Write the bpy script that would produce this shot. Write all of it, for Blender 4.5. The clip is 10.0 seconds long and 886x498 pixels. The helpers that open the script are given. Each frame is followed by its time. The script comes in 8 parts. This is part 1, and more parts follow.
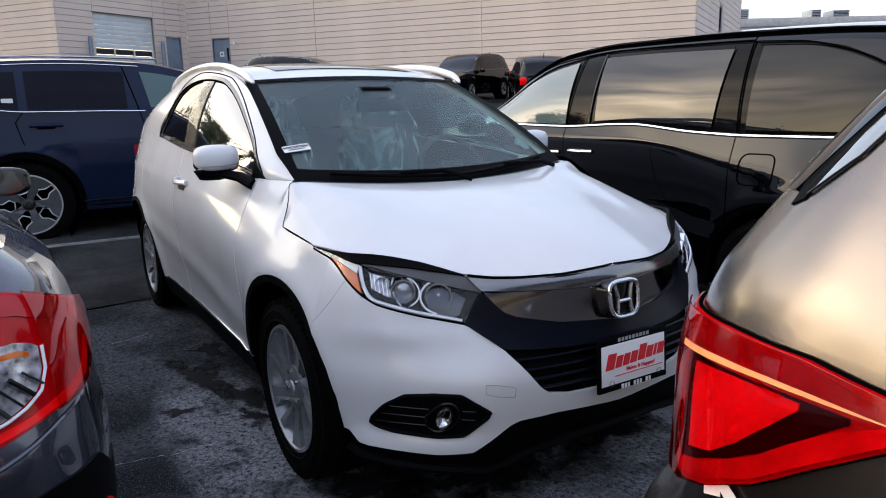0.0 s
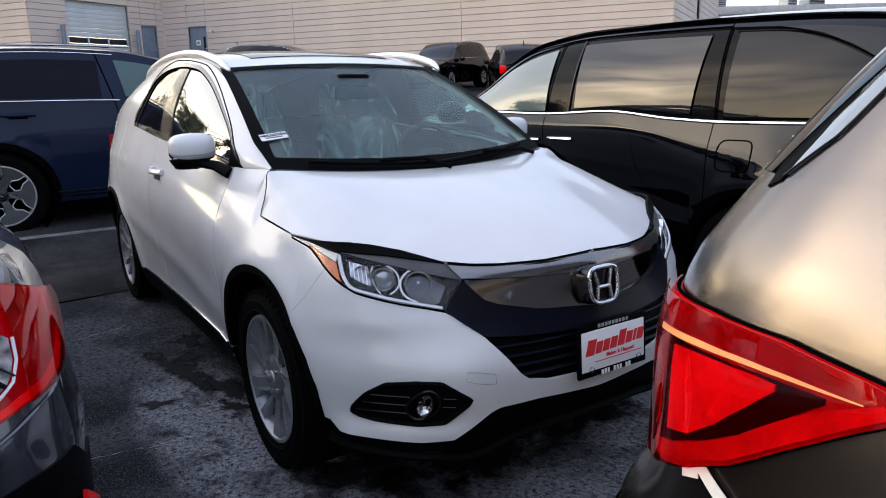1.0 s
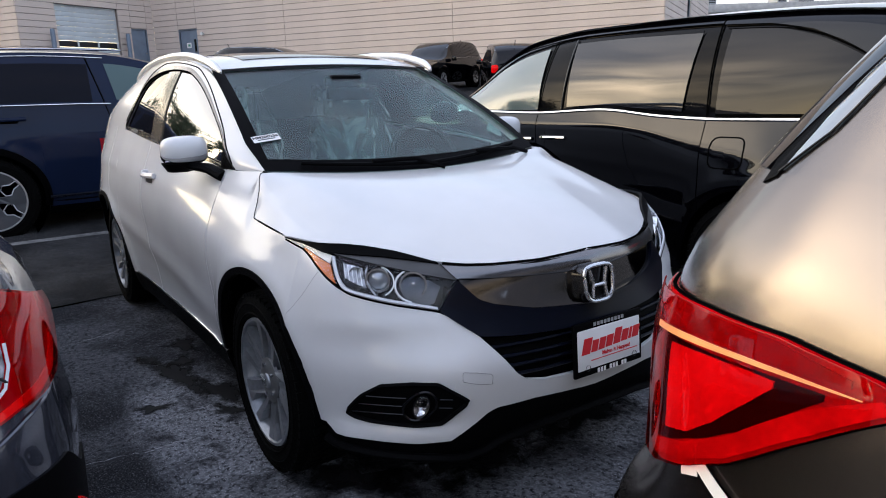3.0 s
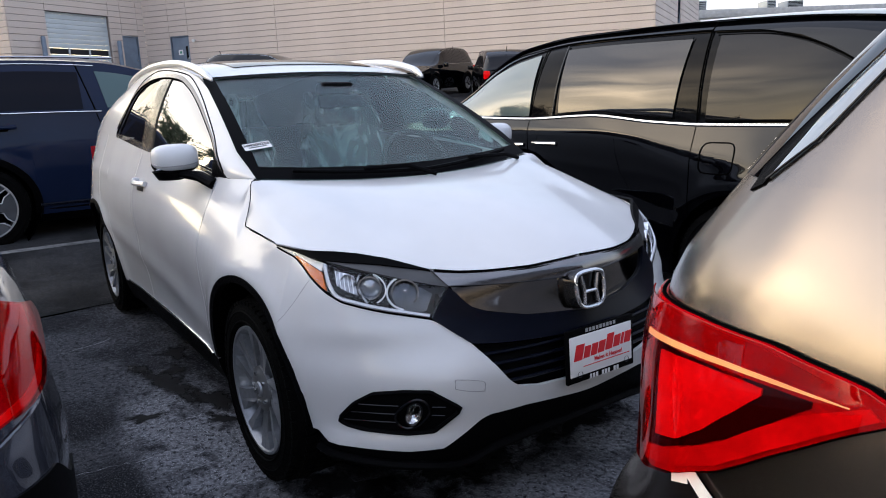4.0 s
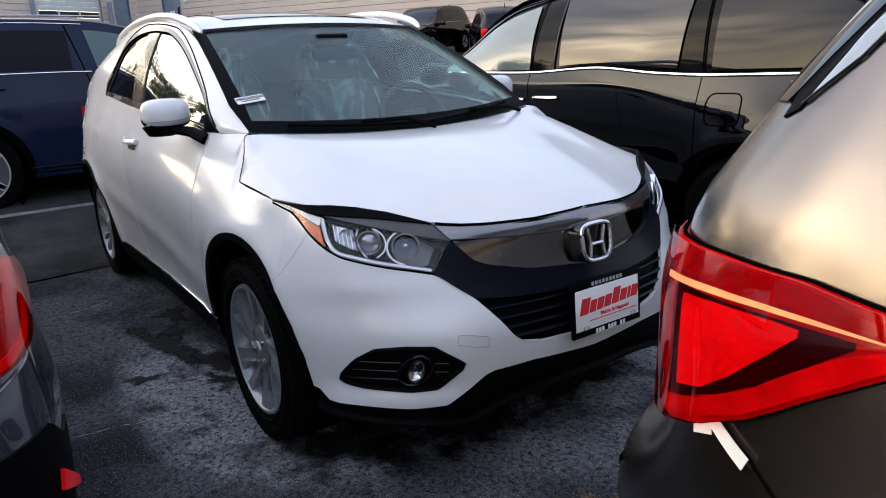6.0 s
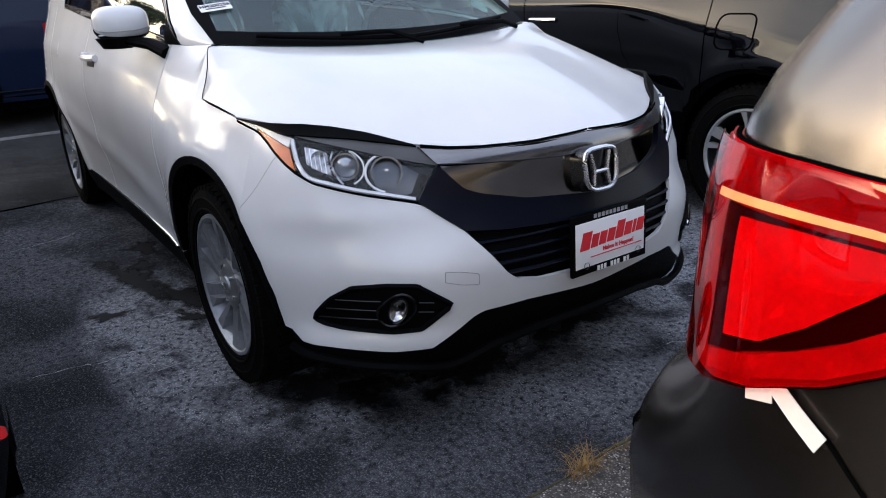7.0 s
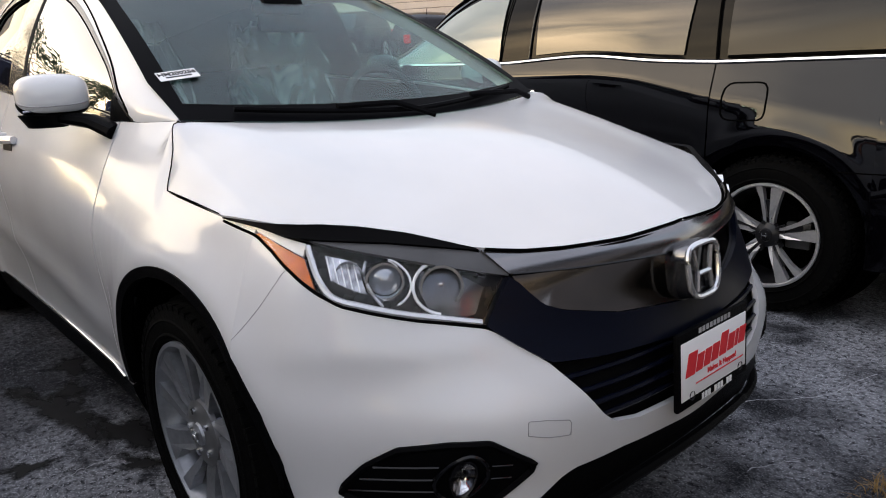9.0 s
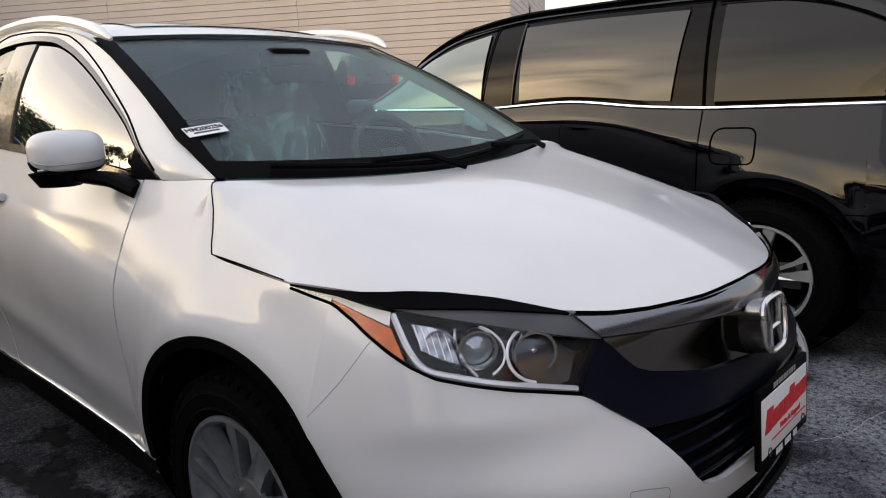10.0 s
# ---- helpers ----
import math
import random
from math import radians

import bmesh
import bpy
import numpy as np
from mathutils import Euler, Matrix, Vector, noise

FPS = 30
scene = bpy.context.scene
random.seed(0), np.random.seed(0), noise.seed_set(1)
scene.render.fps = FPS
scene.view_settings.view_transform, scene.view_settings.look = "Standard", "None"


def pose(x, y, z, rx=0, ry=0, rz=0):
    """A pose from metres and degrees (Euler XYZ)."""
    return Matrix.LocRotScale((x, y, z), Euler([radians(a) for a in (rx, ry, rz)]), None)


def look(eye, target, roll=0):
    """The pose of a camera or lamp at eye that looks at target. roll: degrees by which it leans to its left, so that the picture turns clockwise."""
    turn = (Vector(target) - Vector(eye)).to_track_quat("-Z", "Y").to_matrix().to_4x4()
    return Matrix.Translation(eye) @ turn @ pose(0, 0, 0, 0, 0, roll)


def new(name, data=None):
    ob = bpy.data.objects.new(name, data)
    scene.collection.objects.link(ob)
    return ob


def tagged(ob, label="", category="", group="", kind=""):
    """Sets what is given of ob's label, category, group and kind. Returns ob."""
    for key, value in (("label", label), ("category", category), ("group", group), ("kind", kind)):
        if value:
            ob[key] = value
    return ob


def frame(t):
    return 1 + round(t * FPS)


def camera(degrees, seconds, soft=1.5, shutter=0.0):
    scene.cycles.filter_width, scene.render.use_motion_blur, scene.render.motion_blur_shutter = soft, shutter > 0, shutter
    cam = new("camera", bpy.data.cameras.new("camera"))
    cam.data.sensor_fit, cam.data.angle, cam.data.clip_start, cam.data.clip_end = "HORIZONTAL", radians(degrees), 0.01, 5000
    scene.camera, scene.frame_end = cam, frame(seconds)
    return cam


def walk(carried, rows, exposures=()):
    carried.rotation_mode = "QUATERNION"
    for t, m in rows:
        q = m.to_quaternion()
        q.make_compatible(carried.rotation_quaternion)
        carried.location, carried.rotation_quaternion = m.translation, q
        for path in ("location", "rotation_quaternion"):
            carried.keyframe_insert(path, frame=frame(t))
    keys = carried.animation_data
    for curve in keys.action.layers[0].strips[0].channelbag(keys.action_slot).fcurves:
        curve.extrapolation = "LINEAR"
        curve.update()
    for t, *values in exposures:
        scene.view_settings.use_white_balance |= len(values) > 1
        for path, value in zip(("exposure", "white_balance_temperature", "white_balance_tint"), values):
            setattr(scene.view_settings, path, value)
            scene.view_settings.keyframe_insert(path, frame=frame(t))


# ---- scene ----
cam = camera(64.0, 10.0, soft=1.0)
PATH = [
    (0, (2.338, -1.597, 1.313), (0.673, -0.563, 0.916), -1.3),
    (0.5, (2.334, -1.593, 1.313), (0.677, -0.547, 0.912), -1.7),
    (1, (2.334, -1.588, 1.306), (0.702, -0.514, 0.878), -1.5),
    (1.5, (2.338, -1.587, 1.307), (0.709, -0.511, 0.871), -1.6),
    (2, (2.337, -1.588, 1.309), (0.708, -0.511, 0.875), -1.6),
    (3.5, (2.326, -1.585, 1.303), (0.708, -0.488, 0.882), -2.3),
    (4, (2.331, -1.582, 1.309), (0.717, -0.476, 0.896), -2.3),
    (4.5, (2.333, -1.573, 1.302), (0.718, -0.465, 0.895), -2.5),
    (5, (2.334, -1.57, 1.304), (0.722, -0.461, 0.893), -3.1),
    (6.3, (2.258, -1.537, 1.25), (0.677, -0.452, 0.684), -3.2),
    (6.5, (2.24, -1.509, 1.235), (0.671, -0.421, 0.641), -3.4),
    (6.7, (2.184, -1.47, 1.206), (0.629, -0.364, 0.608), -3.3),
    (7, (2.113, -1.429, 1.182), (0.572, -0.354, 0.497), -2.3),
    (7.2, (2.033, -1.445, 1.163), (0.555, -0.3, 0.454), -1.0),
    (7.5, (1.928, -1.479, 1.144), (0.533, -0.226, 0.448), 1.1),
    (7.7, (1.874, -1.501, 1.132), (0.491, -0.218, 0.466), 0.6),
    (8, (1.782, -1.471, 1.133), (0.44, -0.168, 0.427), 1.2),
    (8.2, (1.731, -1.42, 1.116), (0.397, -0.114, 0.397), -0.1),
    (8.5, (1.674, -1.344, 1.108), (0.252, -0.097, 0.458), -2.4),
    (8.8, (1.594, -1.333, 1.133), (0.146, -0.074, 0.569), -2.2),
    (9, (1.545, -1.358, 1.151), (0.089, -0.082, 0.652), -2.5),
    (9.2, (1.471, -1.394, 1.173), (0.055, -0.056, 0.722), -2.5),
    (9.5, (1.393, -1.452, 1.188), (0.046, -0.03, 0.786), -3.6),
    (10, (1.312, -1.507, 1.199), (-0.04, -0.09, 0.795), -2.7),
]
walk(cam, [(t, look(eye, target, roll)) for t, eye, target, roll in PATH], exposures=[(0.0, 0.12, 5720, 12), (5.5, 0.18, 5760, 12), (8.3, 0.48, 6180, 12), (9.2, 0.14, 6520, 12), (10.0, 0.0, 6560, 12)])

# ---- world, sun, exposure ----
world = bpy.data.worlds.new("sky")
scene.world = world
world.use_nodes = True
wn, wl = world.node_tree.nodes, world.node_tree.links
wn.clear()
w_out, w_bg = wn.new("ShaderNodeOutputWorld"), wn.new("ShaderNodeBackground")
w_sky = wn.new("ShaderNodeTexSky")
w_sky.sky_type, w_sky.sun_disc = "NISHITA", False
SUN_AZ, SUN_EL = -132.0, 20.0      # degrees: direction towards the sun, from +x towards +y
w_sky.sun_elevation, w_sky.sun_rotation = radians(SUN_EL), radians(90 - SUN_AZ)
w_sky.air_density, w_sky.dust_density = 1.6, 3.0
# streaky evening cloud over the clear sky
w_tc, w_map, w_noise = wn.new("ShaderNodeTexCoord"), wn.new("ShaderNodeMapping"), wn.new("ShaderNodeTexNoise")
w_map.inputs["Scale"].default_value = (1.3, 1.3, 5.0)
w_noise.inputs["Scale"].default_value, w_noise.inputs["Detail"].default_value, w_noise.inputs["Distortion"].default_value = 1.4, 5.0, 0.3
w_ramp = wn.new("ShaderNodeValToRGB")
w_ramp.color_ramp.elements[0].position, w_ramp.color_ramp.elements[1].position = 0.12, 0.62
w_sep, w_grad = wn.new("ShaderNodeSeparateXYZ"), wn.new("ShaderNodeValToRGB")
ge = w_grad.color_ramp.elements
ge[0].position, ge[0].color = 0.0, (0.46, 0.44, 0.41, 1)
ge[1].position, ge[1].color = 1.0, (0.56, 0.57, 0.63, 1)
for pos, col in ((0.10, (0.50, 0.48, 0.47)), (0.30, (0.44, 0.435, 0.47)), (0.60, (0.46, 0.47, 0.54))):
    e = ge.new(pos)
    e.color = (*col, 1)
# the low evening glow on the sun's side
w_glow, w_dot, w_side, w_both = wn.new("ShaderNodeValToRGB"), wn.new("ShaderNodeVectorMath"), wn.new("ShaderNodeMapRange"), wn.new("ShaderNodeMixRGB")
gg = w_glow.color_ramp.elements
gg[0].position, gg[0].color = 0.0, (4.4, 3.3, 1.65, 1)
gg[1].position, gg[1].color = 1.0, (0.56, 0.57, 0.63, 1)
for pos, col in ((0.06, (3.6, 2.8, 1.5)), (0.14, (2.1, 1.65, 1.0)), (0.24, (1.45, 1.2, 0.82)), (0.34, (0.85, 0.78, 0.66)), (0.46, (0.45, 0.45, 0.46)), (0.68, (0.60, 0.60, 0.61))):
    e = gg.new(pos)
    e.color = (*col, 1)
w_dot.operation = "DOT_PRODUCT"
w_dot.inputs[1].default_value = (math.cos(radians(SUN_AZ)), math.sin(radians(SUN_AZ)), 0.0)
w_side.inputs["From Min"].default_value, w_side.inputs["From Max"].default_value = 0.15, 0.80
w_mix, w_gain, w_skyg = wn.new("ShaderNodeMixRGB"), wn.new("ShaderNodeMixRGB"), wn.new("ShaderNodeMixRGB")
w_gain.blend_type, w_skyg.blend_type = "MULTIPLY", "MULTIPLY"
w_gain.inputs[0].default_value = w_skyg.inputs[0].default_value = 1.0
CLOUD, CLEAR = 15.0, 2.2
w_gain.inputs[2].default_value = (CLOUD, CLOUD, CLOUD, 1)
w_skyg.inputs[2].default_value = (CLEAR, CLEAR, CLEAR, 1)
wl.new(w_tc.outputs["Generated"], w_map.inputs["Vector"])
wl.new(w_map.outputs["Vector"], w_noise.inputs["Vector"])
wl.new(w_noise.outputs["Fac"], w_ramp.inputs["Fac"])
wl.new(w_tc.outputs["Generated"], w_sep.inputs["Vector"])
wl.new(w_sep.outputs["Z"], w_grad.inputs["Fac"])
wl.new(w_sep.outputs["Z"], w_glow.inputs["Fac"])
wl.new(w_tc.outputs["Generated"], w_dot.inputs[0])
wl.new(w_dot.outputs["Value"], w_side.inputs["Value"])
wl.new(w_side.outputs["Result"], w_both.inputs[0])
wl.new(w_grad.outputs["Color"], w_both.inputs[1])
wl.new(w_glow.outputs["Color"], w_both.inputs[2])
wl.new(w_both.outputs["Color"], w_gain.inputs[1])
wl.new(w_sky.outputs["Color"], w_skyg.inputs[1])
wl.new(w_ramp.outputs["Color"], w_mix.inputs[0])
wl.new(w_skyg.outputs["Color"], w_mix.inputs[1])
wl.new(w_gain.outputs["Color"], w_mix.inputs[2])
wl.new(w_mix.outputs["Color"], w_bg.inputs["Color"])
w_bg.inputs["Strength"].default_value = 0.15
wl.new(w_bg.outputs["Background"], w_out.inputs["Surface"])

sun = new("sun", bpy.data.lights.new("sun", "SUN"))
sun.data.energy, sun.data.angle, sun.data.color = 0.9, radians(80), (1.0, 0.90, 0.78)
ca, ce = radians(SUN_AZ), radians(SUN_EL)
sun_way = Vector((math.cos(ca) * math.cos(ce), math.sin(ca) * math.cos(ce), math.sin(ce)))
sun.matrix_world = look(sun_way * 50, (0, 0, 0))

# ---- materials ----
def material(name, color, rough=0.5, metal=0.0, coat=0.0, coat_rough=0.03, trans=0.0, ior=1.45, alpha=1.0, spec=0.5,
             grain=0.0, grain_scale=40.0, blotch=0.0, blotch_scale=3.0, bump=0.0, bump_scale=200.0, emit=None):
    m = bpy.data.materials.new(name)
    m.use_nodes = True
    n, l = m.node_tree.nodes, m.node_tree.links
    p = n["Principled BSDF"]
    p.inputs["Base Color"].default_value = (*color, 1)
    p.inputs["Roughness"].default_value, p.inputs["Metallic"].default_value = rough, metal
    p.inputs["Coat Weight"].default_value, p.inputs["Coat Roughness"].default_value = coat, coat_rough
    p.inputs["Transmission Weight"].default_value, p.inputs["IOR"].default_value = trans, ior
    p.inputs["Alpha"].default_value = alpha
    p.inputs["Specular IOR Level"].default_value = spec
    if emit:
        p.inputs["Emission Color"].default_value, p.inputs["Emission Strength"].default_value = (*emit[0], 1), emit[1]
    tc = n.new("ShaderNodeTexCoord")
    last = None
    for amount, scale in ((blotch, blotch_scale), (grain, grain_scale)):
        if amount:
            t = n.new("ShaderNodeTexNoise")
            t.inputs["Scale"].default_value, t.inputs["Detail"].default_value = scale, 6
            l.new(tc.outputs["Object"], t.inputs["Vector"])
            r = n.new("ShaderNodeMapRange")
            r.inputs["From Min"].default_value, r.inputs["From Max"].default_value = 0.3, 0.7
            r.inputs["To Min"].default_value, r.inputs["To Max"].default_value = 1 - amount, 1 + amount
            l.new(t.outputs["Fac"], r.inputs["Value"])
            x = n.new("ShaderNodeMixRGB")
            x.blend_type = "MULTIPLY"
            x.inputs[0].default_value = 1
            if last:
                l.new(last, x.inputs[1])
            else:
                x.inputs[1].default_value = (*color, 1)
            l.new(r.outputs["Result"], x.inputs[2])
            last = x.outputs["Color"]
    if last:
        l.new(last, p.inputs["Base Color"])
    if bump:
        t = n.new("ShaderNodeTexNoise")
        t.inputs["Scale"].default_value, t.inputs["Detail"].default_value = bump_scale, 4
        l.new(tc.outputs["Object"], t.inputs["Vector"])
        b = n.new("ShaderNodeBump")
        b.inputs["Strength"].default_value, b.inputs["Distance"].default_value = bump, 0.01
        l.new(t.outputs["Fac"], b.inputs["Height"])
        l.new(b.outputs["Normal"], p.inputs["Normal"])
    return m


def paint(name, color, metal=0.0, rough=0.35, coat=1.0, dust=0.04):
    return material(name, color, rough, metal, coat, 0.02, grain=0.03, grain_scale=900, blotch=dust, blotch_scale=5, spec=0.5)


WHITE = material("pearl_white_paint", (0.575, 0.575, 0.585), 0.20, 0.0, 0.5, 0.05, spec=0.35, grain=0.02, grain_scale=900, blotch=0.03, blotch_scale=5)
BLACKP = material("black_paint", (0.001, 0.001, 0.0018), 0.03, spec=0.48, grain=0.03, grain_scale=900)
BLUEP = material("dark_blue_paint", (0.0085, 0.0140, 0.0370), 0.07, spec=0.20, grain=0.03, grain_scale=900, blotch=0.08, blotch_scale=3)
BLUEGLASS = material("dark_blue_tinted_glass", (0.003, 0.0035, 0.008), 0.03, spec=0.13)
GREYP = paint("grey_metallic_paint", (0.055, 0.06, 0.085), 0.7, 0.24)
BRONZE = paint("bronze_metallic_paint", (0.185, 0.166, 0.156), 1.0, 0.25, coat=0.15)
PLASTIC = material("black_plastic", (0.0018, 0.0018, 0.0022), 0.5, spec=0.035, grain=0.15, grain_scale=300, bump=0.15, bump_scale=700)
NAVY = material("satin_dark_trim", (0.0022, 0.0032, 0.0085), 0.3, spec=0.12, grain=0.1, grain_scale=120)
GLOSS = material("gloss_black_trim", (0.004, 0.004, 0.005), 0.15, spec=0.4)
SMOKE = material("smoked_chrome", (0.15, 0.145, 0.14), 0.07, metal=1.0, blotch=0.12, blotch_scale=6)
BADGECHROME = material("satin_chrome", (0.58, 0.59, 0.62), 0.2, metal=0.8, coat=0.4, blotch=0.08, blotch_scale=20)
DARKCHROME = material("dark_chrome", (0.40, 0.40, 0.42), 0.16, metal=1.0, blotch=0.15, blotch_scale=8)
CHROME = material("chrome", (0.75, 0.76, 0.78), 0.08, metal=1.0, blotch=0.06, blotch_scale=20)
RUBBER = material("tyre_rubber", (0.0028, 0.0028, 0.0028), 0.7, spec=0.035, grain=0.35, grain_scale=60, bump=0.3, bump_scale=260)
ALLOY = material("hazy_machined_alloy", (0.25, 0.26, 0.28), 0.36, metal=0.55, blotch=0.25, blotch_scale=9, grain=0.1, grain_scale=60)
ALLOYDARK = material("dark_painted_alloy", (0.02, 0.02, 0.022), 0.3, metal=0.3)
ALLOYGREY = material("grey_painted_alloy", (0.10, 0.105, 0.115), 0.35, metal=0.4, blotch=0.2, blotch_scale=9)
ALLOYBRIGHT = material("bright_machined_alloy", (0.52, 0.52, 0.53), 0.30, metal=0.55, grain=0.08, grain_scale=80)
# Void black: shade of gaps and recesses put into the colour; seals too.
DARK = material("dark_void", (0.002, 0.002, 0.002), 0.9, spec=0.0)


def clear_glass(name, tint, low, high):
    """A thin clear pane: straight-through tinted light with a Fresnel sheen."""
    m = bpy.data.materials.new(name)
    m.use_nodes = True
    n, l = m.node_tree.nodes, m.node_tree.links
    n.clear()
    o, x, t, g, f = (n.new("ShaderNode" + k) for k in ("OutputMaterial", "MixShader", "BsdfTransparent", "BsdfGlossy", "LayerWeight"))
    t.inputs["Color"].default_value, g.inputs["Color"].default_value = (*tint, 1), (1, 1, 1, 1)
    g.inputs["Roughness"].default_value, f.inputs["Blend"].default_value = 0.0, 0.5
    k, r = n.new("ShaderNodeMath"), n.new("ShaderNodeMapRange")
    k.operation, k.inputs[1].default_value = "POWER", 4.0
    r.inputs["To Min"].default_value, r.inputs["To Max"].default_value = low, high
    l.new(f.outputs["Facing"], k.inputs[0])
    l.new(k.outputs[0], r.inputs["Value"])
    l.new(r.outputs["Result"], x.inputs[0])
    l.new(t.outputs[0], x.inputs[1])
    l.new(g.outputs[0], x.inputs[2])
    l.new(x.outputs[0], o.inputs["Surface"])
    return m


GLASS = clear_glass("windscreen_glass", (0.80, 0.93, 0.915), 0.045, 0.18)
SKYGLASS = material("side_glass", (0.006, 0.006, 0.006), 0.01, spec=0.9, ior=1.75, coat=1.0, coat_rough=0.0)
TINT = material("privacy_glass", (0.004, 0.004, 0.006), 0.02, spec=0.28, ior=1.5)
VANGLASS = material("van_privacy_glass", (0.005, 0.005, 0.006), 0.02, spec=0.62, ior=1.5)
REDLENS = clear_glass("red_outer_lens", (0.92, 0.16, 0.13), 0.05, 0.55)
LENS = clear_glass("clear_lens", (0.97, 0.975, 0.98), 0.012, 0.08)
AMBER = material("amber_lens", (0.50, 0.105, 0.004), 0.12, coat=0.4, blotch=0.25, blotch_scale=25)
REDBASE = material("red_lamp_body", (0.40, 0.0, 0.003), 0.12, spec=0.3, blotch=0.2, blotch_scale=12)
RED = material("red_lens", (0.20, 0.0, 0.003), 0.10, spec=0.3, coat=0.1, blotch=0.2, blotch_scale=12)
REDGLOW = material("bright_red_reflector", (0.88, 0.0, 0.0), 0.25, spec=0.15, coat=0.25, blotch=0.12, blotch_scale=14)
REDDARK = material("dark_red_lens", (0.02, 0.0, 0.001), 0.08, spec=0.3, coat=0.3)
SILVER = material("silver_reflector", (0.40, 0.41, 0.45), 0.2, metal=0.5, coat=0.5, blotch=0.9, blotch_scale=42)
REDMID = material("mid_red_lens", (0.74, 0.0, 0.0), 0.14, spec=0.3, coat=0.2, blotch=0.3, blotch_scale=14)
SATINGREY = material("dark_chrome_wing", (0.19, 0.188, 0.193), 0.16, metal=0.95, blotch=0.1, blotch_scale=8)
PAPER = material("white_label", (0.75, 0.75, 0.76), 0.6)
INK = material("black_ink", (0.012, 0.012, 0.015), 0.6)
REDINK = material("red_ink", (0.62, 0.02, 0.03), 0.5)
TAPE = material("white_tape", (0.74, 0.73, 0.71), 0.6, blotch=0.1, blotch_scale=30)
FABRIC = material("dark_cloth", (0.03, 0.03, 0.033), 0.85, grain=0.3, grain_scale=200)
DASH = material("dashboard_plastic", (0.018, 0.018, 0.02), 0.6, bump=0.2, bump_scale=500)
DOORBLUE = material("blue_grey_steel_door", (0.17, 0.21, 0.27), 0.5, blotch=0.12, blotch_scale=2)
SHUTTER = material("pale_roller_door", (0.55, 0.60, 0.62), 0.5, blotch=0.1, blotch_scale=1.5)
ROOFMETAL = material("grey_roof_edge", (0.42, 0.42, 0.42), 0.6, blotch=0.15)
DRYGRASS = material("dry_grass", (0.25, 0.155, 0.055), 0.9, grain=0.4, grain_scale=30)
MOSS = material("crack_moss", (0.055, 0.05, 0.026), 0.95, grain=0.5, grain_scale=60)
BARK = material("bark", (0.07, 0.055, 0.04), 0.9, grain=0.4, grain_scale=12)
LEAF = material("leaf", (0.045, 0.07, 0.025), 0.7, blotch=0.5, blotch_scale=1.2)
LINEPAINT = material("worn_line_paint", (0.13, 0.13, 0.13), 0.85, blotch=0.5, blotch_scale=6, grain=0.4, grain_scale=60)
KERB = material("weathered_timber_kerb", (0.33, 0.28, 0.20), 0.85, blotch=0.3, blotch_scale=4)


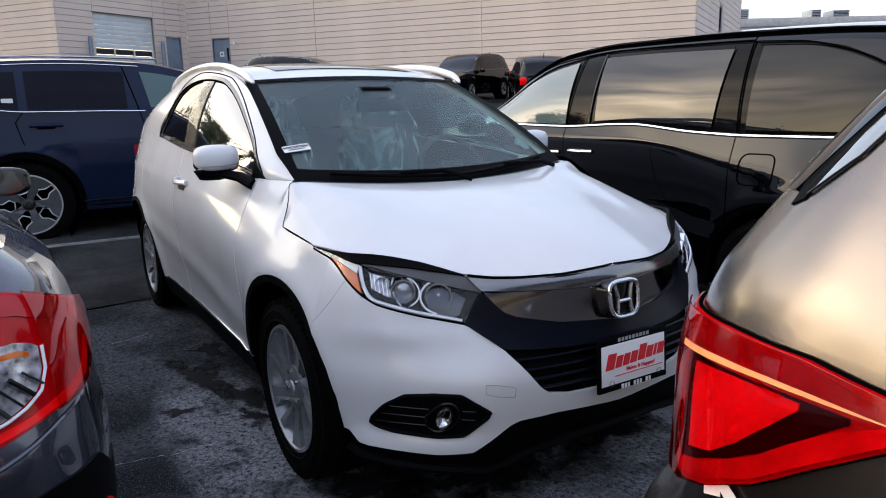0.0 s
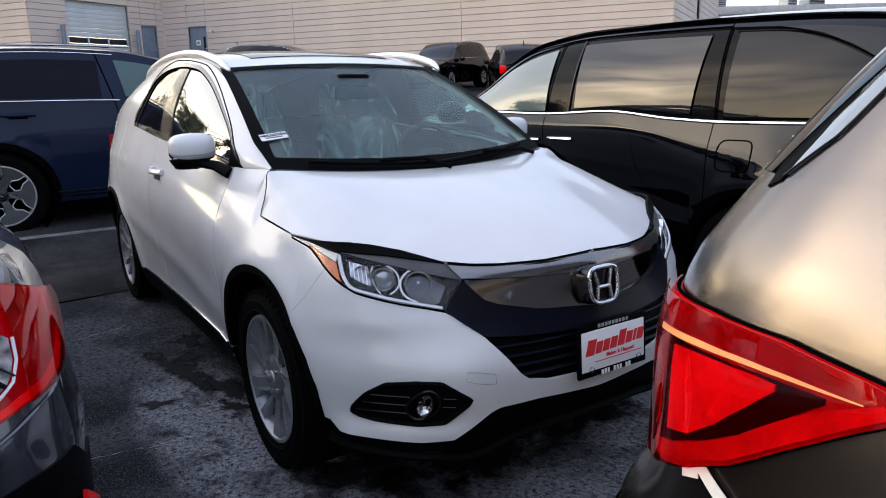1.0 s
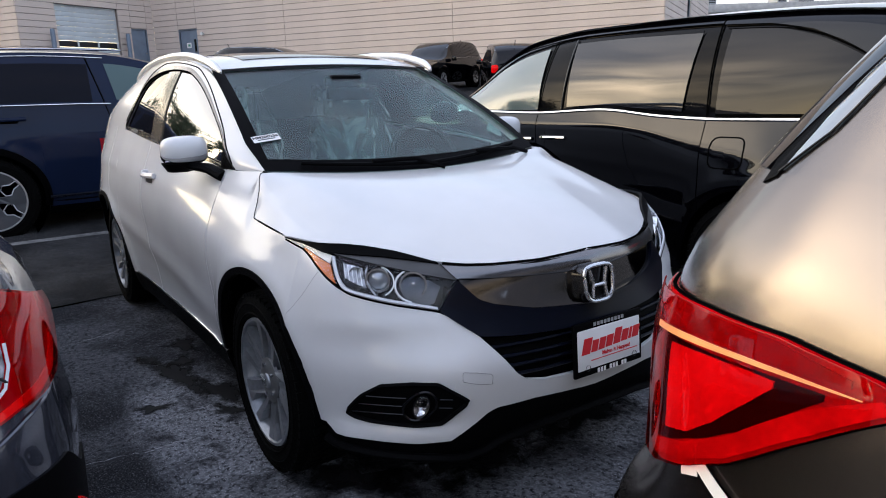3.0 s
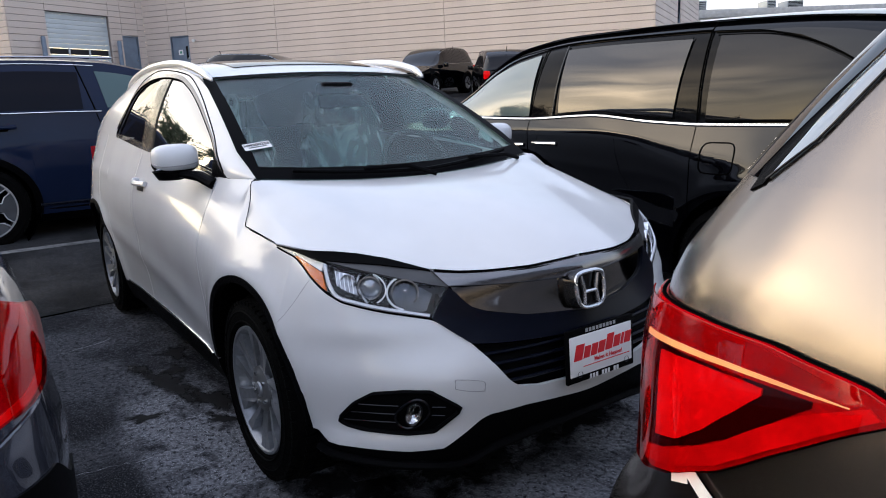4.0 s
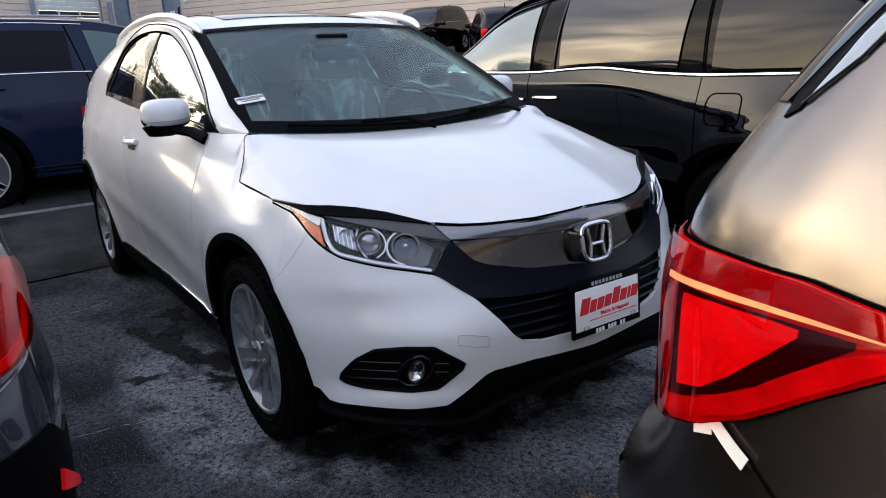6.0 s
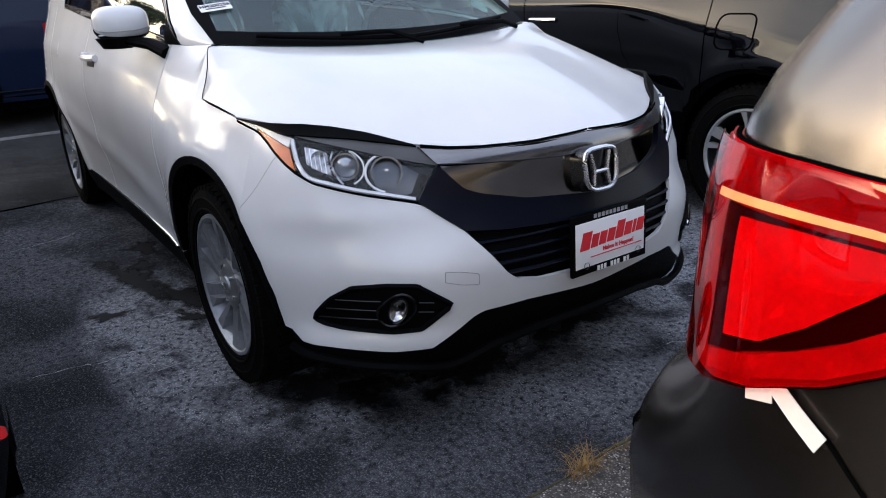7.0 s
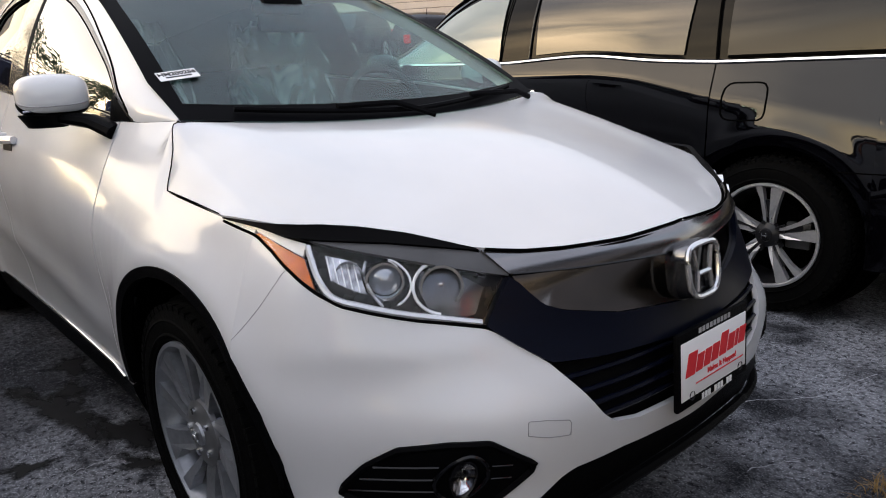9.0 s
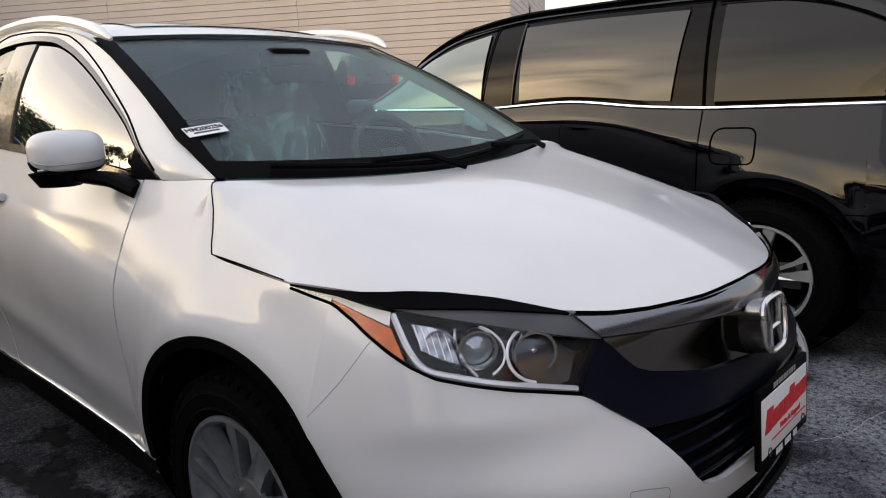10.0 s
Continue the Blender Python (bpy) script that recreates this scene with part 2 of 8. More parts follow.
def asphalt(name, base, light, stain, worn=1.0, patch=1.9, cover=0.0, chip=230, patches=False):
    """Weathered asphalt: stone chips, pale worn patches, dark oil stains."""
    m = material(name, base, 0.9, spec=0.12)
    n, l = m.node_tree.nodes, m.node_tree.links
    p, tc = n["Principled BSDF"], n.new("ShaderNodeTexCoord")

    def noise_at(scale, detail, lo, hi, dist=0.0):
        t = n.new("ShaderNodeTexNoise")
        t.inputs["Scale"].default_value, t.inputs["Detail"].default_value, t.inputs["Distortion"].default_value = scale, detail, dist
        l.new(tc.outputs["Object"], t.inputs["Vector"])
        r = n.new("ShaderNodeMapRange")
        r.inputs["From Min"].default_value, r.inputs["From Max"].default_value = lo, hi
        l.new(t.outputs["Fac"], r.inputs["Value"])
        return r.outputs["Result"]

    def mixed(fac, a, b, kind="MIX"):
        x = n.new("ShaderNodeMixRGB")
        x.blend_type = kind
        l.new(fac, x.inputs[0])
        for s, v in ((1, a), (2, b)):
            if isinstance(v, tuple):
                x.inputs[s].default_value = (*v, 1)
            else:
                l.new(v, x.inputs[s])
        return x.outputs["Color"]
    def chips(scale, hi, lo):
        v = n.new("ShaderNodeTexVoronoi")
        v.inputs["Scale"].default_value = scale
        l.new(tc.outputs["Object"], v.inputs["Vector"])
        c = n.new("ShaderNodeMapRange")
        c.inputs["From Min"].default_value, c.inputs["From Max"].default_value = hi, lo
        l.new(v.outputs["Distance"], c.inputs["Value"])
        h = n.new("ShaderNodeSeparateColor")
        l.new(v.outputs["Color"], h.inputs["Color"])
        g = n.new("ShaderNodeMapRange")
        g.inputs["From Min"].default_value, g.inputs["From Max"].default_value = 0.25, 0.95
        l.new(h.outputs["Red"], g.inputs["Value"])
        return times(c.outputs["Result"], g.outputs["Result"])

    def times(a, b):
        k = n.new("ShaderNodeMath")
        k.operation = "MULTIPLY"
        l.new(a, k.inputs[0])
        l.new(b, k.inputs[1])
        return k.outputs[0]
    def near_half(scale, detail, half):
        t = n.new("ShaderNodeTexNoise")
        t.inputs["Scale"].default_value, t.inputs["Detail"].default_value, t.inputs["Distortion"].default_value = scale, detail, 0.6
        l.new(tc.outputs["Object"], t.inputs["Vector"])
        a, b = n.new("ShaderNodeMath"), n.new("ShaderNodeMath")
        a.operation, b.operation = "SUBTRACT", "ABSOLUTE"
        a.inputs[1].default_value = 0.5
        l.new(t.outputs["Fac"], a.inputs[0])
        l.new(a.outputs[0], b.inputs[0])
        r = n.new("ShaderNodeMapRange")
        r.inputs["From Min"].default_value, r.inputs["From Max"].default_value = half, 0.0
        l.new(b.outputs[0], r.inputs["Value"])
        return r.outputs["Result"]
    worn_f = noise_at(patch, 9, 0.42 - cover, 0.60 - cover, 0.4)
    if patches:
        thin = n.new("ShaderNodeMath")
        thin.operation = "MULTIPLY"
        thin.inputs[1].default_value = 0.28
        l.new(worn_f, thin.inputs[0])
        worn_f = thin.outputs[0]
        # pale salted ground: by the front wheel, and across the gap before the minivan
        for cx, cy, rx, ry, gain, grade in ((-0.45, -0.90, 0.90, 0.31, 3.2, 6), (0.15, -0.70, 0.5, 0.24, 2.4, 6), (0.35, 0.95, 0.85, 1.7, 2.0, 4)):
            mp, gr = n.new("ShaderNodeMapping"), n.new("ShaderNodeTexGradient")
            mp.inputs["Location"].default_value, mp.inputs["Scale"].default_value = (-cx / rx, -cy / ry, 0.0), (1 / rx, 1 / ry, 0.0)
            gr.gradient_type = "SPHERICAL"
            l.new(tc.outputs["Object"], mp.inputs["Vector"])
            l.new(mp.outputs["Vector"], gr.inputs["Vector"])
            add = n.new("ShaderNodeMath")
            add.operation, add.use_clamp = "MULTIPLY_ADD", True
            l.new(times(gr.outputs["Fac"], noise_at(grade, 9, 0.34, 0.62, 0.5)), add.inputs[0])
            add.inputs[1].default_value = gain
            l.new(worn_f, add.inputs[2])
            worn_f = add.outputs[0]
    mott = noise_at(48, 9, 0.34, 0.64)
    fine = noise_at(330, 3, 0.30, 0.70)
    mid = tuple((0.62 if patches else 0.80) * a + (0.38 if patches else 0.20) * b for a, b in zip(base, light))
    c0 = mixed(fine, tuple(0.15 * a for a in base), tuple(1.7 * a for a in base))
    c0 = mixed(times(chips(1.35 * chip, 0.50, 0.15), noise_at(2.6, 10, 0.36, 0.66, 0.3)), c0, tuple(0.88 * a + 0.12 * b for a, b in zip(base, light)))
    c1 = mixed(times(worn_f, mott), c0, mid)
    c2 = mixed(times(worn_f, chips(chip, 0.52, 0.22)), c1, light)
    c3 = mixed(times(mott, noise_at(150, 5, 0.50, 0.68)), c2, tuple(0.74 * a + 0.26 * b for a, b in zip(base, light)))
    c3 = mixed(times(times(near_half(1.7, 5, 0.007), times(worn_f, mott)), fine), c3, tuple(0.5 * (a + b) for a, b in zip(base, light)))
    st = noise_at(0.9, 8, 0.60, 0.74, 0.5)
    c4 = mixed(st, c3, stain)
    l.new(c4, p.inputs["Base Color"])
    wm_out = times(mott, fine)
    b = n.new("ShaderNodeBump")
    b.inputs["Strength"].default_value, b.inputs["Distance"].default_value = 0.9 * worn, 0.006
    l.new(wm_out, b.inputs["Height"])
    l.new(b.outputs["Normal"], p.inputs["Normal"])
    return m


ASPHALT = asphalt("old_asphalt", (0.0140, 0.0148, 0.0190), (0.74, 0.76, 0.83), (0.006, 0.006, 0.007), cover=0.0, chip=190, patches=True)
ASPHALT2 = asphalt("dark_asphalt", (0.011, 0.0115, 0.013), (0.12, 0.12, 0.125), (0.008, 0.008, 0.009), 0.6)
GRAVEL = asphalt("coarse_aggregate_paving", (0.050, 0.047, 0.046), (0.66, 0.61, 0.57), (0.04, 0.038, 0.036), 1.6, cover=0.18, chip=150)
# Soft black patch: oil stains and the shade painted under the nose.
STAIN_SHADE = material("stain_and_shade", (0.006, 0.006, 0.007), 0.7, spec=0.2, blotch=0.5, blotch_scale=14)
sn_, sl_ = STAIN_SHADE.node_tree.nodes, STAIN_SHADE.node_tree.links
s_at, s_nz, s_tc, s_ad, s_mr = (sn_.new("ShaderNode" + k) for k in ("Attribute", "TexNoise", "TexCoord", "Math", "MapRange"))
s_at.attribute_name = "patch_fade"
s_nz.inputs["Scale"].default_value, s_nz.inputs["Detail"].default_value = 16, 9
s_ad.operation = "ADD"
s_mr.inputs["From Min"].default_value, s_mr.inputs["From Max"].default_value, s_mr.inputs["To Max"].default_value = 0.62, 1.05, 0.92
sl_.new(s_tc.outputs["Object"], s_nz.inputs["Vector"])
sl_.new(s_at.outputs["Fac"], s_ad.inputs[0])
sl_.new(s_nz.outputs["Fac"], s_ad.inputs[1])
sl_.new(s_ad.outputs[0], s_mr.inputs["Value"])
sl_.new(s_mr.outputs["Result"], sn_["Principled BSDF"].inputs["Alpha"])


def siding_material():
    m = material("beige_block_wall", (0.63, 0.535, 0.465), 0.75, blotch=0.06, blotch_scale=0.6, grain=0.06, grain_scale=25, bump=0.2, bump_scale=60)
    return m


SIDING = siding_material()
JOINT = material("wall_joint", (0.27, 0.225, 0.195), 0.9)

BEZEL = material("lamp_bezel", (0.005, 0.005, 0.006), 0.25, spec=0.2, blotch=0.5, blotch_scale=18)


def film_material():
    """Thin clear film: crease highlights painted as pale streaks, almost nothing between them."""
    m = material("crinkled_clear_film", (0.78, 0.84, 0.84), 0.2, bump=0.7, bump_scale=9)
    n, l = m.node_tree.nodes, m.node_tree.links
    tc, mp, nz, mr = (n.new("ShaderNode" + k) for k in ("TexCoord", "Mapping", "TexNoise", "MapRange"))
    mp.inputs["Scale"].default_value = (1.0, 1.0, 0.45)
    nz.inputs["Scale"].default_value, nz.inputs["Detail"].default_value, nz.inputs["Distortion"].default_value = 7.0, 5, 2.5
    mr.inputs["From Min"].default_value, mr.inputs["From Max"].default_value = 0.42, 0.74
    mr.inputs["To Min"].default_value, mr.inputs["To Max"].default_value = 0.06, 0.62
    l.new(tc.outputs["Object"], mp.inputs["Vector"])
    l.new(mp.outputs["Vector"], nz.inputs["Vector"])
    l.new(nz.outputs["Fac"], mr.inputs["Value"])
    l.new(mr.outputs["Result"], n["Principled BSDF"].inputs["Alpha"])
    return m


PLASTICFILM = film_material()
REFLECTOR = material("dim_lamp_reflector", (0.085, 0.088, 0.10), 0.14, metal=0.9, blotch=0.6, blotch_scale=30)
# Near-white: the chrome's glints on rings and ribs put into the colour.
GLINTWHITE = material("painted_lamp_glint", (0.80, 0.81, 0.83), 0.2, metal=0.3, coat=0.8)

BROW = material("satin_grey_brow", (0.058, 0.059, 0.064), 0.38, spec=0.4, blotch=0.15, blotch_scale=12)
SEAM = material("seam_grey", (0.30, 0.30, 0.31), 0.7)

# ---- building tools ----
def curve(*pts):
    """Smooth (monotone cubic) function through points (a, b)."""
    xs = np.array([p[0] for p in pts], float)
    ys = np.array([p[1] for p in pts], float)
    h, d = np.diff(xs), np.diff(ys) / np.diff(xs)
    m = np.zeros(len(xs))
    m[0], m[-1] = d[0], d[-1]
    for i in range(1, len(xs) - 1):
        if d[i - 1] * d[i] > 0:
            a, b = 2 * h[i] + h[i - 1], h[i] + 2 * h[i - 1]
            m[i] = (a + b) / (a / d[i - 1] + b / d[i])

    def f(x):
        x = min(max(x, xs[0]), xs[-1])
        i = min(int(np.searchsorted(xs, x, "right")) - 1, len(h) - 1)
        i = max(i, 0)
        t = (x - xs[i]) / h[i]
        return float((2 * t**3 - 3 * t**2 + 1) * ys[i] + (t**3 - 2 * t**2 + t) * h[i] * m[i]
                     + (3 * t**2 - 2 * t**3) * ys[i + 1] + (t**3 - t**2) * h[i] * m[i + 1])
    return f


def line(*pts):
    xs, ys = [p[0] for p in pts], [p[1] for p in pts]
    return lambda x: float(np.interp(x, xs, ys))


def steps(a, b, n):
    return [a + (b - a) * i / n for i in range(n + 1)]


def grid(fn, us, vs, flip=False):
    verts = [tuple(fn(u, v)) for u in us for v in vs]
    k = len(vs)
    faces = []
    for i in range(len(us) - 1):
        for j in range(k - 1):
            q = (i * k + j, i * k + j + 1, (i + 1) * k + j + 1, (i + 1) * k + j)
            faces.append(q[::-1] if flip else q)
    return verts, faces


def merge(*geos):
    verts, faces = [], []
    for v, f in geos:
        o = len(verts)
        verts += [tuple(p) for p in v]
        faces += [tuple(i + o for i in q) for q in f]
    return verts, faces


def moved(geo, m):
    flip = m.determinant() < 0
    return [tuple(m @ Vector(p)) for p in geo[0]], [q[::-1] if flip else q for q in geo[1]]


MIRROR = Matrix.Diagonal((1, -1, 1, 1))


def both(geo):
    return merge(geo, moved(geo, MIRROR))


def thick(geo, d):
    """Gives an open sheet depth: a second skin d behind it, closed round the rim."""
    bm = bmesh.new()
    vs = [bm.verts.new(p) for p in geo[0]]
    for q in geo[1]:
        try:
            bm.faces.new([vs[i] for i in q])
        except ValueError:
            pass
    bmesh.ops.remove_doubles(bm, verts=bm.verts, dist=1e-5)
    bmesh.ops.recalc_face_normals(bm, faces=bm.faces)
    bm.normal_update()
    base = list(bm.faces)
    back = {v: bm.verts.new(v.co - v.normal * d) for v in list(bm.verts)}
    rim = [e for e in bm.edges if len(e.link_faces) == 1]
    for f in base:
        bm.faces.new([back[v] for v in reversed(f.verts)])
    for e in rim:
        a, b = e.verts
        f = e.link_faces[0]
        vl = list(f.verts)
        i = vl.index(a)
        if vl[(i + 1) % len(vl)] is b:
            a, b = b, a
        bm.faces.new((a, b, back[b], back[a]))
    return out_of(bm)


def out_of(bm):
    bm.verts.index_update()
    geo = [tuple(v.co) for v in bm.verts], [tuple(v.index for v in f.verts) for f in bm.faces]
    bm.free()
    return geo


def rbox(x0, x1, y0, y1, z0, z1, r=0.01, seg=2):
    bm = bmesh.new()
    bmesh.ops.create_cube(bm, size=1)
    for v in bm.verts:
        v.co = (x0 + (v.co.x + 0.5) * (x1 - x0), y0 + (v.co.y + 0.5) * (y1 - y0), z0 + (v.co.z + 0.5) * (z1 - z0))
    if r:
        bmesh.ops.bevel(bm, geom=list(bm.edges), offset=r, segments=seg, profile=0.5, affect="EDGES")
    return out_of(bm)


def lathe(profile, n=48, axis="y"):
    """Profile of (radius, along) spun round the y axis."""
    verts, faces = [], []
    k = len(profile)
    for i in range(n):
        a = 2 * math.pi * i / n
        for r, h in profile:
            verts.append((r * math.cos(a), h, r * math.sin(a)))
    for i in range(n):
        for j in range(k - 1):
            i2 = (i + 1) % n
            faces.append((i * k + j, i * k + j + 1, i2 * k + j + 1, i2 * k + j))
    if axis == "z":
        verts = [(x, -z, y) for x, y, z in verts]
    if axis == "x":
        verts = [(y, -x, z) for x, y, z in verts]
    return verts, faces


def tube(pts, r, n=8, closed=False, flat=1.0):
    """A rod of radius r (or r(t)) along points; flat squeezes it in height."""
    ps = [Vector(p) for p in pts]
    verts, faces = [], []
    for i, p in enumerate(ps):
        a = ps[(i - 1) % len(ps)] if closed else ps[max(i - 1, 0)]
        b = ps[(i + 1) % len(ps)] if closed else ps[min(i + 1, len(ps) - 1)]
        d = (b - a).normalized()
        s = d.cross(Vector((0, 0, 1)))
        s = s.normalized() if s.length > 1e-4 else Vector((1, 0, 0))
        u = s.cross(d)
        rr = r(i / max(len(ps) - 1, 1)) if callable(r) else r
        for k in range(n):
            t = 2 * math.pi * k / n
            verts.append(tuple(p + s * (rr * math.cos(t)) + u * (rr * flat * math.sin(t))))
    m = len(ps)
    for i in range(m if closed else m - 1):
        for k in range(n):
            i2, k2 = (i + 1) % m, (k + 1) % n
            faces.append((i * n + k, i * n + k2, i2 * n + k2, i2 * n + k))
    if not closed:
        faces.append(tuple(range(n))[::-1])
        faces.append(tuple((m - 1) * n + k for k in range(n)))
    return verts, faces


def strip(fn, lo, hi, n=24, m=6, off=0.0, ts=None):
    """A piece of the surface fn(a, b) between a lower and an upper line of points (a, b)."""
    def along(pts):
        d = np.r_[0, np.cumsum([math.hypot(p[0] - q[0], p[1] - q[1]) for p, q in zip(pts[1:], pts[:-1])])]
        d = d / d[-1] if d[-1] else d
        return lambda t: (float(np.interp(t, d, [p[0] for p in pts])), float(np.interp(t, d, [p[1] for p in pts])))
    fl, fh = along(lo), along(hi)

    def at(t, v):
        (a0, b0), (a1, b1) = fl(t), fh(t)
        return raised(fn, a0 + (a1 - a0) * v, b0 + (b1 - b0) * v, off)
    return grid(at, steps(0, 1, n), steps(0, 1, m))


TURNED = set()      # surfaces whose outer side lies the other way


def raised(fn, a, b, off):
    p = Vector(fn(a, b))
    if not off:
        return p
    e = 0.01
    n = (Vector(fn(a + e, b)) - Vector(fn(a - e, b))).cross(Vector(fn(a, b + e)) - Vector(fn(a, b - e)))
    return p + n.normalized() * (-off if fn in TURNED else off)


def flowing(pts, n=6):
    """More points along a smooth curve through pts."""
    q = [pts[0]] + list(pts) + [pts[-1]]
    out = []
    for p0, p1, p2, p3 in zip(q, q[1:], q[2:], q[3:]):
        for i in range(n):
            t = i / n
            out.append(tuple(0.5 * (2 * b + (c - a) * t + (2 * a - 5 * b + 4 * c - d) * t * t + (3 * b - a - 3 * c + d) * t ** 3) for a, b, c, d in zip(p0, p1, p2, p3)))
    return out + [tuple(pts[-1])]


def ribbon(fn, pts, w, off, n=30, closed=False):
    """A narrow raised bead of width w along points (a, b) of the surface fn."""
    q = list(pts) + ([pts[0]] if closed else [])
    d = np.r_[0, np.cumsum([math.hypot(p[0] - r[0], p[1] - r[1]) for p, r in zip(q[1:], q[:-1])])]
    line3 = [raised(fn, float(np.interp(t * d[-1], d, [p[0] for p in q])), float(np.interp(t * d[-1], d, [p[1] for p in q])), off) for t in steps(0, 1, n)]
    if closed:
        line3 = line3[:-1]
    return tube(line3, w / 2, 6, closed)


def part(name, geo, mat, parent=None, label="", smooth=35, at=None):
    """Links a mesh as one object under its thing."""
    me = bpy.data.meshes.new(name)
    me.from_pydata([tuple(v) for v in geo[0]], [], [tuple(f) for f in geo[1]])
    me.materials.append(mat)
    bm = bmesh.new()
    bm.from_mesh(me)
    bmesh.ops.remove_doubles(bm, verts=bm.verts, dist=1e-5)
    bmesh.ops.recalc_face_normals(bm, faces=bm.faces)
    bm.to_mesh(me)
    bm.free()
    if smooth:
        me.polygons.foreach_set("use_smooth", [True] * len(me.polygons))
        me.set_sharp_from_angle(angle=radians(smooth))
    ob = new(name, me)
    ob.parent = parent
    if at is not None:
        ob.matrix_basis = at
    if label:
        ob["label"] = label
    return ob


def thing(name, label, category, group="", at=None, kind=""):
    ob = new(name)
    if at is not None:
        ob.matrix_basis = at
    return tagged(ob, label, category, group, kind)


def lettering(name, body, size, mat, parent, m, label="", bold=0.0, squeeze=1.0):
    """Flat raised letters as a mesh."""
    cu = bpy.data.curves.new(name, "FONT")
    cu.body, cu.size, cu.align_x, cu.align_y, cu.extrude, cu.offset = body, size, "CENTER", "CENTER", 0.0006, bold
    tmp = bpy.data.objects.new(name, cu)
    scene.collection.objects.link(tmp)
    dg = bpy.context.evaluated_depsgraph_get()
    me = bpy.data.meshes.new_from_object(tmp.evaluated_get(dg))
    bpy.data.objects.remove(tmp)
    me.materials.clear()
    me.materials.append(mat)
    for v in me.vertices:
        v.co.x *= squeeze
    ob = new(name, me)
    ob.parent, ob.matrix_basis = parent, m
    if label:
        ob["label"] = label
    return ob


def arch_lo(x, hubs, r, hub_z, base):
    """Lower edge of a flank: the sill line, opened by round wheel arches."""
    z = base
    for h in hubs:
        d = abs(x - h)
        if d < r:
            z = max(z, hub_z + math.sqrt(r * r - d * d) * 1.0)
    return z


def flank_steps(a, b, hubs, r, n=26):
    """Stations along a flank, crowded at the ends of the wheel arches."""
    xs = set(round(x, 4) for x in steps(a, b, n))
    for h in hubs:
        for k in range(33):
            x = h - r * math.cos(math.pi * k / 32)
            if a < x < b:
                xs.add(round(x, 4))
        for x in (h - r - 0.0005, h + r + 0.0005):
            if a < x < b:
                xs.add(round(x, 4))
    return sorted(xs)


# ---- wheels ----
def spoke_geo(outline, depth, dish):
    """A flat piece given as (radius, angle in degrees), dished and given depth; its face looks along -y."""
    n = len(outline)
    pts = [(r * math.cos(radians(a)), dish(r), r * math.sin(radians(a))) for r, a in outline]
    verts = pts + [(x, y + depth, z) for x, y, z in pts]
    faces = [tuple(range(n)), tuple(range(2 * n - 1, n - 1, -1))]
    faces += [(i, i + n, (i + 1) % n + n, (i + 1) % n) for i in range(n)]
    return verts, faces


def spun(geo, n, turn=0.0):
    return merge(*[moved(geo, pose(0, 0, 0, 0, -turn - 360 * i / n, 0)) for i in range(n)])


